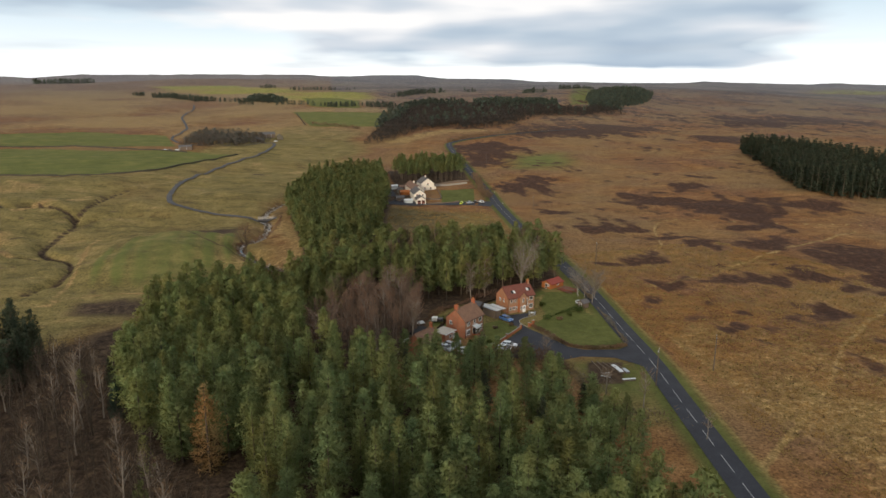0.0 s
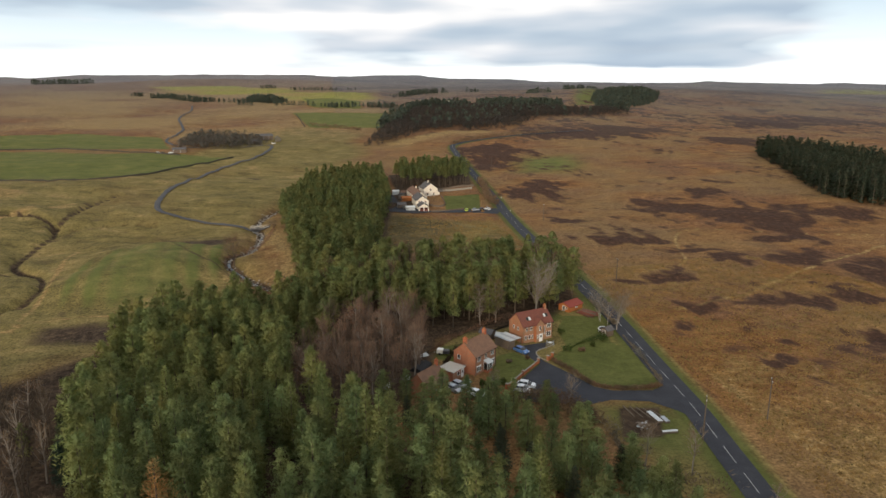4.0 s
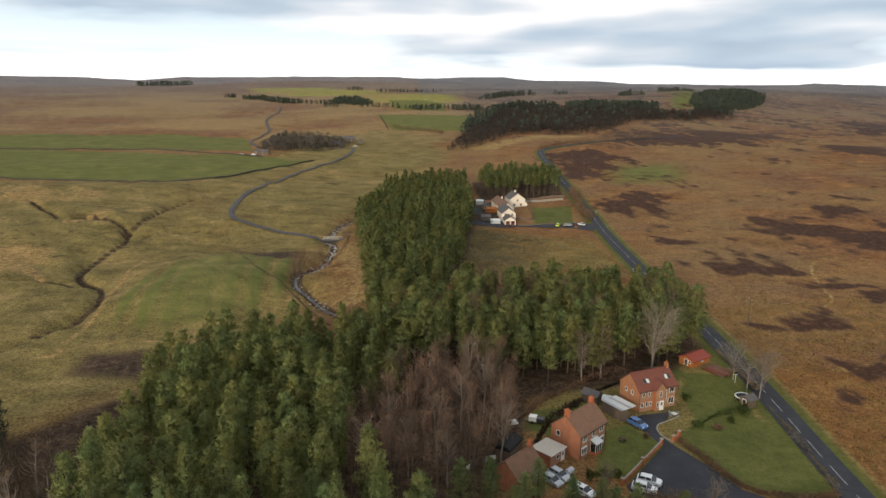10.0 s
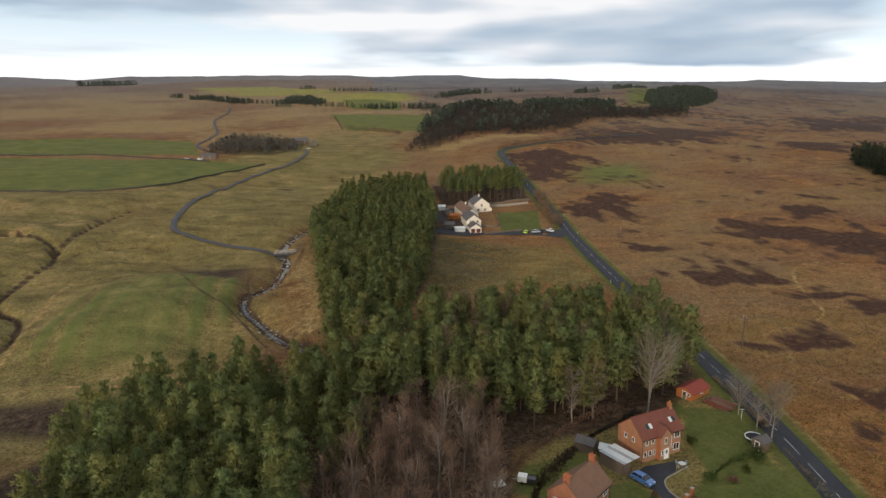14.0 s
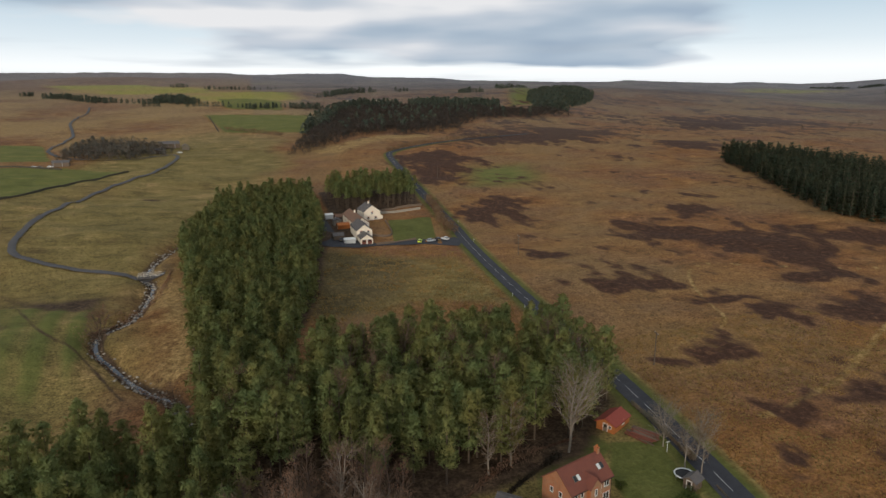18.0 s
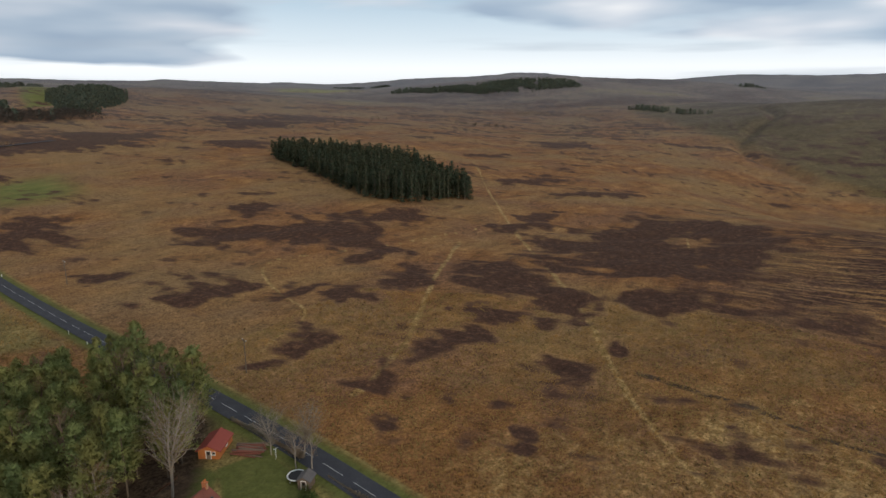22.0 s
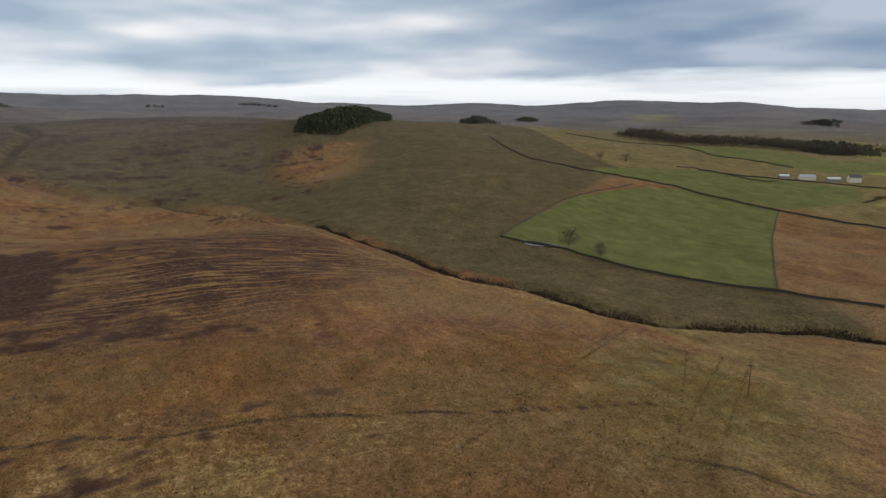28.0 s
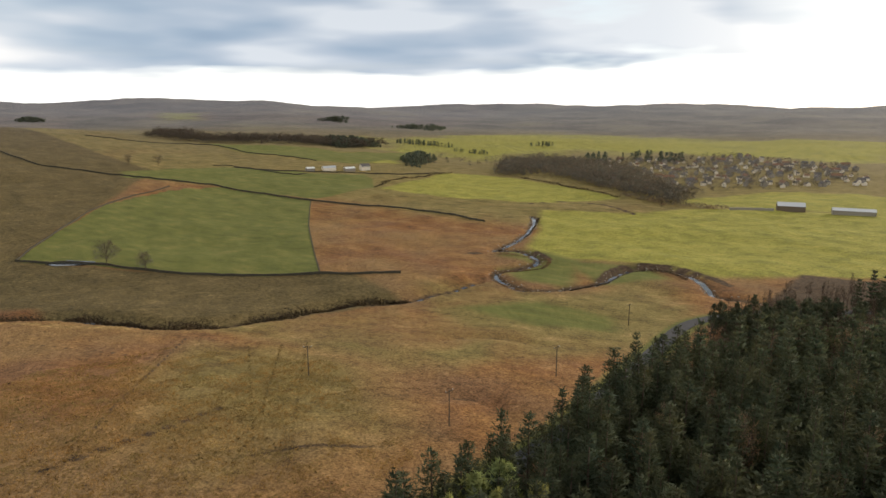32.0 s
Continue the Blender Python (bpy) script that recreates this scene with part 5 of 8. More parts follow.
stand("bare_wood_west", [(-100, 125), (-68, 110), (-52, 72), (-38, 54), (-24, 34), (-14, 10), (-12, -40), (-70, -40), (-130, 60)], 4.4, [b[1] for b in BARES], M_TWIG_DARK, 6, 12, 13, "leafless brown trees below the conifers", woods=[b[0] for b in BARES], keep=0.9)
stand("bare_wood_west", [(-96, 118), (-66, 108), (-50, 72), (-36, 52), (-22, 30), (-18, -10), (-60, 0), (-100, 70)], 8.5, [b[1] for b in BARES], M_TWIG, 8, 13, 66, "pale-twigged birches among the leafless trees", woods=[b[0] for b in BARES], bark=M_BARK_PALE, keep=0.8)
stand("farm_wood", [(-177, 626), (-116, 634), (-103, 668), (-92, 690), (-110, 716), (-150, 740), (-188, 715)], 6.5, ROUND_FAR + FARS[:1], M_TWIG_VILLAGE, 9, 14, 14, "clump of dark trees sheltering a farm", dome=10.0)
stand("valley_wood", [(6, 643), (38, 665), (81, 773), (145, 774), (210, 807), (260, 900), (288, 916), (423, 935), (415, 985), (340, 1010), (238, 1091), (154, 1158), (86, 1045), (42, 878), (14, 720)], 6.5, ROUND_FAR, M_TWIG_HAZED, 9, 14, 15, "large leafless wood in the valley", trunks=False, patchy=0.3, dome=12.0)
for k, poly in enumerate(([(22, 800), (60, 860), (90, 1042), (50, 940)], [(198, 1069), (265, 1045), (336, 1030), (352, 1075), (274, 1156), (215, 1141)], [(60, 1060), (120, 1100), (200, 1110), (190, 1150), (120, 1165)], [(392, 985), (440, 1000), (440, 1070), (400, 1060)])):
    stand("valley_conifers", poly, 7.5, FARS, M_NEEDLE_HAZED, 12, 17, 16 + 80 * k, "dark conifers among the valley wood", trunks=False, patchy=0.25)
FAR_STANDS = [
    ([(419, 1074), (484, 1076), (570, 1179), (640, 1314), (600, 1390), (500, 1330), (440, 1180)], 8), ([(368, 1382), (520, 1500), (530, 1540), (380, 1440)], 9), ([(650, 2000), (800, 2080), (790, 2130), (640, 2050)], 13),
    ([(81, 1441), (155, 1530), (306, 1600), (300, 1640), (140, 1580), (70, 1480)], 10), ([(-544, 1642), (-339, 1399), (-241, 1331), (-235, 1370), (-330, 1440), (-530, 1690)], 9), ([(-238, 1315), (-140, 1268), (-135, 1330), (-210, 1400)], 8),
    ([(-228, 1259), (-88, 1227), (76, 1202), (76, 1216), (-88, 1241), (-228, 1275)], 9), ([(-54, 1200), (16, 1195), (70, 1160), (74, 1190), (10, 1230), (-54, 1225)], 9), ([(-271, 1875), (-221, 1867), (-221, 1900), (-268, 1905)], 11), ([(-182, 1847), (1, 1772), (5, 1792), (-178, 1870)], 11),
]
FAR_STANDS += [
    ([(2389, -1190), (2352, -1273), (2208, -1191), (2263, -1132)], 14), ([(1590, -1803), (1598, -2032), (1476, -1855)], 14), ([(1195, -1712), (1090, -1899), (989, -1682)], 12), ([(532, -1245), (479, -1273), (470, -1229)], 10), ([(802, -1141), (719, -1113), (640, -1115), (645, -1130), (800, -1160)], 10), ([(600, -1043), (523, -1032), (525, -1046), (602, -1057)], 10),
    ([(1618, 1530), (1640, 1180), (1733, 1049), (1891, 968), (1990, 1040), (1950, 1290), (1790, 1400), (1660, 1560)], 16), ([(2500, 2760), (2700, 2500), (2760, 2560), (2560, 2830)], 18),
    ([(1348, 614), (1230, 447), (1205, 395), (1222, 388), (1255, 440), (1380, 600)], 9), ([(2355, 620), (2420, 560), (2450, 600), (2390, 660)], 14), ([(3254, 227), (3242, 139), (3300, 140), (3310, 230)], 18), ([(3408, -183), (3323, -366), (3370, -380), (3460, -190)], 18),
    ([(1170, -430), (1160, -480), (1260, -570), (1300, -500)], 10), ([(491, -705), (471, -717), (525, -857), (592, -897), (560, -800)], 9), ([(790, -882), (709, -837), (728, -1000), (860, -1060), (870, -960)], 9),
]
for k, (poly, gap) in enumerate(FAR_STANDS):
    stand("far_plantation", poly, gap * 0.9, FARS, M_NEEDLE_HAZED, 12, 17, 20 + k, "distant dark conifer plantation", trunks=False, patchy=0.34, dome=30.0, wide=max(1.0, gap / 10))
stand("village_trees", [(349, -695), (300, -715), (270, -738), (163, -598), (99, -544), (92, -621), (166, -700), (240, -770), (340, -930), (430, -900)], 6.5, ROUND_FAR, M_TWIG_VILLAGE, 8, 13, 40, "leafless trees round the village", trunks=False, patchy=0.3)
stand("village_trees", [(334, -985), (296, -1030), (113, -1199), (-60, -1000), (-40, -760), (67, -680), (110, -640), (209, -697)], 13.0, ROUND_FAR, M_TWIG_VILLAGE, 5, 10, 41, "leafless trees among the village houses", trunks=False, keep=0.75)
stand("village_belt", [(351, -727), (301, -739), (166, -608), (102, -561), (106, -614), (163, -759), (230, -895), (310, -964), (398, -994), (418, -898)], 8.0, ROUND_FAR, M_TWIG_VILLAGE, 10, 15, 67, "broad belt of leafless trees sheltering the village", trunks=False, keep=0.85)
stand("village_conifers", [(332, -1020), (176, -1034), (185, -1081), (257, -1078), (305, -945)], 13.0, FARS, M_NEEDLE_HAZED, 12, 17, 42, "tall dark conifers standing in the village", trunks=False, keep=0.7)
stand("knoll_plantation", [(1010, -95), (1130, -130), (1240, -230), (1180, -300), (1085, -275), (960, -155)], 7.5, FARS, M_NEEDLE_DARK, 16, 22, 50, "dark conifer wood crowning the hill", trunks=False, dome=55.0)
stand("ridge_wood", [(1010, -670), (924, -670), (794, -742), (736, -815), (687, -960), (760, -1060), (840, -950), (900, -850), (1060, -770)], 7.0, ROUND_FAR, M_TWIG_HAZED, 9, 18, 51, "dark leafless wood beyond the fields", trunks=False, dome=14.0, patchy=0.42)
stand("field_trees", [(520, -760), (560, -860), (480, -1000), (330, -1050), (300, -760)], 34.0, ROUND_FAR, M_TWIG_VILLAGE, 8, 12, 52, "scattered leafless trees among the fields", trunks=False, keep=0.7)
stand("belt_larches", [(-20, 165), (-8, 184), (24, 200), (60, 196), (66, 170), (44, 160), (10, 152)], 9.5, [b[1] for b in BARES], M_TWIG_RED, 13, 17, 53, "russet larches among the belt of pines", woods=[b[0] for b in BARES], bark=M_BARK_MID)
stand("bend_pines", [(31, -200), (16, -226), (-12, -250), (-24, -238), (2, -206), (20, -186)], 5.0, PINES_MID, M_NEEDLE_DARK, 9, 13, 65, "dark pines on the bank of the road bend", keep=0.9, wide=1.2)
stand("bend_spruces", [(-10, -268), (-24, -272), (-60, -300), (-90, -330), (-120, -320), (-70, -270), (-30, -250)], 8.0, SPRUCES_MID, M_NEEDLE_DARK, 14, 19, 64, "tall dark spruces at the end of the plantation", keep=0.7)
stand("plantation_larches", [(44, -35), (40, -70), (24, -110), (-6, -170), (-40, -250), (-75, -330), (-140, -320), (-110, -70), (-40, -40)], 16.0, [b[1] for b in BARES], M_TWIG, 12, 17, 54, "brown leafless larches among the spruces", woods=[b[0] for b in BARES], bark=M_BARK_MID)
stand("river_wood", [(31, -112), (33, -170), (26, -225), (14, -262), (-15, -300), (-60, -330), (-60, -280), (-20, -200), (6, -140), (18, -120)], 5.6, [b[1] for b in BARES], M_TWIG_DARK, 6, 10, 55, "leafless brown trees at the plantation's end", woods=[b[0] for b in BARES], bark=M_BARK_MID)
for x, y, h in ((-92, 120, 17), (-88, 112, 15), (-84, 105, 15), (-96, 128, 16), (-56, 86, 9), (-100, 122, 16), (-62, 100, 8)):
    plant("spruce_tree", conifer("spruce_tree", "", M_NEEDLE_DARK, SPRUCES[:1], "", 3)[0], x, y, h, x, "lone dark spruce among leafless trees", "tree", "spruces among the leafless trees", 1.15)
stand("skyline_plantation", [(-1053, 2290), (-919, 2420), (-890, 2400), (-1030, 2265)], 11.0, FARS, M_NEEDLE_HAZED, 13, 19, 56, "thin dark plantation on the far skyline", trunks=False)
stand("moor_birches", [(800, 639), (875, 573), (905, 600), (830, 668)], 13.0, ROUND_FAR, M_TWIG_HAZED, 7, 10, 62, "leafless trees on the far moor", trunks=False, keep=0.8)
stand("moor_birches", [(600, 700), (660, 690), (830, 760), (820, 790), (640, 740)], 30.0, ROUND_FAR, M_TWIG_HAZED, 6, 9, 63, "scattered leafless trees on the far moor", trunks=False, keep=0.8)
stand("valley_spruces", [(60, 800), (140, 800), (240, 900), (380, 950), (260, 1040), (120, 1060)], 20.0, FARS, M_NEEDLE_HAZED, 12, 16, 57, "dark conifers among the leafless valley wood", trunks=False, keep=0.6)

# ---- buildings, vehicles and garden things ----
class Shape:
    """Collects solids into one mesh."""

    def __init__(self):
        self.v, self.f = [], []

    def add(self, verts, faces):
        n = len(self.v)
        self.v += [tuple(p) for p in verts]
        self.f += [tuple(i + n for i in q) for q in faces]
        return self

    def box(self, x0, x1, y0, y1, z0, z1, taper=0.0):
        t = taper
        p = [(x0, y0, z0), (x1, y0, z0), (x1, y1, z0), (x0, y1, z0), (x0 + t, y0 + t, z1), (x1 - t, y0 + t, z1), (x1 - t, y1 - t, z1), (x0 + t, y1 - t, z1)]
        return self.add(p, [(3, 2, 1, 0), (4, 5, 6, 7), (0, 1, 5, 4), (1, 2, 6, 5), (2, 3, 7, 6), (3, 0, 4, 7)])

    def prism(self, profile, y0, y1):
        """A profile of (x, z) pushed along y."""
        n = len(profile)
        p = [(x, y0, z) for x, z in profile] + [(x, y1, z) for x, z in profile]
        f = [tuple(range(n)), tuple(range(2 * n - 1, n - 1, -1))] + [(i, i + n, (i + 1) % n + n, (i + 1) % n) for i in range(n)]
        return self.add(p, f)

    def prism_x(self, profile, x0, x1):
        """A profile of (y, z) pushed along x."""
        n = len(profile)
        p = [(x0, y, z) for y, z in profile] + [(x1, y, z) for y, z in profile]
        f = [tuple(range(n - 1, -1, -1)), tuple(range(n, 2 * n))] + [((i + 1) % n, (i + 1) % n + n, i + n, i) for i in range(n)]
        return self.add(p, f)

    def rod(self, a, b, r, sides=8, r2=None):
        v, f = tube([a, b], [r, r if r2 is None else r2], sides)
        n = len(v) // 2
        return self.add(v, [tuple(q) for q in f] + [tuple(range(n)), tuple(range(2 * n - 1, n - 1, -1))])

    def ring(self, c, r, t, sides=20):
        p, f = [], []
        for k in range(sides):
            a = 6.2832 * k / sides
            for rr, zz in ((r - t, 0), (r, t), (r + t, 0), (r, -t)):
                p.append((c[0] + rr * math.cos(a), c[1] + rr * math.sin(a), c[2] + zz))
            for q in range(4):
                j = (k + 1) % sides
                f.append((4 * k + q, 4 * k + (q + 1) % 4, 4 * j + (q + 1) % 4, 4 * j + q))
        return self.add(p, f)

    def mesh(self, name, mat):
        me = bpy.data.meshes.new(name)
        me.from_pydata(self.v, [], self.f)
        bm = bmesh.new()
        bm.from_mesh(me)
        bmesh.ops.recalc_face_normals(bm, faces=bm.faces)
        bm.to_mesh(me)
        bm.free()
        me.materials.append(mat)
        return me


def thing(name, x, y, turn=0.0, label="", category="", group="", z=None):
    e = tagged(new(name), label, category, group)
    e.matrix_basis = pose(x, y, ground_at(x, y) if z is None else z, 0, 0, turn)
    return e


CACHE = {}


def cached(key, make):
    if key not in CACHE:
        CACHE[key] = make()
    return CACHE[key]


def window_meshes(w, h, bars):
    f = Shape().box(-w / 2, w / 2, -0.06, 0.02, 0, 0.08).box(-w / 2, w / 2, -0.06, 0.02, h - 0.08, h).box(-w / 2, -w / 2 + 0.08, -0.06, 0.02, 0.08, h - 0.08).box(w / 2 - 0.08, w / 2, -0.06, 0.02, 0.08, h - 0.08)
    for k in range(1, bars):
        x = -w / 2 + w * k / bars
        f.box(x - 0.035, x + 0.035, -0.055, 0.02, 0.08, h - 0.08)
    frame_me = f.mesh("window_frame", M_WHITE)
    pane = Shape().box(-w / 2 + 0.06, w / 2 - 0.06, -0.025, 0.01, 0.06, h - 0.06).mesh("pane", M_PANE)
    sill = Shape().box(-w / 2 - 0.08, w / 2 + 0.08, -0.14, 0.0, -0.08, -0.003).mesh("sill", M_STONE)
    lintel = Shape().box(-w / 2 - 0.12, w / 2 + 0.12, -0.02, 0.01, h + 0.003, h + 0.2).mesh("lintel", M_WHITE if w > 1.5 else M_BRICK)
    return frame_me, pane, sill, lintel


def face_pose(face, u, z, L, D):
    return {"front": pose(u, 0, z, 0, 0, 0), "back": pose(L - u, D, z, 0, 0, 180), "left": pose(0, D - u, z, 0, 0, -90), "right": pose(L, u, z, 0, 0, 90)}[face]


def add_window(root, m, w, h, bars=2):
    frame_me, pane, sill, lintel = cached(("window", w, h, bars), lambda: window_meshes(w, h, bars))
    win = part("window", frame_me, root, m=m)
    part("pane", pane, win), part("sill", sill, win), part("lintel", lintel, win)
    return win


def add_door(root, m, w=0.95, h=2.05, mat=None, label=""):
    def make():
        leaf = Shape().box(-w / 2, w / 2, -0.04, 0.01, 0, h).box(-w / 2 + 0.12, w / 2 - 0.12, -0.06, -0.04, 0.2, h * 0.45).mesh("door", mat or M_WHITE)
        jamb = Shape().box(-w / 2 - 0.08, -w / 2, -0.06, 0.02, 0, h).box(w / 2, w / 2 + 0.08, -0.06, 0.02, 0, h).box(-w / 2 - 0.08, w / 2 + 0.08, -0.06, 0.02, h, h + 0.09).mesh("door_frame", M_WHITE)
        light = Shape().box(-w / 4, w / 4, -0.055, -0.03, h * 0.55, h * 0.88).mesh("pane", M_PANE)
        knob = Shape().box(w / 2 - 0.16, w / 2 - 0.08, -0.1, -0.04, 1.0, 1.06).mesh("handle", M_METAL)
        return leaf, jamb, light, knob

    leaf, jamb, light, knob = cached(("door", w, h, (mat or M_WHITE).name), make)
    d = part("door", leaf, root, label, m)
    part("door_frame", jamb, d), part("pane", light, d), part("handle", knob, d)


def add_chimney(root, x, y, top, base, mat, wide=0.75, deep=0.5, pots=2):
    c = part("chimney", Shape().box(x - wide / 2, x + wide / 2, y - deep / 2, y + deep / 2, base, top).box(x - wide / 2 - 0.06, x + wide / 2 + 0.06, y - deep / 2 - 0.06, y + deep / 2 + 0.06, top, top + 0.14).mesh("chimney", mat), root)
    for k in range(pots):
        px = x + (k - (pots - 1) / 2) * wide * 0.5
        part("chimney_pot", Shape().rod((px, y, top + 0.1), (px, y, top + 0.55), 0.14, 8, 0.11).mesh("chimney_pot", M_PINE_WOOD), c, "clay chimney pot")


def gable_house(root, L, D, eave, ridge, wall_mat, roof_mat, over=0.3, x0=0.0, y0=0.0, gutters=True, axis="x"):
    """Walls with gables, two roof slopes, ridge, gutters. The ridge runs along x (or y)."""
    t = 0.16
    if axis == "x":
        prof = [(y0, 0), (y0 + D, 0), (y0 + D, eave), (y0 + D / 2, ridge), (y0, eave)]
        part("wall", Shape().prism_x([(a, b - (0.3 if b == 0 else 0)) for a, b in prof], x0, x0 + L).mesh("wall", wall_mat), root)
        k = (ridge - eave) / (D / 2)
        for s in (-1, 1):
            c = y0 + D / 2
            e = D / 2 + over
            sl = [(c, ridge + 0.02), (c + s * e, ridge + 0.02 - k * e), (c + s * e, ridge + 0.02 - k * e + t), (c, ridge + 0.02 + t)]
            part("roof", Shape().prism_x(sl, x0 - 0.22, x0 + L + 0.22).mesh("roof", roof_mat), root)
            if gutters:
                ge = c + s * (e + 0.05)
                gz = ridge - k * e
                part("gutter", Shape().rod((x0 - 0.2, ge, gz), (x0 + L + 0.2, ge, gz), 0.06, 6).mesh("gutter", M_BLACK), root)
                for dx in (0.15, L - 0.15):
                    yw = c + s * (D / 2 + 0.06)
                    part("downpipe", Shape().rod((x0 + dx, yw, 0), (x0 + dx, yw, eave), 0.045, 5).mesh("downpipe", M_BLACK), root)
        part("ridge_tiles", Shape().rod((x0 - 0.22, y0 + D / 2, ridge + t), (x0 + L + 0.22, y0 + D / 2, ridge + t), 0.12, 6).mesh("ridge_tiles", roof_mat), root)
    else:
        part("wall", Shape().prism([(x0, -0.3), (x0 + L, -0.3), (x0 + L, eave), (x0 + L / 2, ridge), (x0, eave)], y0, y0 + D).mesh("wall", wall_mat), root)
        k = (ridge - eave) / (L / 2)
        c, e = x0 + L / 2, L / 2 + over
        for s in (-1, 1):
            sl = [(c, ridge + 0.02), (c + s * e, ridge + 0.02 - k * e), (c + s * e, ridge + 0.02 - k * e + t), (c, ridge + 0.02 + t)]
            part("roof", Shape().prism(sl, y0 - 0.25, y0 + D + 0.25).mesh("roof", roof_mat), root)
        part("ridge_tiles", Shape().rod((c, y0 - 0.25, ridge + t), (c, y0 + D + 0.25, ridge + t), 0.12, 6).mesh("ridge_tiles", roof_mat), root)


def house_a():
    h = thing("brick_house", 25.4, 112.5, 44, "red brick two-storey house with brown tiled gable roof", "house", z=0.0)
    L, D = 8.6, 6.5
    gable_house(h, L, D, 4.9, 7.7, M_BRICK, M_TILE)
    add_chimney(h, 0.35, 3.25, 8.7, 0.0, M_BRICK, 0.6, 1.1)
    add_chimney(h, L - 0.5, 3.25, 8.7, 6.8, M_BRICK, 0.6, 0.9)
    for u, z, w, ht, b in ((1.4, 0.75, 1.7, 1.35, 3), (7.1, 0.75, 1.7, 1.35, 3), (1.5, 3.3, 1.3, 1.1, 2), (4.3, 3.3, 0.9, 1.1, 1), (7.0, 3.3, 1.3, 1.1, 2)):
        add_window(h, face_pose("front", u, z, L, D), w, ht, b)
    add_window(h, face_pose("left", 1.6, 3.2, L, D), 0.9, 1.1, 1)
    add_window(h, face_pose("right", 3.2, 3.2, L, D), 0.9, 1.1, 1)
    for u in (1.5, 4.3, 7.0):
        add_window(h, face_pose("back", u, 3.3, L, D), 1.2, 1.1, 2)
    porch = part("porch", Shape().box(3.4, 5.4, -1.25, -0.005, 0, 0.6).mesh("porch", M_BRICK), h, "white glazed porch")
    part("porch_frame", Shape().box(3.4, 3.5, -1.25, -1.15, 0.6, 2.3).box(5.3, 5.4, -1.25, -1.15, 0.6, 2.3).box(4.05, 4.13, -1.25, -1.17, 0.6, 2.3).box(4.72, 4.8, -1.25, -1.17, 0.6, 2.3).box(3.4, 5.4, -1.25, -1.15, 2.2, 2.35).box(3.4, 3.5, -0.1, -0.01, 0.6, 2.35).box(5.3, 5.4, -0.1, -0.01, 0.6, 2.35).mesh("porch_frame", M_WHITE), porch)
    part("pane", Shape().box(3.44, 5.36, -1.21, -1.18, 0.6, 2.2).box(3.44, 3.46, -1.2, -0.05, 0.6, 2.2).box(5.34, 5.36, -1.2, -0.05, 0.6, 2.2).mesh("pane", M_PANE), porch)
    part("porch_roof", Shape().prism_x([(-1.5, 2.36), (-0.01, 2.9), (-0.01, 3.0), (-1.5, 2.46)], 3.25, 5.55).mesh("porch_roof", M_GLAZE), porch)


def house_b():
    h = thing("brick_house", 41.8, 131.2, 22, "orange brick house with red tiled roof and rooflights", "house", z=0.0)
    L, D = 9.9, 6.5
    gable_house(h, L, D, 4.8, 7.6, M_BRICK_B, M_TILE_RED)
    # the porch bay that breaks the eaves, with its own small gable
    bay = part("bay", Shape().prism([(3.7, 0), (6.2, 0), (6.2, 4.9), (4.95, 6.3), (3.7, 4.9)], -0.9, 0.6).mesh("bay", M_BRICK_B), h)
    for s in (-1, 1):
        part("roof", Shape().prism([(4.95, 6.34), (4.95 + s * 1.5, 4.66), (4.95 + s * 1.5, 4.8), (4.95, 6.5)], -1.1, 2.4).mesh("roof", M_TILE_RED), bay)
    add_door(bay, pose(5.3, -0.9, 0.02, 0, 0, 0), 0.95, 2.1)
    for u, z, w, ht, b in ((4.3, 0.9, 0.5, 1.2, 1), (4.95, 3.2, 0.6, 1.3, 1)):
        add_window(bay, pose(u, -0.9, z), w, ht, b)
    for u, z, w, ht, b in ((0.9, 1.0, 0.7, 1.1, 1), (2.1, 1.0, 0.7, 1.1, 1), (3.1, 1.0, 0.5, 1.1, 1), (1.2, 3.35, 0.7, 0.95, 1), (2.6, 3.35, 0.7, 0.95, 1), (7.0, 1.6, 0.6, 2.3, 1), (8.6, 0.7, 1.5, 1.4, 2), (8.6, 3.2, 1.3, 1.15, 2)):
        add_window(h, face_pose("front", u, z, L, D), w, ht, b)
    for u in (2.2, 4.2):
        add_window(h, face_pose("left", u, 3.2, L, D), 0.7, 1.0, 1)
    add_window(h, face_pose("right", 3.2, 3.2, L, D), 1.0, 1.1, 2)
    for u in (1.5, 4.9, 8.2):
        add_window(h, face_pose("back", u, 3.3, L, D), 1.2, 1.1, 2)
    add_chimney(h, L - 0.4, 3.25, 8.5, 6.9, M_BRICK_B, 0.5, 0.8)
    k = math.degrees(math.atan2(2.8, 3.25))
    for u, along in ((2.2, 1.35), (3.0, 1.35), (8.0, 1.5), (8.75, 1.5)):
        r = part("rooflight", Shape().box(-0.36, 0.36, -0.52, 0.52, 0, 0.1).mesh("rooflight", M_WOOD), h, m=pose(u, along, 4.8 + 0.2 + along * 2.8 / 3.25, k))
        part("pane", Shape().box(-0.31, 0.31, -0.48, 0.48, 0.1, 0.115).mesh("pane", M_GLAZE if 2.5 < u < 8.5 else M_PANE), r)


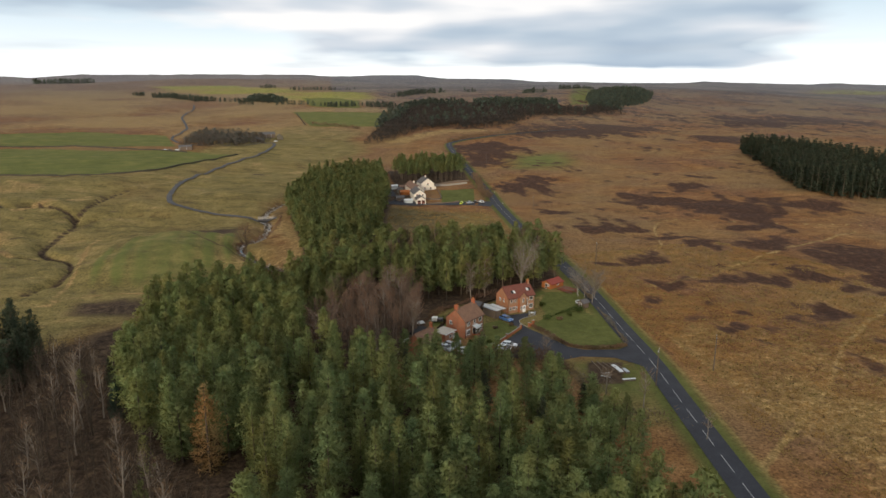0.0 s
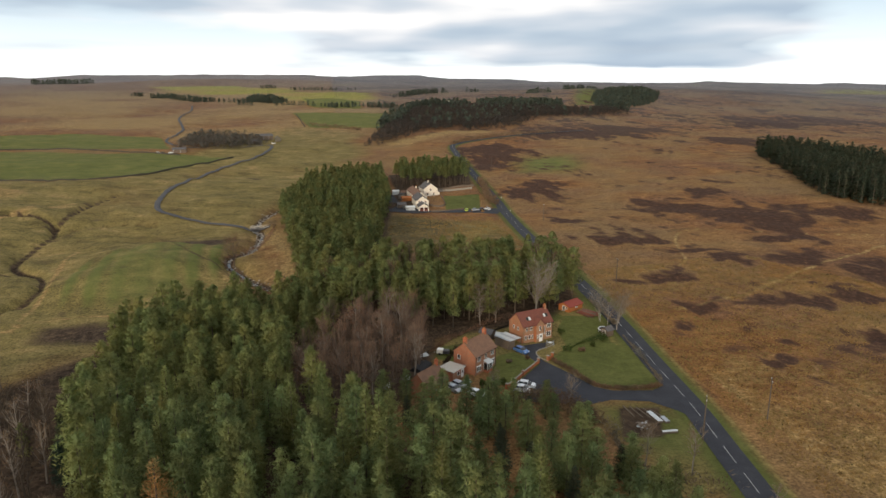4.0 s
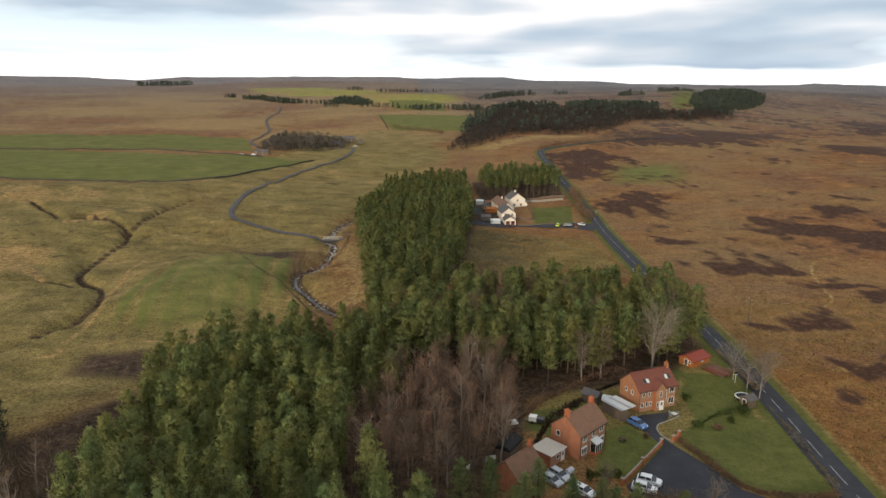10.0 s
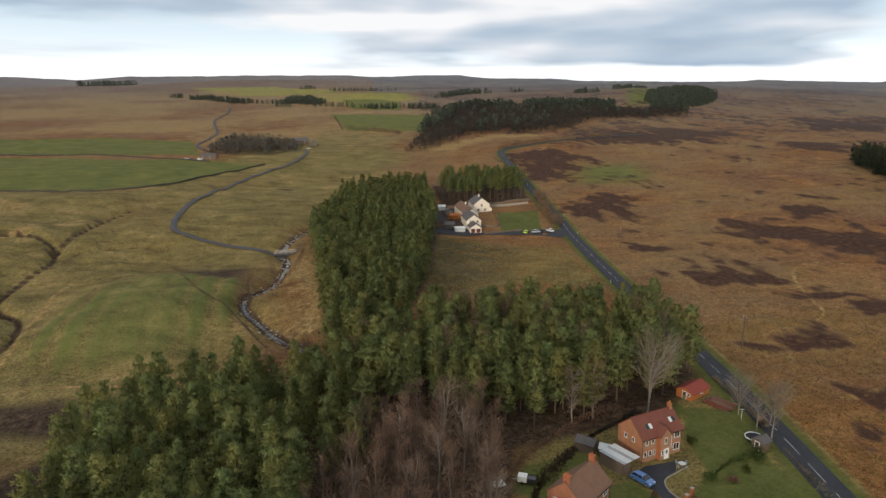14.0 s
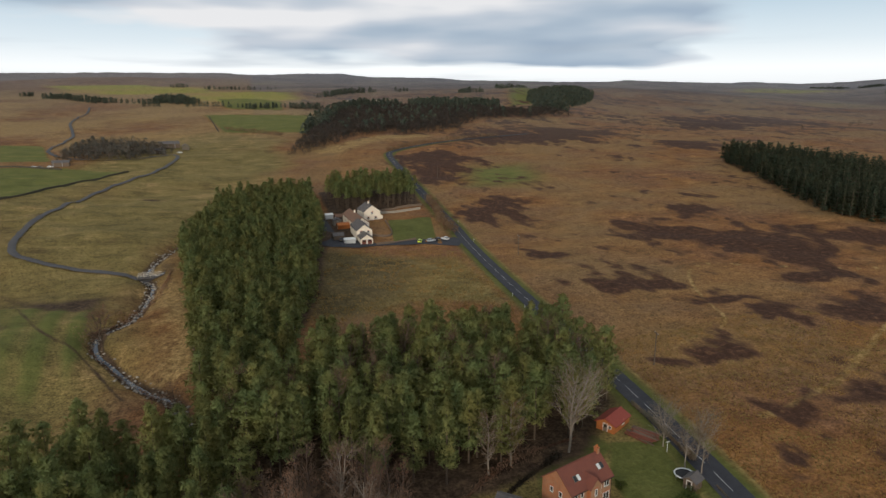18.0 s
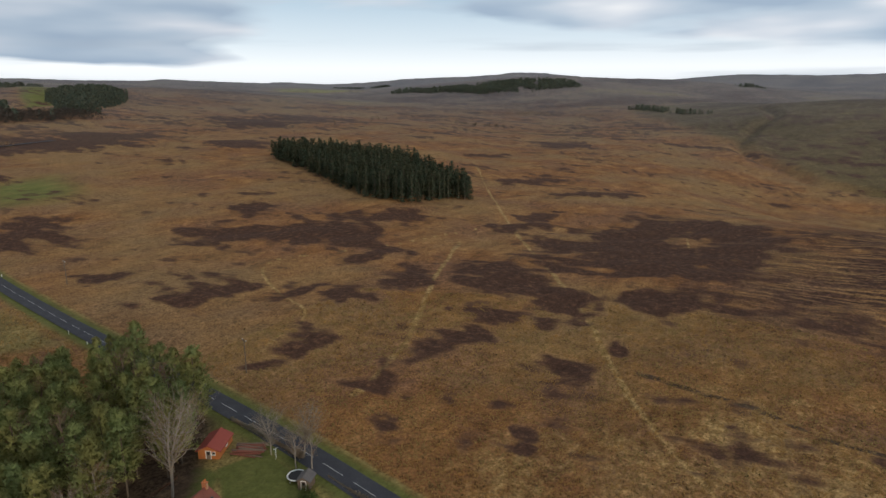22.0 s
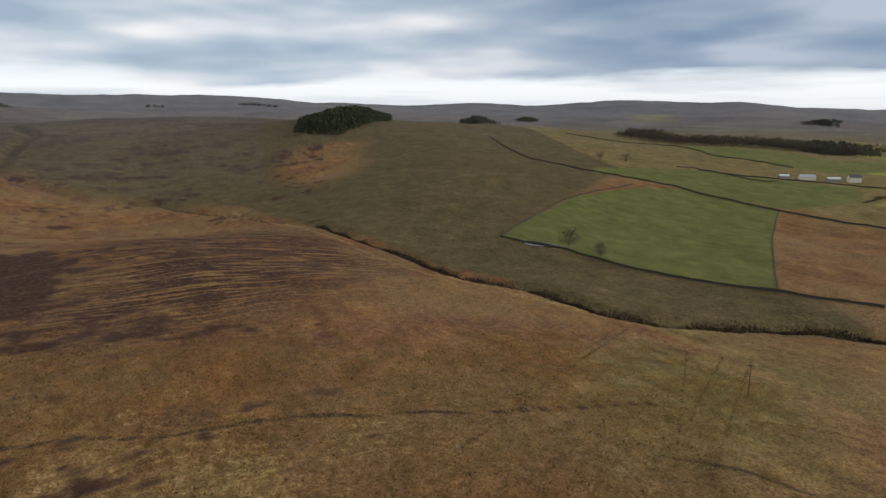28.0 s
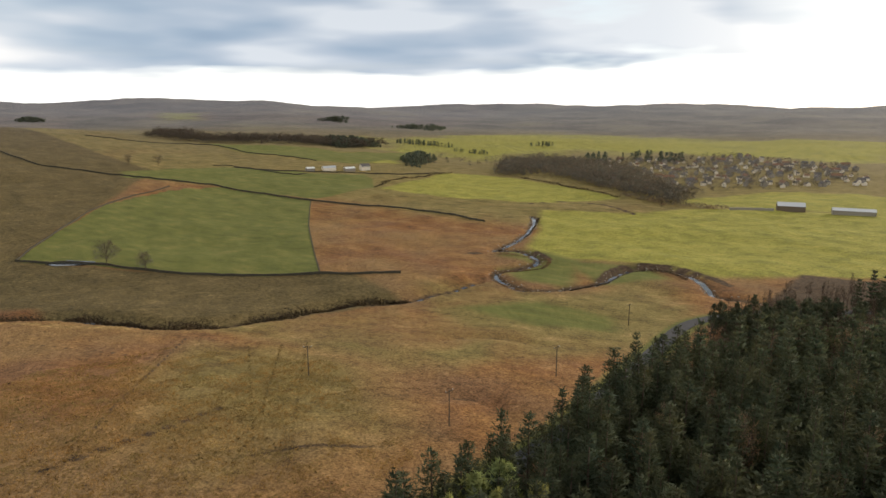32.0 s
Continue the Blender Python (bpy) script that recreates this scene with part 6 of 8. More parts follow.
def carport():
    c = thing("carport", 34.2, 131.9, 32, "timber carport and lean-to with pale ribbed roof", "carport", z=0.0)
    part("wall", Shape().box(0, 0.08, -5.4, 0, 0, 2.3).box(0, 4.4, -0.08, 0, 0, 2.3).box(0, 2.0, -5.4, -5.32, 0, 2.3).mesh("wall", M_WOOD), c)
    for x in (0.06, 2.1, 4.3):
        part("post", Shape().box(x - 0.06, x + 0.06, -5.36, -5.24, 0, 2.4).mesh("post", M_WOOD), c)
    for k in range(6):
        part("roof_sheet", Shape().prism([(k * 0.75 - 0.1, 2.42), (k * 0.75 + 0.58, 2.42), (k * 0.75 + 0.58, 2.47), (k * 0.75 + 0.24, 2.5), (k * 0.75 - 0.1, 2.47)], -5.6, 0.2).mesh("roof_sheet", M_GLAZE if k % 3 else M_METAL), c)
    for y in (-5.5, -2.7, 0.0):
        part("rafter", Shape().box(-0.1, 4.4, y - 0.06, y + 0.06, 2.28, 2.415).mesh("rafter", M_WOOD), c)


def bungalow():
    b = thing("brick_outhouse", 13.0, 101.0, 45, "low red brick outhouse with tiled gable roof", "outhouse", z=0.0)
    gable_house(b, 7.0, 5.8, 2.9, 5.5, M_BRICK, M_TILE, y0=0.2)
    add_chimney(b, 6.6, 3.1, 6.7, 4.6, M_BRICK, 0.5, 0.7, 1)
    add_window(b, pose(4.6, 0.2, 1.0), 1.1, 1.0, 2)
    add_window(b, pose(2.2, 0.2, 1.0), 1.1, 1.0, 2)
    f = thing("flat_roof_annexe", 19.6, 109.9, 45, "brick annexe with pale flat felt roof", "annexe", z=0.0)
    part("wall", Shape().box(0, 4.6, 0, 4.2, 0, 2.4).mesh("wall", M_BRICK), f)
    part("roof", Shape().box(-0.2, 4.8, -0.2, 4.4, 2.4, 2.56).mesh("roof", M_FLAT), f)
    part("fascia", Shape().box(-0.23, 4.83, -0.24, -0.2, 2.34, 2.58).mesh("fascia", M_WHITE), f)
    add_door(f, pose(3.8, 0, 0), 0.9, 2.0)
    add_window(f, pose(2.2, 0, 1.0), 1.0, 0.9, 1)


def gable_shed(name, x, y, turn, L, D, eave, ridge, wall, roof, label, door=None, planks=True):
    s = thing(name, x, y, turn, label, "shed")
    gable_house(s, L, D, eave, ridge, wall, roof, gutters=False)
    if planks:
        for k in range(int(L / 0.5)):
            part("batten", cached(("batten", eave), lambda: Shape().box(-0.03, 0.03, -0.03, 0, 0, eave).mesh("batten", wall)), s, m=pose(0.25 + k * 0.5, 0, 0))
    add_door(s, pose(-0.0, D / 2, 0, 0, 0, -90), 0.85, min(1.9, eave - 0.05), wall)
    return s


def log_cabin():
    s = thing("log_cabin", 62.3, 154.5, 35, "orange timber garden cabin with red felt roof", "cabin")
    gable_house(s, 6.6, 4.0, 1.75, 2.7, M_PINE_WOOD, M_ROOF_RED, over=0.45, gutters=False)
    for k in range(8):
        part("log", cached("cabin_log", lambda: Shape().rod((-0.15, 0, 0), (6.75, 0, 0), 0.1, 6).mesh("log", M_PINE_WOOD)), s, m=pose(0, -0.03, 0.15 + k * 0.21))
    add_door(s, pose(0, 2.0, 0, 0, 0, -90), 0.9, 1.7, M_WOOD)
    add_window(s, pose(0, 1.0, 0.9, 0, 0, -90), 0.7, 0.7, 1)
    add_window(s, pose(3.6, -0.12, 0.9), 1.0, 0.8, 2)


def car_model(paint, name, label):
    """A small hatchback, 4.2 m long, nose towards +x."""
    c = tagged(new(name), label, "car")
    low = [(-2.08, 0.35), (-2.1, 0.75), (-2.0, 0.95), (-0.95, 1.0), (0.95, 0.97), (1.75, 0.85), (2.05, 0.68), (2.1, 0.35), (1.75, 0.22), (-1.8, 0.22)]
    part("body", Shape().prism(low, -0.86, 0.86).mesh("car_body", paint), c)
    g = Shape()
    g.add([(-1.85, -0.76, 0.97), (1.15, -0.76, 0.95), (1.15, 0.76, 0.95), (-1.85, 0.76, 0.97), (-1.45, -0.6, 1.42), (0.35, -0.6, 1.44), (0.35, 0.6, 1.44), (-1.45, 0.6, 1.42)], [(3, 2, 1, 0), (4, 5, 6, 7), (0, 1, 5, 4), (1, 2, 6, 5), (2, 3, 7, 6), (3, 0, 4, 7)])
    part("window_glass", g.mesh("car_glass", M_PANE), c)
    part("roof", Shape().add([(-1.5, -0.62, 1.42), (0.38, -0.62, 1.44), (0.38, 0.62, 1.44), (-1.5, 0.62, 1.42), (-1.3, -0.5, 1.5), (0.2, -0.5, 1.52), (0.2, 0.5, 1.52), (-1.3, 0.5, 1.5)], [(3, 2, 1, 0), (4, 5, 6, 7), (0, 1, 5, 4), (1, 2, 6, 5), (2, 3, 7, 6), (3, 0, 4, 7)]).mesh("car_roof", paint), c)
    for x in (-0.55, 0.42):
        for y in (-1, 1):
            part("pillar", Shape().add([(x - 0.05, y * 0.775, 0.96), (x + 0.05, y * 0.775, 0.96), (x + 0.02, y * 0.62, 1.44), (x - 0.08, y * 0.62, 1.44), (x - 0.05, y * 0.74, 0.96), (x + 0.05, y * 0.74, 0.96), (x + 0.02, y * 0.58, 1.44), (x - 0.08, y * 0.58, 1.44)], [(0, 1, 2, 3), (7, 6, 5, 4), (0, 4, 5, 1), (2, 6, 7, 3), (1, 5, 6, 2), (0, 3, 7, 4)]).mesh("pillar", paint), c)
    tyre = Shape().rod((0, -0.1, 0), (0, 0.1, 0), 0.31, 14).mesh("tyre", M_BLACK)
    rim = Shape().rod((0, -0.11, 0), (0, 0.11, 0), 0.19, 10).mesh("rim", M_METAL)
    for x in (-1.28, 1.3):
        for y in (-0.78, 0.78):
            w = part("wheel", tyre, c, m=pose(x, y, 0.31))
            part("rim", rim, w)
    for y in (-0.62, 0.62):
        part("headlight", Shape().box(1.9, 2.08, y - 0.17, y + 0.17, 0.6, 0.75).mesh("headlight", M_GLAZE), c)
        part("tail_light", Shape().box(-2.11, -2.0, y - 0.12, y + 0.12, 0.68, 0.92).mesh("tail_light", M_ROOF_RED), c)
        part("mirror", Shape().box(0.72, 0.85, y * 1.35 - 0.09, y * 1.35 + 0.09, 0.96, 1.1).mesh("mirror", paint), c)
    part("number_plate", Shape().box(-2.125, -2.1, -0.26, 0.26, 0.5, 0.61).mesh("number_plate", M_MEADOW_PAINT), c)
    return c


def paint(name, color):
    n = Nodes(name)
    n.p.inputs["Coat Weight"].default_value = 0.6
    return n.done(color, 0.35, 0.0, 0.5)


M_MEADOW_PAINT = plain("plate_yellow", (0.7, 0.55, 0.1), 0.5)
P_WHITE, P_BLUE, P_GREY, P_DARK, P_LIME = paint("white_paint", (0.75, 0.76, 0.78)), paint("blue_paint", (0.08, 0.18, 0.42)), paint("silver_paint", (0.4, 0.43, 0.47)), paint("dark_paint", (0.03, 0.03, 0.04)), paint("lime_paint", (0.6, 0.75, 0.05))


def park(model, x, y, turn, label=""):
    c = copy_thing(model, pose(x, y, ground_at(x, y) + 0.1, 0, 0, turn))
    if label:
        c["label"] = label
    return c


def park_cars():
    spots = [(P_WHITE, "white hatchback parked on the tarmac yard", [(36.0, 105.2, -27), (34.5, 103.1, -25), (23.9, 102.2, -46)]), (P_BLUE, "blue hatchback parked on the house drive", [(39.9, 125.4, -57)]), (P_GREY, "silver car parked beside the brick house", [(19.1, 105.4, -50), (20.7, 107.0, -50), (66, 336, 10)]), (P_DARK, "dark car parked near the white house", [(69.5, 337.3, 100), (-178, 598, 20), (25, 345, 80)]), (P_LIME, "bright yellow car parked by the white house", [(61.0, 337.5, 70)]), (P_WHITE, "white car parked in the farm lane", [(73.2, 337.2, 120), (-183, 600, 10), (-172, 601, 0), (-90, 688, 30)])]
    for mat, label, places in spots:
        model = car_model(mat, "parked_car", label)
        model.matrix_basis = pose(places[0][0], places[0][1], ground_at(*places[0][:2]) + 0.1, 0, 0, places[0][2])
        for p in places[1:]:
            park(model, *p)


def flat_area(name, poly, mat, z, label, category):
    me = bpy.data.meshes.new(name)
    bm = bmesh.new()
    top = [bm.verts.new((x, y, ground_at(x, y) + z)) for x, y in poly]
    f = bm.faces.new(top)
    bmesh.ops.recalc_face_normals(bm, faces=[f])
    if f.normal.z < 0:
        f.normal_flip()
    bmesh.ops.triangulate(bm, faces=[f])
    bm.to_mesh(me)
    bm.free()
    me.materials.append(mat)
    return tagged(new(name, me), label, category, kind="structure")


def wall_run(name, pts, h, t, mat, label, rough=0.06, cap=True, category="wall", kind="structure", step=2.0):
    """A free-standing wall along a line, with an uneven top that follows the ground."""
    line = spline(pts, step) if len(pts) > 2 else np.array([np.array(pts[0]) + (np.array(pts[1]) - np.array(pts[0])) * u for u in np.linspace(0, 1, max(2, int(math.dist(*pts) / step)))])
    rng = np.random.RandomState(len(line))
    d = np.gradient(line, axis=0)
    d /= np.linalg.norm(d, axis=1, keepdims=True)
    side = np.stack([d[:, 1], -d[:, 0]], -1) * t / 2
    z = ground_height(line[:, 0], line[:, 1])
    v, f = [], []
    for p, s, zz in zip(line, side, z):
        top = zz + h + rng.uniform(-rough, rough)
        v += [(*(p - s), zz - 0.4), (*(p - s * 0.75), top), (*(p + s * 0.75), top), (*(p + s), zz - 0.4)]
    for i in range(len(line) - 1):
        for k in range(3):
            f.append((4 * i + k, 4 * i + k + 1, 4 * i + k + 5, 4 * i + k + 4))
    f += [(3, 2, 1, 0), (4 * len(line) - 4, 4 * len(line) - 3, 4 * len(line) - 2, 4 * len(line) - 1)]
    return tagged(new(name, Shape().add(v, f).mesh(name, mat)), label, category, kind=kind)


def garden_wall():
    w = thing("garden_wall", 31.3, 104.9, 50, "low brick garden wall with stone coping and piers", "wall", z=0.0)
    n = 9
    for k in range(n):
        part("wall_panel", cached("wall_panel", lambda: Shape().box(0, 1.9, -0.11, 0.11, -0.1, 0.85).mesh("wall_panel", M_BRICK_B)), w, m=pose(k * 1.92, 0, 0))
        part("coping", cached("coping", lambda: Shape().prism_x([(-0.17, 0.853), (0.17, 0.853), (0.15, 0.92), (0, 0.97), (-0.15, 0.92)], 0, 1.9).mesh("coping", M_STONE)), w, m=pose(k * 1.92, 0, 0))
    for x in (0.0, 8.5, 17.3):
        p = part("pier", cached("pier", lambda: Shape().box(-0.25, 0.25, -0.25, 0.25, -0.1, 1.25).mesh("pier", M_BRICK_B)), w, m=pose(x, 0, 0))
        part("cap", cached("pier_cap", lambda: Shape().box(-0.32, 0.32, -0.32, 0.32, 1.25, 1.33).box(-0.32, 0.32, -0.32, 0.32, 1.33, 1.5, 0.25).mesh("cap", M_STONE)), p)
    g = thing("gate_pier_wall", 45.3, 119.5, 38, "short curved brick wall beside the drive entrance", "wall", z=0.0)
    for k, (x, y, a) in enumerate(((0, 0, 0), (1.1, 0.05, 12))):
        part("wall_panel", cached("gate_panel", lambda: Shape().box(0, 1.15, -0.11, 0.11, -0.1, 0.8).mesh("wall_panel", M_BRICK_B)), g, m=pose(x, y, 0, 0, 0, a))
    for x, y in ((-0.1, 0), (2.35, 0.35)):
        p = part("pier", CACHE["pier"], g, m=pose(x, y, 0))
        part("cap", CACHE["pier_cap"], p)


def trampoline():
    t = thing("trampoline", 67.2, 137.7, 0, "round trampoline with pale rim on the lawn", "trampoline")
    part("rim", Shape().ring((0, 0, 0.8), 1.75, 0.14, 24).mesh("rim", M_GLAZE), t)
    part("mat", Shape().rod((0, 0, 0.76), (0, 0, 0.79), 1.6, 24).mesh("mat", M_BLACK), t)
    for k in range(6):
        a = k * 1.047
        part("leg", cached("tramp_leg", lambda: Shape().rod((0, 0, 0), (0, 0, 0.75), 0.04, 6).mesh("leg", M_METAL)), t, m=pose(1.7 * math.cos(a), 1.7 * math.sin(a), 0))


def log_pile():
    rng = np.random.RandomState(3)
    p = thing("log_pile", 67.6, 152.3, -58, "stack of felled logs and branches beside the road", "logs")
    me = [Shape().rod((-2.6, 0, 0), (2.6, 0.1, 0), r, 7, r * 0.8).mesh("log", M_BARK_MID if k % 2 else M_TILE_RED) for k, r in enumerate((0.16, 0.2, 0.13, 0.24))]
    for k in range(34):
        layer = k // 12
        part("log", me[rng.randint(4)], p, m=pose(rng.uniform(-0.8, 0.8), (k % 12) * 0.34 - 1.9 + layer * 0.17, 0.18 + layer * 0.3, 0, rng.uniform(-4, 4), rng.uniform(-9, 9)))


def allotment():
    for k, (x, y, L, W, a, mat, lab) in enumerate(((58.7, 87.6, 4.4, 1.1, 98, M_GLAZE, "pale sheeted growing frame on bare soil"), (60.3, 86.2, 2.2, 1.0, 95, M_METAL, "grey metal sheet on bare soil"), (59.0, 81.5, 3.2, 0.7, 2, M_GLAZE, "long white trough lying on bare soil"))):
        b = thing("cold_frame", x, y, a, lab, "cold frame")
        part("side", Shape().box(-L / 2, L / 2, -W / 2, -W / 2 + 0.05, 0, 0.4).box(-L / 2, L / 2, W / 2 - 0.05, W / 2, 0, 0.4).box(-L / 2, -L / 2 + 0.05, -W / 2 + 0.05, W / 2 - 0.05, 0, 0.4).box(L / 2 - 0.05, L / 2, -W / 2 + 0.05, W / 2 - 0.05, 0, 0.4).mesh("side", M_WOOD), b)
        part("cover", Shape().prism_x([(-W / 2, 0.41), (W / 2, 0.41), (W / 2, 0.44), (0, 0.56), (-W / 2, 0.44)], -L / 2, L / 2).mesh("cover", mat), b)
    h = thing("heap", 54.8, 84.3, 30, "heap of silver sheets and timber on bare soil", "scrap heap")
    rng = np.random.RandomState(5)
    for k in range(14):
        part("sheet" if k % 2 else "plank", cached(("scrap", k % 4), lambda: Shape().box(-0.9, 0.9, -0.2 - 0.2 * (k % 2), 0.2, 0, 0.05).mesh("scrap", (M_METAL, M_WOOD, M_GLAZE, M_WOOD)[k % 4])), h, m=pose(rng.uniform(-0.7, 0.7), rng.uniform(-0.7, 0.7), 0.05 + k * 0.05, rng.uniform(-12, 12), rng.uniform(-12, 12), rng.uniform(0, 180)))
    for k in range(5):
        b = thing("timber_beam", 54.5 + 1.4 * k, 91.0 - 0.5 * k, 95 + 4 * k, "weathered beam edging a vegetable bed", "beam", "bed edging")
        part("beam", cached("bed_beam", lambda: Shape().box(-2.4, 2.4, -0.1, 0.1, 0, 0.2).mesh("beam", M_WOOD)), b)


def garden_things():
    t = thing("garden_table", 48.9, 129.6, 10, "round pale garden table with chairs by the drive", "table")
    part("tabletop", Shape().rod((0, 0, 0.7), (0, 0, 0.75), 0.65, 16).mesh("tabletop", M_GLAZE), t)
    part("leg", Shape().rod((0, 0, 0), (0, 0, 0.7), 0.07, 8).mesh("leg", M_METAL), t)
    for k in range(4):
        a = k * 90 + 30
        c = thing("garden_chair", 48.9 + math.cos(radians(a)) * 1.05, 129.6 + math.sin(radians(a)) * 1.05, a - 90, "grey metal garden chair", "chair", "chairs round the garden table")
        part("seat", cached("gc_seat", lambda: Shape().box(-0.22, 0.22, -0.22, 0.22, 0.43, 0.47).mesh("seat", M_METAL)), c)
        part("backrest", cached("gc_back", lambda: Shape().box(-0.22, 0.22, 0.19, 0.23, 0.5, 0.9).mesh("backrest", M_METAL)), c)
        for x in (-0.2, 0.2):
            for y in (-0.2, 0.2):
                part("leg", cached("gc_leg", lambda: Shape().box(-0.02, 0.02, -0.02, 0.02, 0, 0.43).mesh("leg", M_METAL)), c, m=pose(x, y, 0))
    tr = thing("box_trailer", 19.0, 126.7, -20, "white box trailer with dark cover in the back garden", "trailer")
    part("box", Shape().box(-1.0, 0.6, -0.7, 0.7, 0.45, 1.5).mesh("box", M_WHITE), tr)
    part("cover", Shape().prism_x([(-0.75, 0.5), (0.75, 0.5), (0.7, 1.3), (0, 1.5), (-0.7, 1.3)], 0.62, 2.2).mesh("cover", P_DARK), tr)
    for y in (-0.75, 0.75):
        part("wheel", Shape().rod((-0.2, y - 0.08, 0.3), (-0.2, y + 0.08, 0.3), 0.3, 12).mesh("wheel", M_BLACK), tr)
    part("drawbar", Shape().rod((-1.0, 0, 0.5), (-2.0, 0, 0.45), 0.05, 6).mesh("drawbar", M_METAL), tr)
    s = thing("white_slab", 14.6, 126.5, 15, "pale tarpaulin sheet over a stack on the grass", "tarpaulin")
    part("sheet", Shape().box(-1.1, 1.1, -0.8, 0.8, 0.0, 0.55, 0.3).mesh("sheet", M_GLAZE), s)
    k = thing("clothes_post", 69.0, 146.0, 0, "thin clothes post standing on the lawn", "post")
    part("post", Shape().rod((0, 0, 0), (0, 0, 2.3), 0.05, 6).mesh("post", M_GLAZE), k)
    part("arm", Shape().box(-0.5, 0.5, -0.03, 0.03, 2.2, 2.26).mesh("arm", M_GLAZE), k)
    o = thing("oil_tank", 22.6, 107.6, 45, "blue-grey oil tank behind the brick annexe", "tank")
    part("tank", Shape().rod((-0.8, 0, 0.9), (0.8, 0, 0.9), 0.55, 14).mesh("tank", P_GREY), o)
    for x in (-0.5, 0.5):
        part("cradle", Shape().box(x - 0.08, x + 0.08, -0.45, 0.45, 0, 0.5).mesh("cradle", M_STONE), o)


def pole_model():
    p = tagged(new("telegraph_pole"), "dark wooden power pole with cross-arm on the moor", "pole", "power poles across the moor")
    part("pole", Shape().rod((0, 0, -0.5), (0, 0, 9.0), 0.16, 8, 0.11).mesh("pole", M_POLE), p)
    part("cross_arm", Shape().box(-1.1, 1.1, -0.07, 0.07, 8.5, 8.65).mesh("cross_arm", M_POLE), p)
    for x in (-1.0, 0.0, 1.0):
        part("insulator", Shape().rod((x, 0, 8.65), (x, 0, 8.95), 0.07, 6, 0.04).mesh("insulator", M_GLAZE), p)
    return p


def footbridge():
    b = thing("stream_bridge", -53.5, 318.0, 4, "small track bridge with pale timber rails over the stream", "bridge", z=ground_at(-62, 320) + 0.1)
    part("deck", Shape().box(-5.0, 5.0, -1.8, 1.8, -0.5, 0.1).mesh("deck", M_TRACK), b)
    for side in (-1.9, 1.9):
        for x in (-4.8, -2.4, 0, 2.4, 4.8):
            part("post", cached("bridge_post", lambda: Shape().box(-0.12, 0.12, -0.1, 0.1, 0, 1.15).mesh("post", M_STONE)), b, m=pose(x, side, 0.1))
        for z in (0.6, 1.1):
            part("rail", cached("bridge_rail", lambda: Shape().box(-5.0, 5.0, -0.05, 0.05, 0, 0.14).mesh("rail", M_FLAT)), b, m=pose(0, side, z))


def back_garden():
    """Hoop-roofed store, patched fence and small clutter behind the brick houses."""
    h = thing("hoop_store", 12.8, 116.2, 58, "long dark store with a curved felt roof", "shed")
    arc = [(1.6 * math.cos(a), 1.3 + 0.9 * math.sin(a)) for a in np.linspace(0, math.pi, 9)]
    part("wall", Shape().box(-2.6, 2.6, -1.55, 1.55, -0.1, 1.3).mesh("wall", M_WOOD), h)
    part("roof", Shape().prism_x(arc, -2.8, 2.8).mesh("roof", M_BLACK), h)
    part("door", Shape().box(-2.66, -2.6, -0.45, 0.45, 0, 1.25).mesh("door", M_BARK_MID), h)
    g = thing("cold_frame", 14.6, 113.2, 50, "pale blue-green glazed box beside the store", "cold frame")
    part("side", Shape().box(-0.9, 0.9, -0.6, 0.6, 0, 0.7).mesh("side", M_WOOD), g)
    part("cover", Shape().prism_x([(-0.65, 0.7), (0.65, 0.7), (0.65, 0.8), (-0.65, 1.05)], -0.95, 0.95).mesh("cover", M_TEAL), g)
    f = thing("patched_fence", 0, 0, 0, "garden fence patched with white and brown boards", "fence", z=0.0)
    line = spline([(0, 106), (2, 107), (4, 108.2), (6, 110.6), (7.5, 111.8), (10, 112.6)], 1.6)
    for k in range(len(line) - 1):
        (ax, ay), (bx, by) = line[k], line[k + 1]
        L = math.hypot(bx - ax, by - ay)
        mat = (M_WOOD, M_BARK_MID, M_WHITE, M_WOOD, M_STONE)[(3 * k) % 5]
        part("board", Shape().box(0.05, L - 0.05, -0.03, 0.03, 0.05, 1.25).mesh("board", mat), f, m=pose(ax, ay, ground_at(ax, ay), 0, 0, math.degrees(math.atan2(by - ay, bx - ax))))
        part("post", cached("fence_post", lambda: Shape().box(-0.06, 0.06, -0.06, 0.06, -0.2, 1.45).mesh("post", M_WOOD)), f, m=pose(ax, ay, ground_at(ax, ay)))


footbridge(), back_garden(), house_a(), house_b(), carport(), bungalow(), log_cabin(), park_cars(), garden_wall(), trampoline(), log_pile(), allotment(), garden_things()
gable_shed("garden_hut", 66.2, 133.2, 28, 2.6, 2.2, 1.8, 2.5, M_BARK_MID, M_SLATE, "small brown timber hut with grey roof beside the trampoline")
gable_shed("garden_shed", 31.0, 137.0, -40, 3.6, 2.6, 1.8, 2.5, M_WOOD, M_SLATE, "dark weathered shed under the trees")
gable_shed("lean_to", 35.0, 134.6, -30, 2.2, 1.6, 1.5, 2.0, M_WOOD, M_GLAZE, "small pale-roofed log store by the house")
flat_area("yard", [(44.5, 118.6), (42.6, 117.6), (31.8, 104.3), (32.5, 100.5), (36, 97.5), (47, 95), (53, 96.6), (61, 94.8), (65, 90), (67, 86), (69.4, 92), (71, 104), (71.3, 112), (69.0, 106), (67.4, 102), (64, 100), (55, 101), (51.5, 103.5), (48.5, 111)], M_TARMAC, 0.05, "dark tarmac yard in front of the houses", "drive")
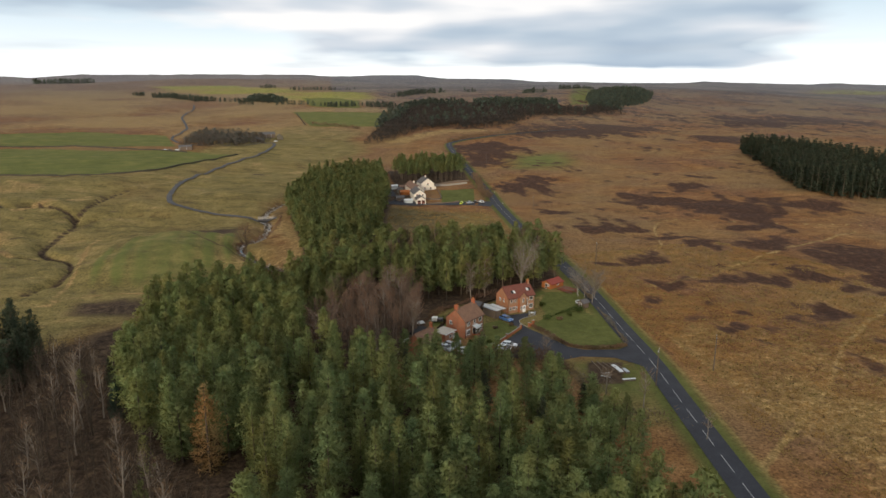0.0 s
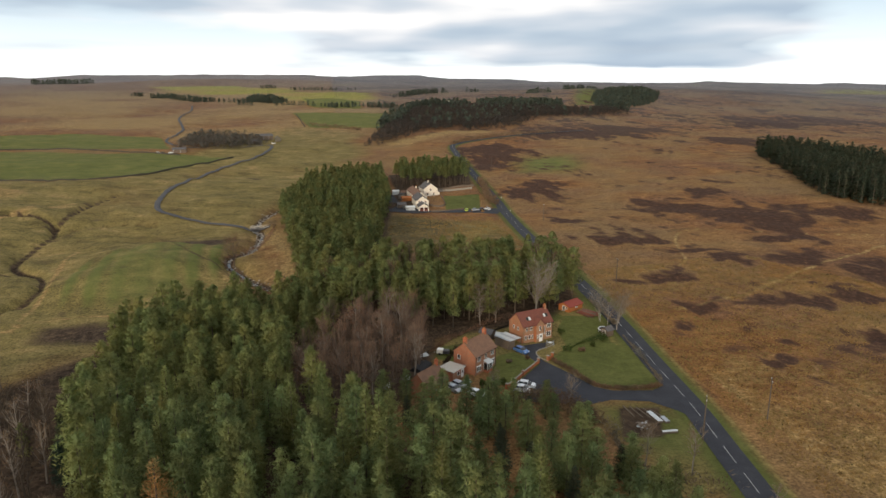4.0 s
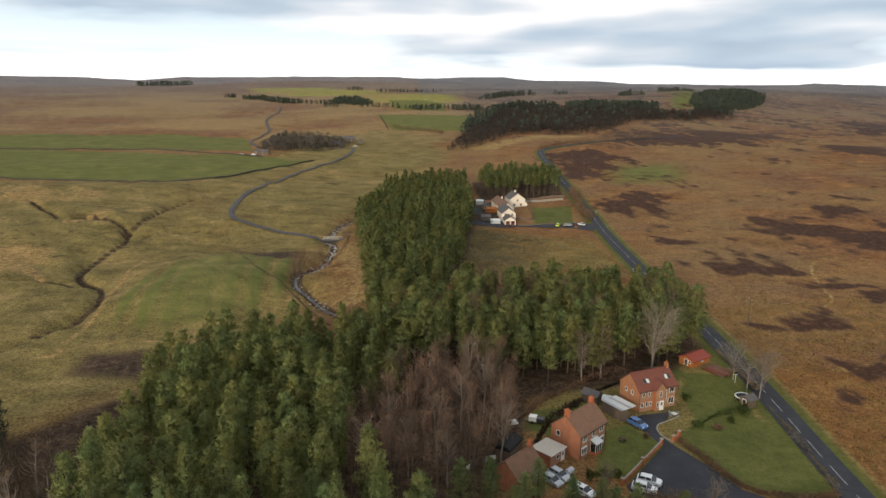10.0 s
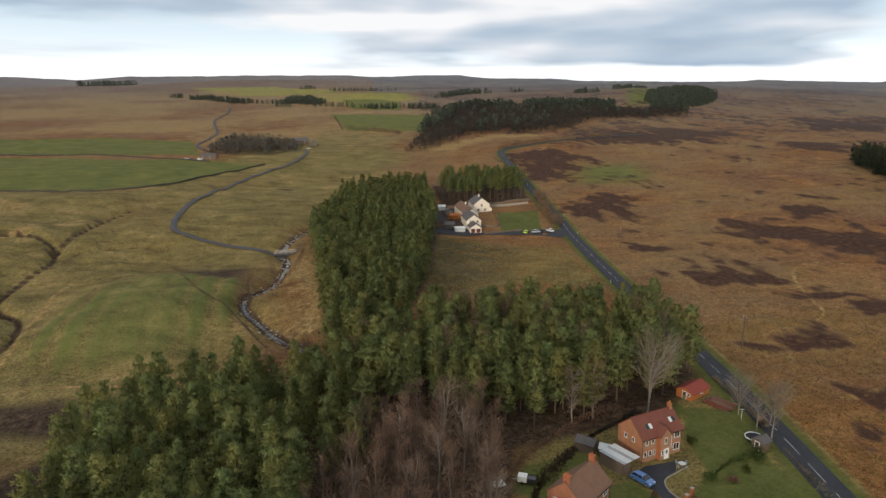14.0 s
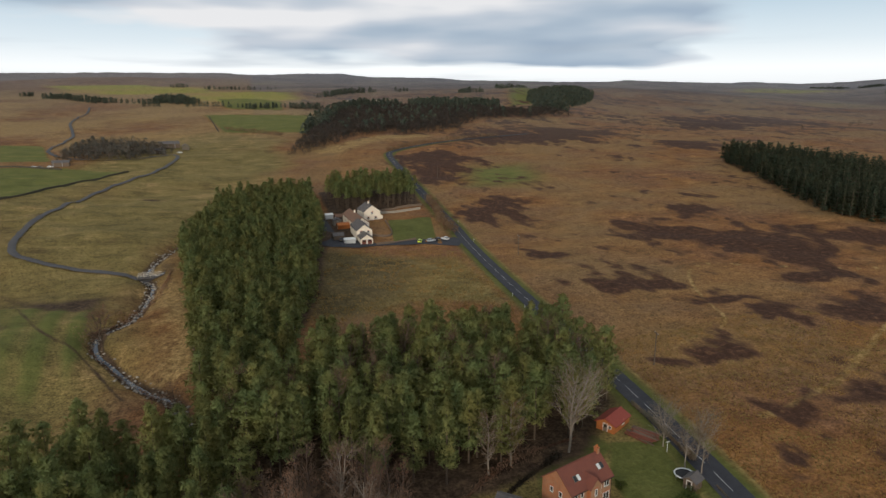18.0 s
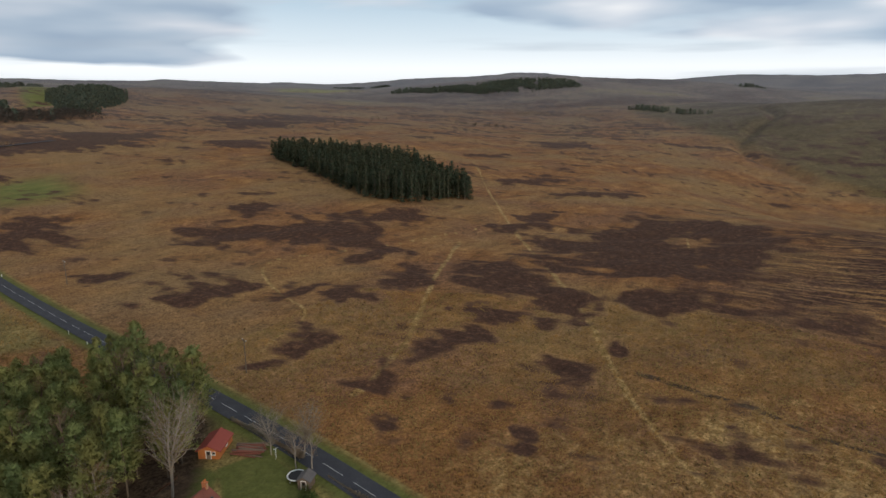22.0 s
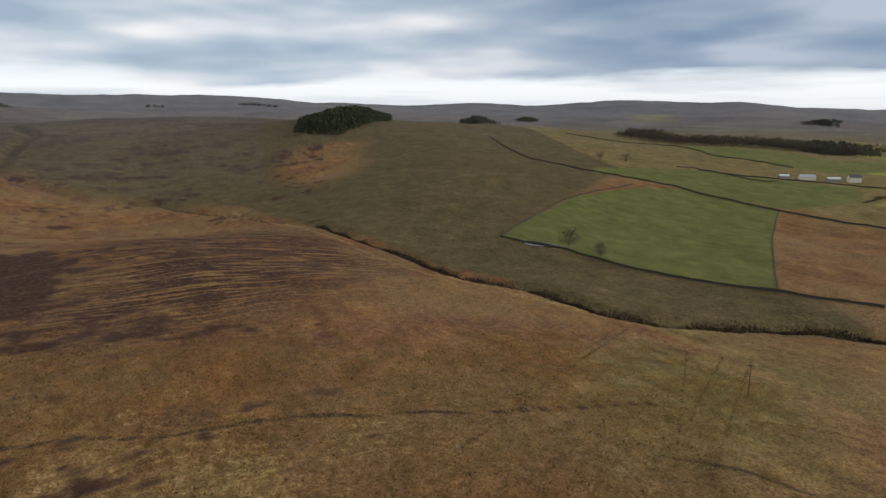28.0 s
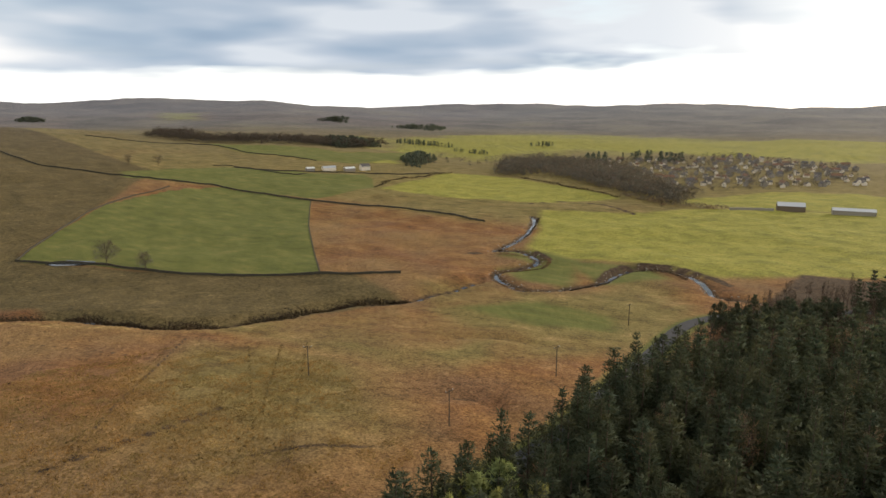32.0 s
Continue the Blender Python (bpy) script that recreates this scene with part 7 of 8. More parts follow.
flat_area("house_drive", [(42.6, 117.6), (44.5, 118.6), (43.4, 122), (43.9, 125.6), (47.2, 128.2), (48.5, 131.5), (42.3, 130.2), (38.6, 127.5), (40.3, 124.2)], M_TARMAC, 0.045, "dark tarmac drive beside the house", "drive")
wall_run("kerb", [(45.2, 119.0), (43.6, 122.2), (44.1, 125.6), (47.4, 127.9), (49.6, 129.4)], 0.13, 0.28, M_STONE, "pale stone kerb edging the drive", 0.01, category="kerb", step=0.7)
pole = pole_model()
POLES = [(81.5, 84.0, 60), (89, 183, 80), (96, 300, 85), (110, 505, 80), (67, -66, 70), (58, -112, 70), (58, -197, 60), (118, -77, 40), (64, 78, 60)]
pole.matrix_basis = pose(POLES[0][0], POLES[0][1], ground_at(*POLES[0][:2]), 0, 0, POLES[0][2])
for x, y, a in POLES[1:]:
    copy_thing(pole, pose(x, y, ground_at(x, y), 0, 0, a))

# ---- the white house and its yard ----
def white_house():
    z = ground_at(44, 395)
    h = thing("white_house", 41.5, 392.0, 10, "cream rendered house of joined gabled wings with dark roofs", "house", z=z)
    gable_house(h, 9.5, 12.0, 5.0, 8.4, M_RENDER, M_SLATE, gutters=False, axis="y")
    for u, zz, w in ((2.6, 0.9, 1.3), (6.8, 0.9, 1.3), (4.7, 3.6, 1.2)):
        add_window(h, pose(u, 0, zz), w, 1.2, 2)
    for u in (3.0, 8.0):
        add_window(h, pose(9.5, u, 1.0, 0, 0, 90), 1.2, 1.2, 2)
    add_chimney(h, 4.75, 6.0, 9.6, 7.6, M_RENDER)
    part("lean_to", Shape().prism([(9.52, 0), (11.0, 0), (11.0, 2.2), (9.52, 3.2)], 0.5, 4.0).mesh("lean_to", M_RENDER), h)
    w = thing("white_wing", 33.2, 362.0, 6, "long cream wing with red-brown tiled roof", "house", z=ground_at(36, 372))
    gable_house(w, 7.5, 29.0, 4.2, 6.8, M_RENDER, M_TILE, gutters=False, axis="y")
    add_chimney(w, 3.75, 16.0, 8.0, 6.0, M_RENDER)
    for u in (4.0, 10.0, 16.0, 22.0):
        add_window(w, pose(7.5, u, 1.0, 0, 0, 90), 1.2, 1.2, 2)
        add_window(w, pose(0, u, 1.0, 0, 0, -90), 1.2, 1.2, 2)
    for u in (2.0, 5.5):
        add_window(w, pose(u, 0, 3.0), 0.9, 0.9, 1)
    f = thing("white_front_house", 32.3, 345.0, 4, "cream rendered gabled house front with round windows", "house", z=ground_at(35, 345))
    gable_house(f, 7.4, 16.5, 4.4, 7.2, M_RENDER, M_SLATE, gutters=False, axis="y")
    for u in (1.9, 5.5):
        add_window(f, pose(u, 0, 3.3), 1.0, 0.9, 1)
    g = thing("garage", 33.2, 336.6, 4, "cream double garage with red-brown doors", "garage", z=ground_at(35, 338))
    gable_house(g, 5.6, 8.0, 2.5, 4.4, M_RENDER, M_SLATE, gutters=False, axis="y")
    for u in (1.5, 4.1):
        add_door(g, pose(u, 0, 0), 2.1, 2.1, M_TILE_RED, "red-brown garage door")
    for x, y, a, L, D, e, r, wall, roof, lab in ((21.5, 346, 6, 5, 4, 2.2, 3.2, M_WOOD, M_SLATE, "dark shed in the yard"), (26.0, 338.5, 4, 5.0, 3.2, 2.0, 2.5, M_GLAZE, M_GLAZE, "white greenhouse in the yard"), (22.0, 405, 5, 4.2, 3.5, 2.4, 3.0, M_WHITE, M_WHITE, "white box shed at the wood's edge"), (26.0, 372, 8, 9, 4.0, 2.2, 3.0, M_PINE_WOOD, M_PINE_WOOD, "orange timber store in the yard"), (27, 398, 8, 6, 4.5, 2.4, 3.4, M_WOOD, M_TILE, "low brown outbuilding in the yard"), (29, 386, 95, 5, 4, 2.3, 3.2, M_STONE, M_SLATE, "grey stone outbuilding in the yard")):
        gable_shed("yard_shed", x, y, a, L, D, e, r, wall, roof, lab, planks=False)
    flat_area("yard_tarmac", [(15, 339.7), (19.2, 333), (31, 331), (40, 333), (54, 334), (62, 333), (76, 323), (80, 331), (79, 340), (62, 341), (40, 338), (31, 344), (24, 352), (22.4, 401), (17, 412), (13, 380)], M_TARMAC, 0.2, "tarmac drive and yard by the white house", "drive")
    wall_run("garden_wall_far", [(53, 407), (77, 411)], 1.4, 0.4, M_STONE, "pale stone wall behind the lawn", 0.05)
    wall_run("garden_wall_far", [(54, 417), (80, 421)], 1.3, 0.3, M_WOOD, "timber fence at the edge of the pines", 0.05, category="fence")
    wall_run("garden_fence", [(40, 334.5), (60, 342)], 1.1, 0.15, M_WOOD, "timber fence before the garden", 0.1, category="fence", step=1.2)
    wall_run("garden_fence", [(38, 350), (50, 352), (52, 385)], 1.1, 0.15, M_WOOD, "timber fence round the vegetable beds", 0.1, category="fence", step=1.2)


def simple_house(L, D, eave, ridge, wall, roof, label, category="house", chim=True):
    """A small far house: walls, two slopes, chimney, windows."""
    h = tagged(new("village_house"), label, category, "houses of the village")
    gable_house(h, L, D, eave, ridge, wall, roof, gutters=False)
    if chim:
        add_chimney(h, L - 0.6, D / 2, ridge + 1.0, ridge - 0.8, wall, 0.8, 0.6, 0)
    for u in (L * 0.25, L * 0.75):
        for z in (0.9, 3.3):
            if z + 1.2 < eave + 0.2:
                add_window(h, pose(u, 0, z), 1.4, 1.2, 1)
    return h


def village():
    rng = np.random.RandomState(17)
    kinds = [simple_house(10, 7, 4.8, 7.8, M_STONE, M_SLATE, "grey stone village house with slate roof"), simple_house(9, 7, 4.8, 7.6, M_RENDER, M_SLATE, "pale rendered village house with slate roof"), simple_house(16, 7, 4.8, 7.6, M_STONE, M_TILE, "terrace of stone houses with brown roofs"), simple_house(8, 6.5, 2.7, 5.2, M_RENDER, M_TILE, "low pale bungalow with brown roof")]
    x, y, _ = scatter([(330, -960), (290, -1030), (113, -1180), (-60, -1000), (-60, -780), (67, -715), (110, -650), (209, -715)], 22, 18, 0.8)
    first = set()
    for px, py in zip(x, y):
        k = rng.choice(4, p=(0.3, 0.38, 0.12, 0.2))
        m = pose(px, py, ground_at(px, py), 0, 0, rng.choice((20, 110, 200, 290)) + rng.uniform(-12, 12)) @ Matrix.Scale(rng.uniform(0.7, 0.95), 4)
        if k not in first:
            first.add(k)
            kinds[k].matrix_basis = m
        else:
            copy_thing(kinds[k], m)


def barn(x, y, turn, L, D, eave, ridge, wall, roof, label):
    b = thing("barn", x, y, turn, label, "barn")
    gable_house(b, L, D, eave, ridge, wall, roof, gutters=False, x0=-L / 2, y0=-D / 2)
    for k in range(int(L // 6)):
        part("bay_post", Shape().box(-L / 2 + 1 + k * 6, -L / 2 + 1.3 + k * 6, -D / 2 - 0.12, -D / 2 - 0.003, 0, eave).mesh("bay_post", M_METAL), b)
    part("door", Shape().box(-2, 2, -D / 2 - 0.1, -D / 2 - 0.003, 0, eave * 0.8).mesh("door", M_WOOD), b)


def farms():
    for row in ((12, -566, 8, 21, 11, 5.0, 7.6, M_WOOD, M_METAL, "grey timber barn with pale metal roof in the meadow"), (-33, -558, 4, 30, 10, 3.2, 4.8, M_STONE, M_METAL, "long low livestock shed with metal roof"),
                (520, -578, 60, 16, 8, 3.8, 5.6, M_RENDER, M_METAL, "white farm shed with pale roof"), (507, -602, 60, 13, 9, 3.8, 5.4, M_STONE, M_GLAZE, "farm shed with pale sheet roof"), (499, -624, 60, 12, 8, 5.2, 8.2, M_RENDER, M_SLATE, "white farmhouse with slate roof"), (531, -556, 60, 10, 6, 3.0, 4.4, M_STONE, M_GLAZE, "low farm building with pale roof"),
                (-110, 690, 20, 12, 8, 3.5, 5.6, M_STONE, M_SLATE, "stone farm building under trees"), (-104, 722, 20, 18, 10, 4.0, 6.2, M_WOOD, M_SLATE, "dark farm barn beside the track"), (-88, 712, 100, 9, 6, 3.6, 5.6, M_WALL, M_SLATE, "grey stone farmhouse beside the track"), (-166, 607, 10, 12, 7, 3.0, 4.5, M_WOOD, M_SLATE, "dark open shed at the field corner"),
                (262, 1130, 30, 40, 16, 6, 9, M_RENDER, M_METAL, "large white shed among the valley trees"), (330, 1160, 30, 30, 14, 6, 9, M_RENDER, M_SLATE, "white building among the valley trees"), (180, 1240, 60, 18, 10, 5, 8, M_RENDER, M_SLATE, "pale house above the valley wood"), (130, 1260, 40, 14, 9, 5, 8, M_STONE, M_SLATE, "stone house above the valley wood")):
        barn(*row)
    wall_run("pen_wall", [(58, -549), (40, -556), (24, -556)], 2.0, 1.0, M_STONE, "stone pen wall beside the barn")
    flat_area("pond", [(372, -146), (362, -146), (352, -152), (344, -160), (352, -163), (366, -156)], M_WATER, 0.25, "small pale pond in the field corner", "pond")


FIELD_WALLS = [
    ([(904, -374), (731, -339), (637, -360), (536, -396), (399, -403), (284, -416), (218, -397)], 1.4), ([(390, -140), (345, -159), (299, -166), (247, -189), (184, -225)], 1.3), ([(390, -140), (428, -181), (498, -268), (535, -358)], 0.9), ([(399, -403), (317, -306), (223, -206)], 0.3),
    ([(-900, 640), (-416, 612), (-291, 630), (-161, 590)], 1.2), ([(-700, 450), (-312, 455), (-183, 460), (-139, 526), (-112, 576)], 1.2), ([(-96, 1042), (-69, 855)], 1.3), ([(612, -511), (553, -527), (469, -601), (421, -656)], 1.3),
    ([(970, -550), (933, -580), (817, -664), (704, -630), (594, -642)], 1.2), ([(640, -503), (624, -518), (526, -514), (516, -532)], 1.1),
]


def hedge(name, pts, wide, high, count, size, mat, label, category="hedge", seed=1, gapless=True):
    """A hedge or row of scrub: twig blades heaped along a line, unevenly."""
    line = spline(pts, 2.0)
    rng = np.random.RandomState(seed)
    i = rng.randint(0, len(line) - 1, count)
    line = np.concatenate([line, line[-1:]])
    lump = np.clip(np.interp(i, np.arange(0, len(line) + 9, 4), rng.uniform(-0.25, 1.15, len(range(0, len(line) + 9, 4)))), 0.12, 1) if not gapless else 0.8 + 0.2 * np.sin(i * 0.7)
    p = line[i] + (line[i + 1] - line[i]) * rng.uniform(0, 1, (count, 1)) + rng.normal(0, wide / 3, (count, 2)) * lump[:, None]
    z = ground_height(p[:, 0], p[:, 1]) + rng.uniform(0, 1, count) ** 0.7 * high * lump
    at = np.stack([p[:, 0], p[:, 1], z], -1)
    out = np.stack([rng.normal(0, 0.5, count), rng.normal(0, 0.5, count), np.full(count, 0.8)], -1)
    ob = new(name, mesh_of(name, *loose(blades(rng, at, out, size, 0.16)), mat))
    return tagged(ob, label, category, kind="stuff")


white_house(), village(), farms()
for pts, h in FIELD_WALLS:
    far = max(math.hypot(*p) for p in pts) > 500
    wall_run("field_wall", pts, h, 0.6 + 0.25 * far, M_WALL_BACKLIT, "dry stone wall between the fields", 0.15, step=5.0)
hedge("lawn_hedge", [(46.5, 119.5), (49.0, 112), (52, 104.5), (56, 102), (63, 101), (66.8, 102.2)], 1.5, 0.9, 2600, 0.5, M_TWIG, "clipped brown hedge edging the front lawn", seed=2)
hedge("road_hedge", [(67.2, 103), (68.8, 110), (70, 122), (71.2, 134)], 1.7, 1.5, 1700, 0.4, M_SCRUB_GREY, "grey leafless hedge between lawn and road", seed=3, gapless=False)
hedge("road_hedge", [(72, 142), (72.5, 150), (72.8, 166)], 2.8, 4.4, 5200, 0.55, M_SCRUB_GREY, "grey leafless scrub beside the road", seed=4, gapless=False)
hedge("yard_scrub", [(34, 98), (38, 96), (42, 92), (46, 87)], 4.0, 4.0, 4200, 0.45, M_TWIG, "brown leafless scrub beside the tarmac yard", "scrub", seed=5)
hedge("stream_scrub", [(475, -30), (405, -47), (350, -66), (275, -74), (247, -88), (215, -98), (196, -114), (187, -142), (180, -172), (158, -192)], 5.4, 3.0, 14000, 1.0, M_TWIG_DARK, "dark scrub along the stream bank", "scrub", seed=6, gapless=False)
hedge("river_scrub", [(160, -296), (131, -297), (126, -279), (145, -258), (130, -236), (112, -228)], 3.0, 1.4, 1500, 1.0, M_TWIG, "brown scrub on the river bank", "scrub", seed=7, gapless=False)
hedge("river_scrub", [(188, -436), (172, -372), (168, -330), (166, -306)], 3.0, 1.1, 1500, 0.9, M_TWIG_DARK, "dark scrub on the river bank", "scrub", seed=21, gapless=False)
hedge("river_scrub", [(96, -240), (88, -262), (83, -290), (66, -299), (50, -287)], 2.6, 1.2, 1800, 0.8, M_TWIG_DARK, "dark scrub under the river bend", "scrub", seed=22, gapless=False)
hedge("stream_brush", [(-30, 200), (-47, 224), (-58, 244), (-52, 262), (-46, 290), (-46, 320)], 6.0, 2.6, 3000, 0.55, M_TWIG_RED, "russet scrub along the stony stream", "scrub", seed=8, gapless=False)
hedge("wood_edge", [(16, 112), (22, 126), (34, 140), (48, 150)], 6.0, 2.0, 2000, 0.7, M_TWIG_DARK, "brown undergrowth at the wood's edge", "scrub", seed=9, gapless=False)
hedge("bend_hedge", [(96, 650), (130, 690), (180, 715), (230, 725)], 6.0, 4.0, 1500, 1.6, M_TWIG, "leafless hedge along the road bend", seed=10)
hedge("white_house_trees", [(80, 345), (80, 372), (84, 400), (86, 430)], 5.0, 6.0, 4200, 0.9, M_TWIG, "leafless brown trees between garden and road", "scrub", seed=11)
hedge("far_hedge", [(60, -545), (110, -560), (160, -590)], 6.0, 5.0, 900, 2.0, M_TWIG_GREY, "leafless trees by the meadow", seed=12)
hedge("far_hedge", [(-62, 867), (-32, 844), (4, 800)], 6.0, 5.0, 1100, 1.4, M_TWIG, "leafless brown hedge below the green field", seed=23)
hedge("drive_scrub", [(42, 92), (48, 86), (47, 76), (52, 66), (60, 62)], 6.5, 1.5, 800, 0.7, M_TWIG_GREY, "brown brambles and saplings by the vegetable beds", "scrub", seed=13, gapless=False)


hedge("field_hedge", [(403, -510), (415, -569), (410, -694)], 5.0, 3.0, 1300, 1.6, M_TWIG_DARK, "dark leafless hedge between green fields", seed=14, gapless=False)
hedge("field_hedge", [(160, -576), (251, -657), (310, -690)], 4.0, 2.5, 900, 1.6, M_TWIG_DARK, "dark leafless hedge at the village edge", seed=15, gapless=False)
hedge("lawn_shrubs", [(54, 127), (58, 130), (65, 133), (69, 136)], 1.5, 1.3, 1500, 0.35, M_BUSH, "dark green shrubs across the front lawn", "shrubs", seed=16, gapless=False)
hedge("garden_scrub", [(16, 128), (24, 138), (33, 146), (44, 152), (54, 155)], 3.0, 2.0, 2400, 0.5, M_TWIG_RED, "russet undergrowth below the pines", "scrub", seed=17, gapless=False)


hedge("clearing_scrub", [(12, 330), (9, 300), (4, 262), (0, 236)], 5.0, 3.0, 3000, 0.6, M_TWIG_DARK, "dark undergrowth along the conifer strip", "scrub", seed=19, gapless=False)


hedge("yard_scrub", [(22, 101), (27, 99), (33, 97)], 3.0, 3.2, 2400, 0.45, M_TWIG, "brown leafless saplings before the parked cars", "scrub", seed=20, gapless=False)
for k, line in enumerate(([(93, -32), (159, -94)], [(89, -38), (145, -107)], [(109, -50), (150, -100)], [(138, 20), (132, -2), (129, -16), (142, -36), (176, -74)], [(127, -34), (122, -44), (100, -71), (78, -92)], [(146, 110), (146, 94), (144, 62), (141, 38), (131, -17)], [(109, 12), (128, -13), (182, -80)])):
    hedge("drain_rushes", line, 1.0, 0.16, 800, 0.3, M_RUSH, "line of dark rushes along a moor drain", "rushes", seed=40 + k)


for k, (line, wide) in enumerate(((GULLY, 2.0), (GULLY_B, 2.2), (GULLY_C, 1.6), (GULLY_D, 1.6))):
    hedge("gully_rushes", line[::3], wide * 1.8, 0.35, 1300, 0.5, M_RUSH, "dark rushes and peat along a narrow gully", "rushes", seed=60 + k, gapless=False)


def bare_tree(kind, x, y, h, mat, bark, label, seed, limbs=60, twigs=500, spread=0.28, low=0.22, size=0.05, stems=1):
    wood, twig = bare_shape(seed, limbs, twigs, spread, low, size, stems, kind != "larch_tree")
    if kind == "field_tree":
        twig = dome_shape(seed, 70, 34, 0.07, 2.2 * spread, 0.16, 0.035)
    e = tagged(new(kind), label, "tree")
    e.matrix_basis = Matrix.LocRotScale((x, y, ground_at(x, y)), None, (h, h, h))
    part("trunk", mesh_of("trunk", *wood, bark), e)
    part("crown", mesh_of("crown", *loose(twig), mat), e)


BARE_TREES = [
    ("birch_tree", 50.5, 150.5, 17, M_TWIG, M_BARK_PALE, "tall pale-stemmed birch behind the house", 201, 64, 640, 0.26, 0.28, 0.036, 2),
    ("birch_tree", 38.0, 149, 13, M_TWIG, M_BARK_PALE, "ivy-grey leafless birch at the wood's edge", 202, 60, 600, 0.16, 0.15, 0.05, 1), ("birch_tree", 33, 147, 12, M_TWIG, M_BARK_PALE, "slender leafless birch at the wood's edge", 203, 50, 400, 0.16, 0.2, 0.05, 1),
    ("birch_tree", 69.3, 140.6, 8, M_TWIG, M_BARK_PALE, "white-stemmed birch beside the trampoline", 204, 40, 400, 0.25, 0.3, 0.05, 1), ("birch_tree", 71.0, 138.0, 8.5, M_TWIG, M_BARK_PALE, "white-stemmed birch at the road edge", 205, 40, 400, 0.25, 0.3, 0.05, 1),
    ("alder_tree", -52, 236, 13, M_TWIG_RED, M_BARK, "russet leafless alder on the stream bank", 206, 60, 700, 0.25, 0.2, 0.06, 2), ("alder_tree", -26, 190, 9, M_TWIG_RED, M_BARK, "slim russet alder on the stream bank", 207, 40, 300, 0.2, 0.2, 0.06, 1),
    ("field_tree", 336, -160, 14, M_TWIG_VILLAGE, M_BARK, "broad leafless field tree beside the wall", 208, 70, 900, 0.32, 0.2, 0.06, 1), ("field_tree", 307, -163, 11, M_TWIG_VILLAGE, M_BARK, "leafless field tree beside the wall", 209, 60, 700, 0.26, 0.25, 0.06, 1),
    ("birch_tree", 56.0, 67.0, 9, M_TWIG, M_BARK_PALE, "thin pale birch beside the road", 210, 30, 200, 0.18, 0.35, 0.05, 1), ("birch_tree", 48.5, 69.5, 8.5, M_TWIG, M_BARK_PALE, "thin pale birch by the vegetable beds", 211, 30, 200, 0.18, 0.35, 0.05, 1),
    ("field_tree", 670, -449, 13, M_TWIG_GREY, M_BARK, "leafless tree on the hill pasture", 220, 60, 700, 0.3, 0.15, 0.1, 1), ("field_tree", 690, -425, 12, M_TWIG_GREY, M_BARK, "leafless tree on the hill pasture", 221, 60, 700, 0.3, 0.15, 0.1, 1), ("field_tree", 111, -531, 9, M_TWIG, M_BARK, "leafless tree at the meadow edge", 222, 60, 700, 0.36, 0.1, 0.1, 1), ("birch_tree", 69.5, 148, 9, M_SCRUB_GREY, M_BARK_PALE, "grey leafless birch beside the road", 224, 60, 700, 0.3, 0.2, 0.05, 2), ("birch_tree", 73.5, 143, 9, M_SCRUB_GREY, M_BARK_PALE, "grey leafless birch on the verge", 225, 60, 700, 0.3, 0.2, 0.05, 2), ("birch_tree", 63, 54, 6, M_TWIG, M_BARK_PALE, "thin pale birch on the verge", 213, 30, 200, 0.18, 0.35, 0.05, 1), ("birch_tree", 27, 100, 7, M_TWIG, M_BARK_PALE, "slim leafless birch beside the parked cars", 214, 36, 300, 0.22, 0.3, 0.05, 1), ("larch_tree", -16, 112, 13, M_TWIG_RED, M_BARK, "russet leafless larch at the wood's edge", 215, 70, 700, 0.2, 0.1, 0.05, 1),
    ("birch_tree", 43, 95, 7, M_TWIG, M_BARK_PALE, "slim pale birch beside the yard", 217, 36, 300, 0.22, 0.3, 0.05, 1),
]
for k, (x, y) in enumerate(((-6, 108), (-1, 116), (4, 124), (9, 131), (12, 122), (-10, 118), (-3, 130), (6, 140), (1, 104), (11, 112), (-13, 106))):
    BARE_TREES.append(("birch_tree", x, y, 11 + k % 4, M_TWIG_RED, M_BARK_PALE, "slender pale-stemmed birch in the leafless wood", 240 + k, 36, 260, 0.17, 0.3, 0.05, 1 + k % 2))
for row in BARE_TREES:
    bare_tree(*row)


def bush(x, y, r, h, mat, label, seed, count=260):
    rng = np.random.RandomState(seed)
    d = rng.normal(0, 1, (count, 3))
    d /= np.linalg.norm(d, axis=1, keepdims=True)
    k = rng.uniform(0.5, 1.0, (count, 1))
    at = np.abs(d * (1, 1, 0)) * 0 + d * k * (r, r, h / 2) * (0.8 + 0.3 * np.sin(5 * d[:, :1] + seed)) + (0, 0, h / 2)
    e = thing("garden_bush", x, y, 0, label, "bush")
    part("leaves", mesh_of("leaves", *loose(blades(rng, at, d, 0.34, 0.35)), mat), e)
    part("stem", Shape().rod((0, 0, -0.1), (0, 0, h * 0.5), 0.06, 5).mesh("stem", M_BARK), e)


for k, (x, y, r, h, mat) in enumerate(((64.1, 130.8, 1.5, 1.6, M_BUSH), (52.3, 125.2, 1.7, 1.7, M_BUSH), (28.5, 107.0, 1.4, 1.8, M_BUSH), (31.0, 107.3, 1.3, 1.8, M_BUSH), (26.0, 106.2, 1.4, 2.2, M_BUSH), (54.3, 137.5, 1.2, 1.5, M_BUSH), (35.3, 119.5, 0.8, 0.8, M_TWIG_GREY), (56.0, 124.5, 1.1, 1.0, M_TWIG), (60.0, 127.5, 1.0, 1.2, M_BUSH), (40.4, 121.0, 0.8, 1.0, M_TWIG))):
    bush(x, y, r, h, mat, "rounded evergreen garden bush on the lawn" if mat is M_BUSH else "low brown garden shrub on the lawn", 300 + k)


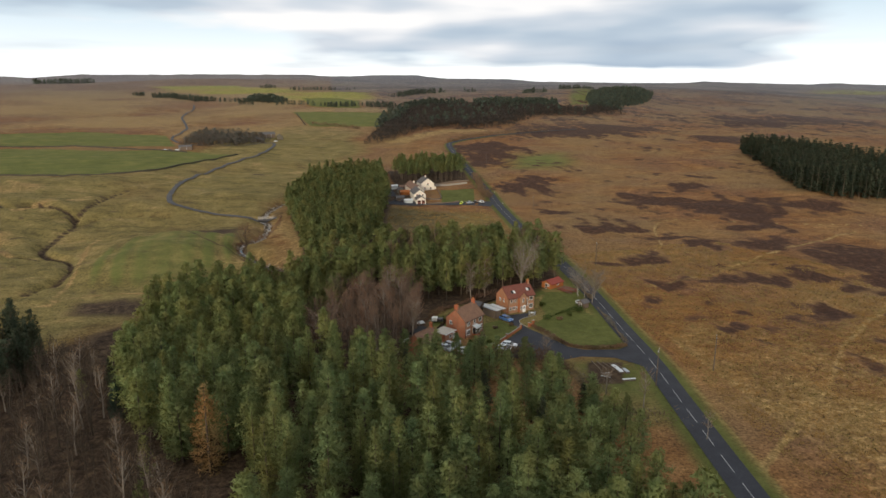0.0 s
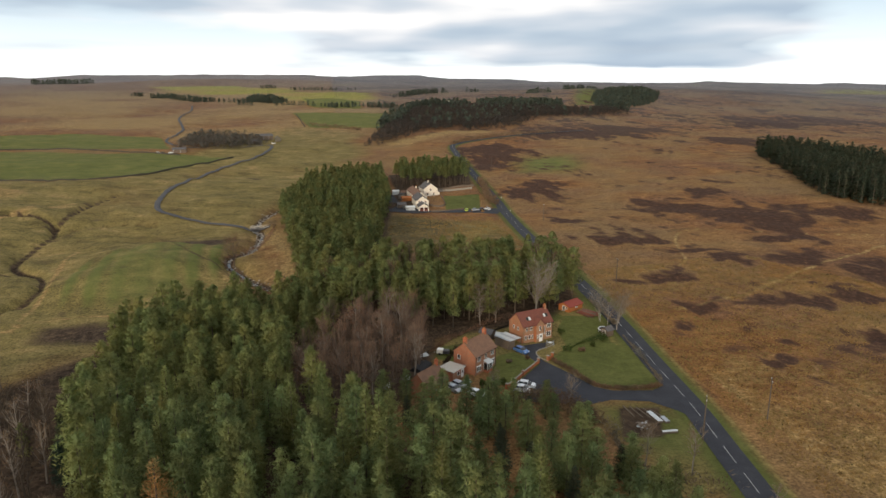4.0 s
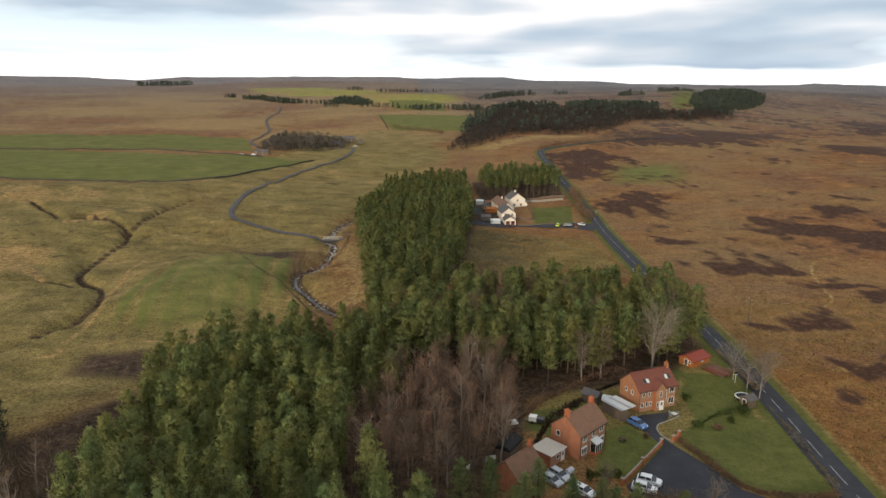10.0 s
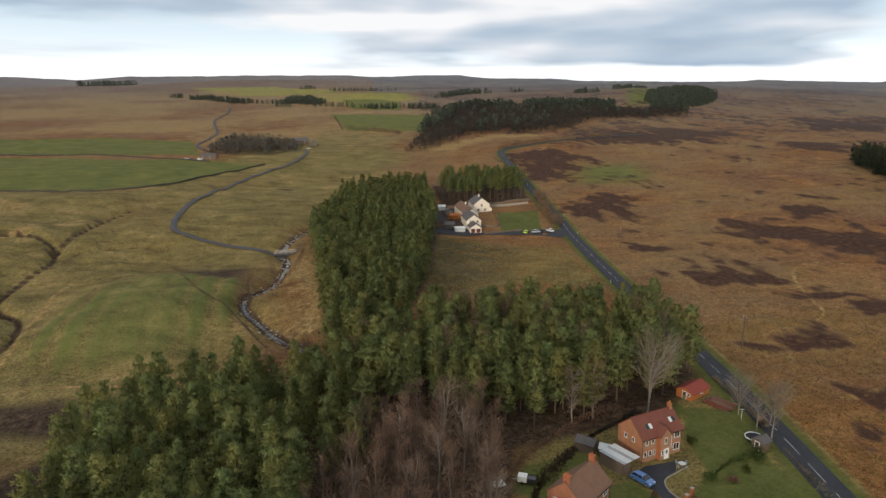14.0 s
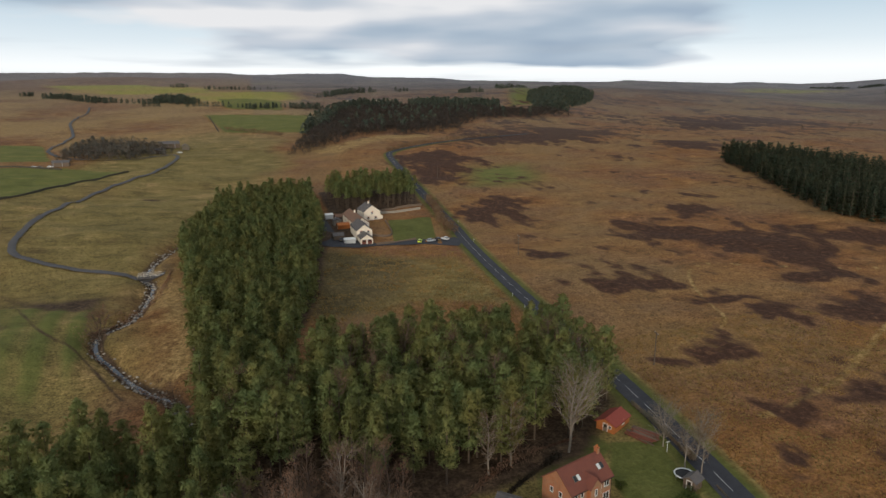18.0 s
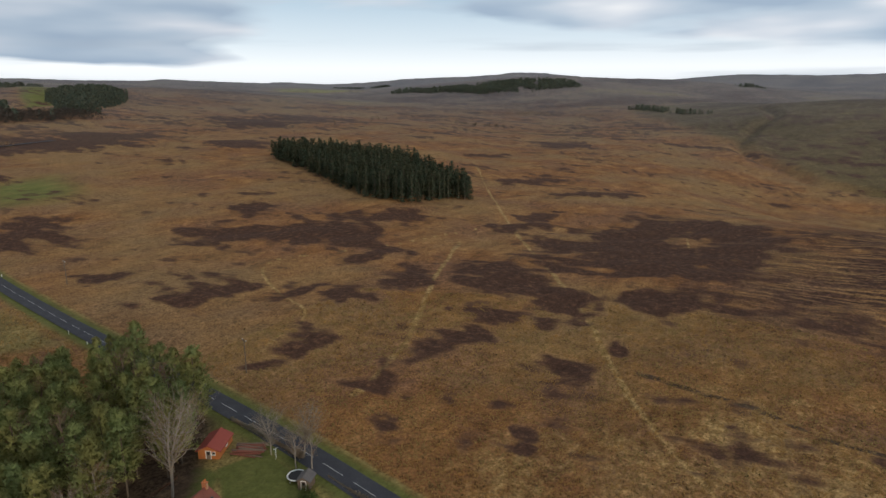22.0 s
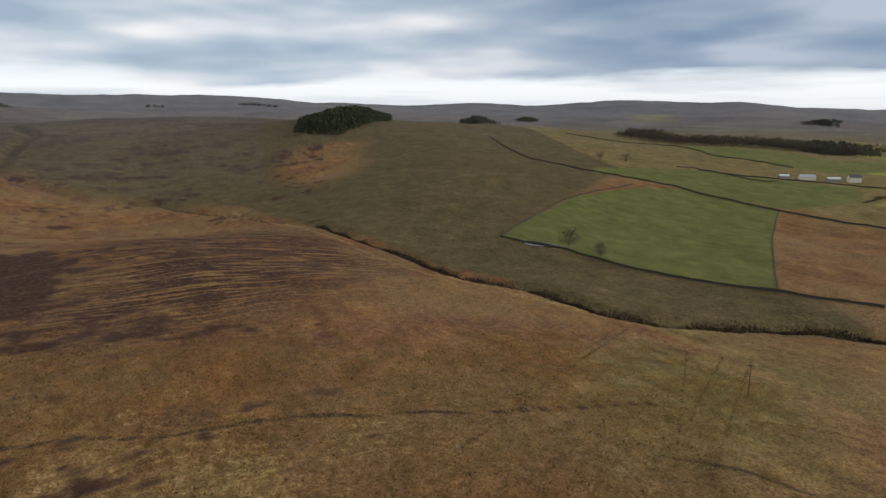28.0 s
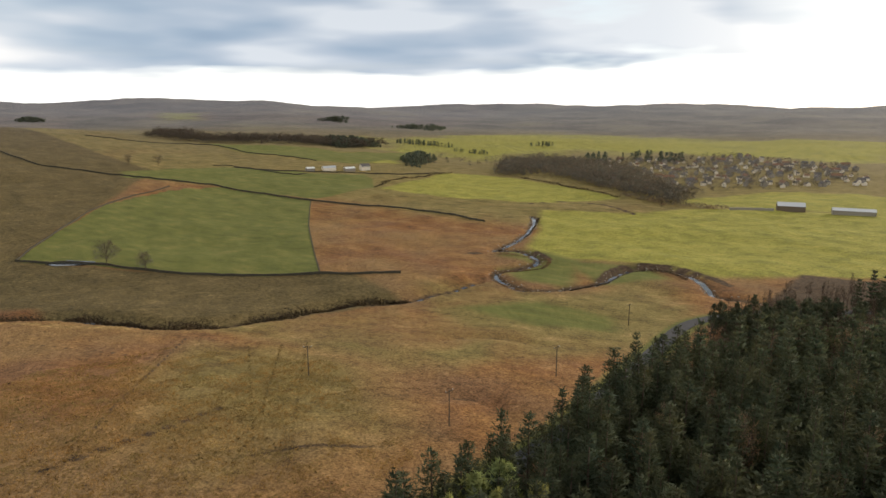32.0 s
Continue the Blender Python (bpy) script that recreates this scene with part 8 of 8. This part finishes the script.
def centre_line():
    """Dashes of the road's centre line, each a thin painted strip on the road."""
    p = ROAD_LINE
    s = np.concatenate([[0], np.cumsum(np.linalg.norm(np.diff(p, axis=0), axis=1))])
    at = lambda d: np.array([np.interp(d, s, p[:, 0]), np.interp(d, s, p[:, 1])])
    d0 = float(np.interp(-20, p[:, 1], s))
    d, n = d0, 0
    while n < 110 and d < s[-1] - 10:
        q = np.array([at(d + u) for u in np.linspace(0, 6, 4)])
        t = q[-1] - q[0]
        t /= np.linalg.norm(t)
        side = np.array([t[1], -t[0]]) * 0.06
        v, f = [], []
        for k, c in enumerate(q):
            r = math.hypot(c[0] - CX, c[1] - CY)
            z = ground_at(*c) + 0.09 + 0.0006 * r + 0.02
            v += [(*(c - side), z), (*(c + side), z)]
            if k:
                f.append((2 * k - 2, 2 * k - 1, 2 * k + 1, 2 * k))
        part("centre_dash", Shape().add(v, f).mesh("centre_dash", M_PAINT), road)
        d, n = d + 9.0, n + 1


def tufts(name, poly, count, high, mat, label, seed, size=0.5):
    """Tussocks of coarse grass: a few blades each."""
    rng = np.random.RandomState(seed)
    p = np.array(poly, float)
    x, y = rng.uniform(p[:, 0].min(), p[:, 0].max(), count), rng.uniform(p[:, 1].min(), p[:, 1].max(), count)
    ok = inside(x, y, poly) & (line_distance(x, y, ROAD_LINE[::4], 9.0) > 5.5)
    ok &= heather_cover(x, y, 0.12) < rng.uniform(0.25, 0.42, count)
    x, y = x[ok], y[ok]
    z = ground_height(x, y)
    at = np.repeat(np.stack([x, y, z + 0.1], -1), 3, 0) + rng.normal(0, 0.16, (3 * len(x), 3)) * (1, 1, 0.2)
    out = np.repeat([[0, 0, 1.0]], len(at), 0)
    tagged(new(name, mesh_of(name, *loose(blades(rng, at, out, high, 0.2)), mat)), label, "grass", kind="stuff")


def stream_stones(name, line, count, reach, low, high, mat, label, seed):
    """Worn boulders strewn along a stream bed, each a lumpy six-cornered stone."""
    rng = np.random.RandomState(seed)
    i = rng.randint(0, len(line), count)
    p = line[i] + rng.normal(0, reach, (count, 2))
    z = ground_height(p[:, 0], p[:, 1])
    shape = np.array([(1, 0, 0), (0, 1, 0), (-1, 0, 0), (0, -1, 0), (0, 0, 1), (0, 0, -1)], float)
    faces = np.array([(0, 1, 4), (1, 2, 4), (2, 3, 4), (3, 0, 4), (1, 0, 5), (2, 1, 5), (3, 2, 5), (0, 3, 5)])
    v, f = [], []
    for k in range(count):
        r, a = rng.uniform(low, high), rng.uniform(0, 6.283)
        q = shape * rng.uniform(0.7, 1.2, (6, 1)) * (r, r * 0.75, r * 0.55)
        q = np.stack([q[:, 0] * math.cos(a) - q[:, 1] * math.sin(a), q[:, 0] * math.sin(a) + q[:, 1] * math.cos(a), q[:, 2]], -1)
        v.append(q + (p[k, 0], p[k, 1], z[k] + 0.2 * r)), f.append(faces + 6 * k)
    tagged(new(name, mesh_of(name, np.concatenate(v), np.concatenate(f), mat)), label, "stones", kind="stuff")


stream_stones("stream_stones", STREAM_W, 900, 1.1, 0.25, 0.8, M_STONE, "pale worn boulders in the stony brook", 71)
stream_stones("river_stones", RIVER, 700, 2.2, 0.3, 0.8, M_STONE, "grey shingle and stones along the river", 72)


def marker_post(x, y):
    p = thing("marker_post", x, y, 0, "short white marker post on the grass verge", "post")
    part("shaft", Shape().box(-0.07, 0.07, -0.05, 0.05, -0.1, 1.0).mesh("shaft", M_WHITE), p)
    part("cap", Shape().box(-0.075, 0.075, -0.055, 0.055, 1.002, 1.12).mesh("cap", M_BLACK), p)


centre_line()
for x, y in ((74.0, 235.0), (74.6, 248.0), (85.2, 330.0), (89.0, 372.0)):
    marker_post(x, y)
tufts("moor_tussocks", [(74, 40), (78, 120), (84, 200), (150, 210), (200, 130), (200, 30), (180, -80), (120, -90), (66, -50)], 150000, 0.33, M_TUFT, "straw-coloured tussock grass on the moor", 31)
tufts("moor_rushes", [(74, 40), (84, 220), (200, 220), (230, 60), (170, -60), (66, -40)], 3500, 0.5, M_RUSH, "dark rush tussocks scattered over the moor", 32)
tufts("rough_grass", [(8, 262), (20, 330), (62, 322), (78, 310), (77, 252), (72, 205), (20, 212), (4, 236)], 9000, 0.55, M_TUFT, "orange rough grass in the clearing", 33)
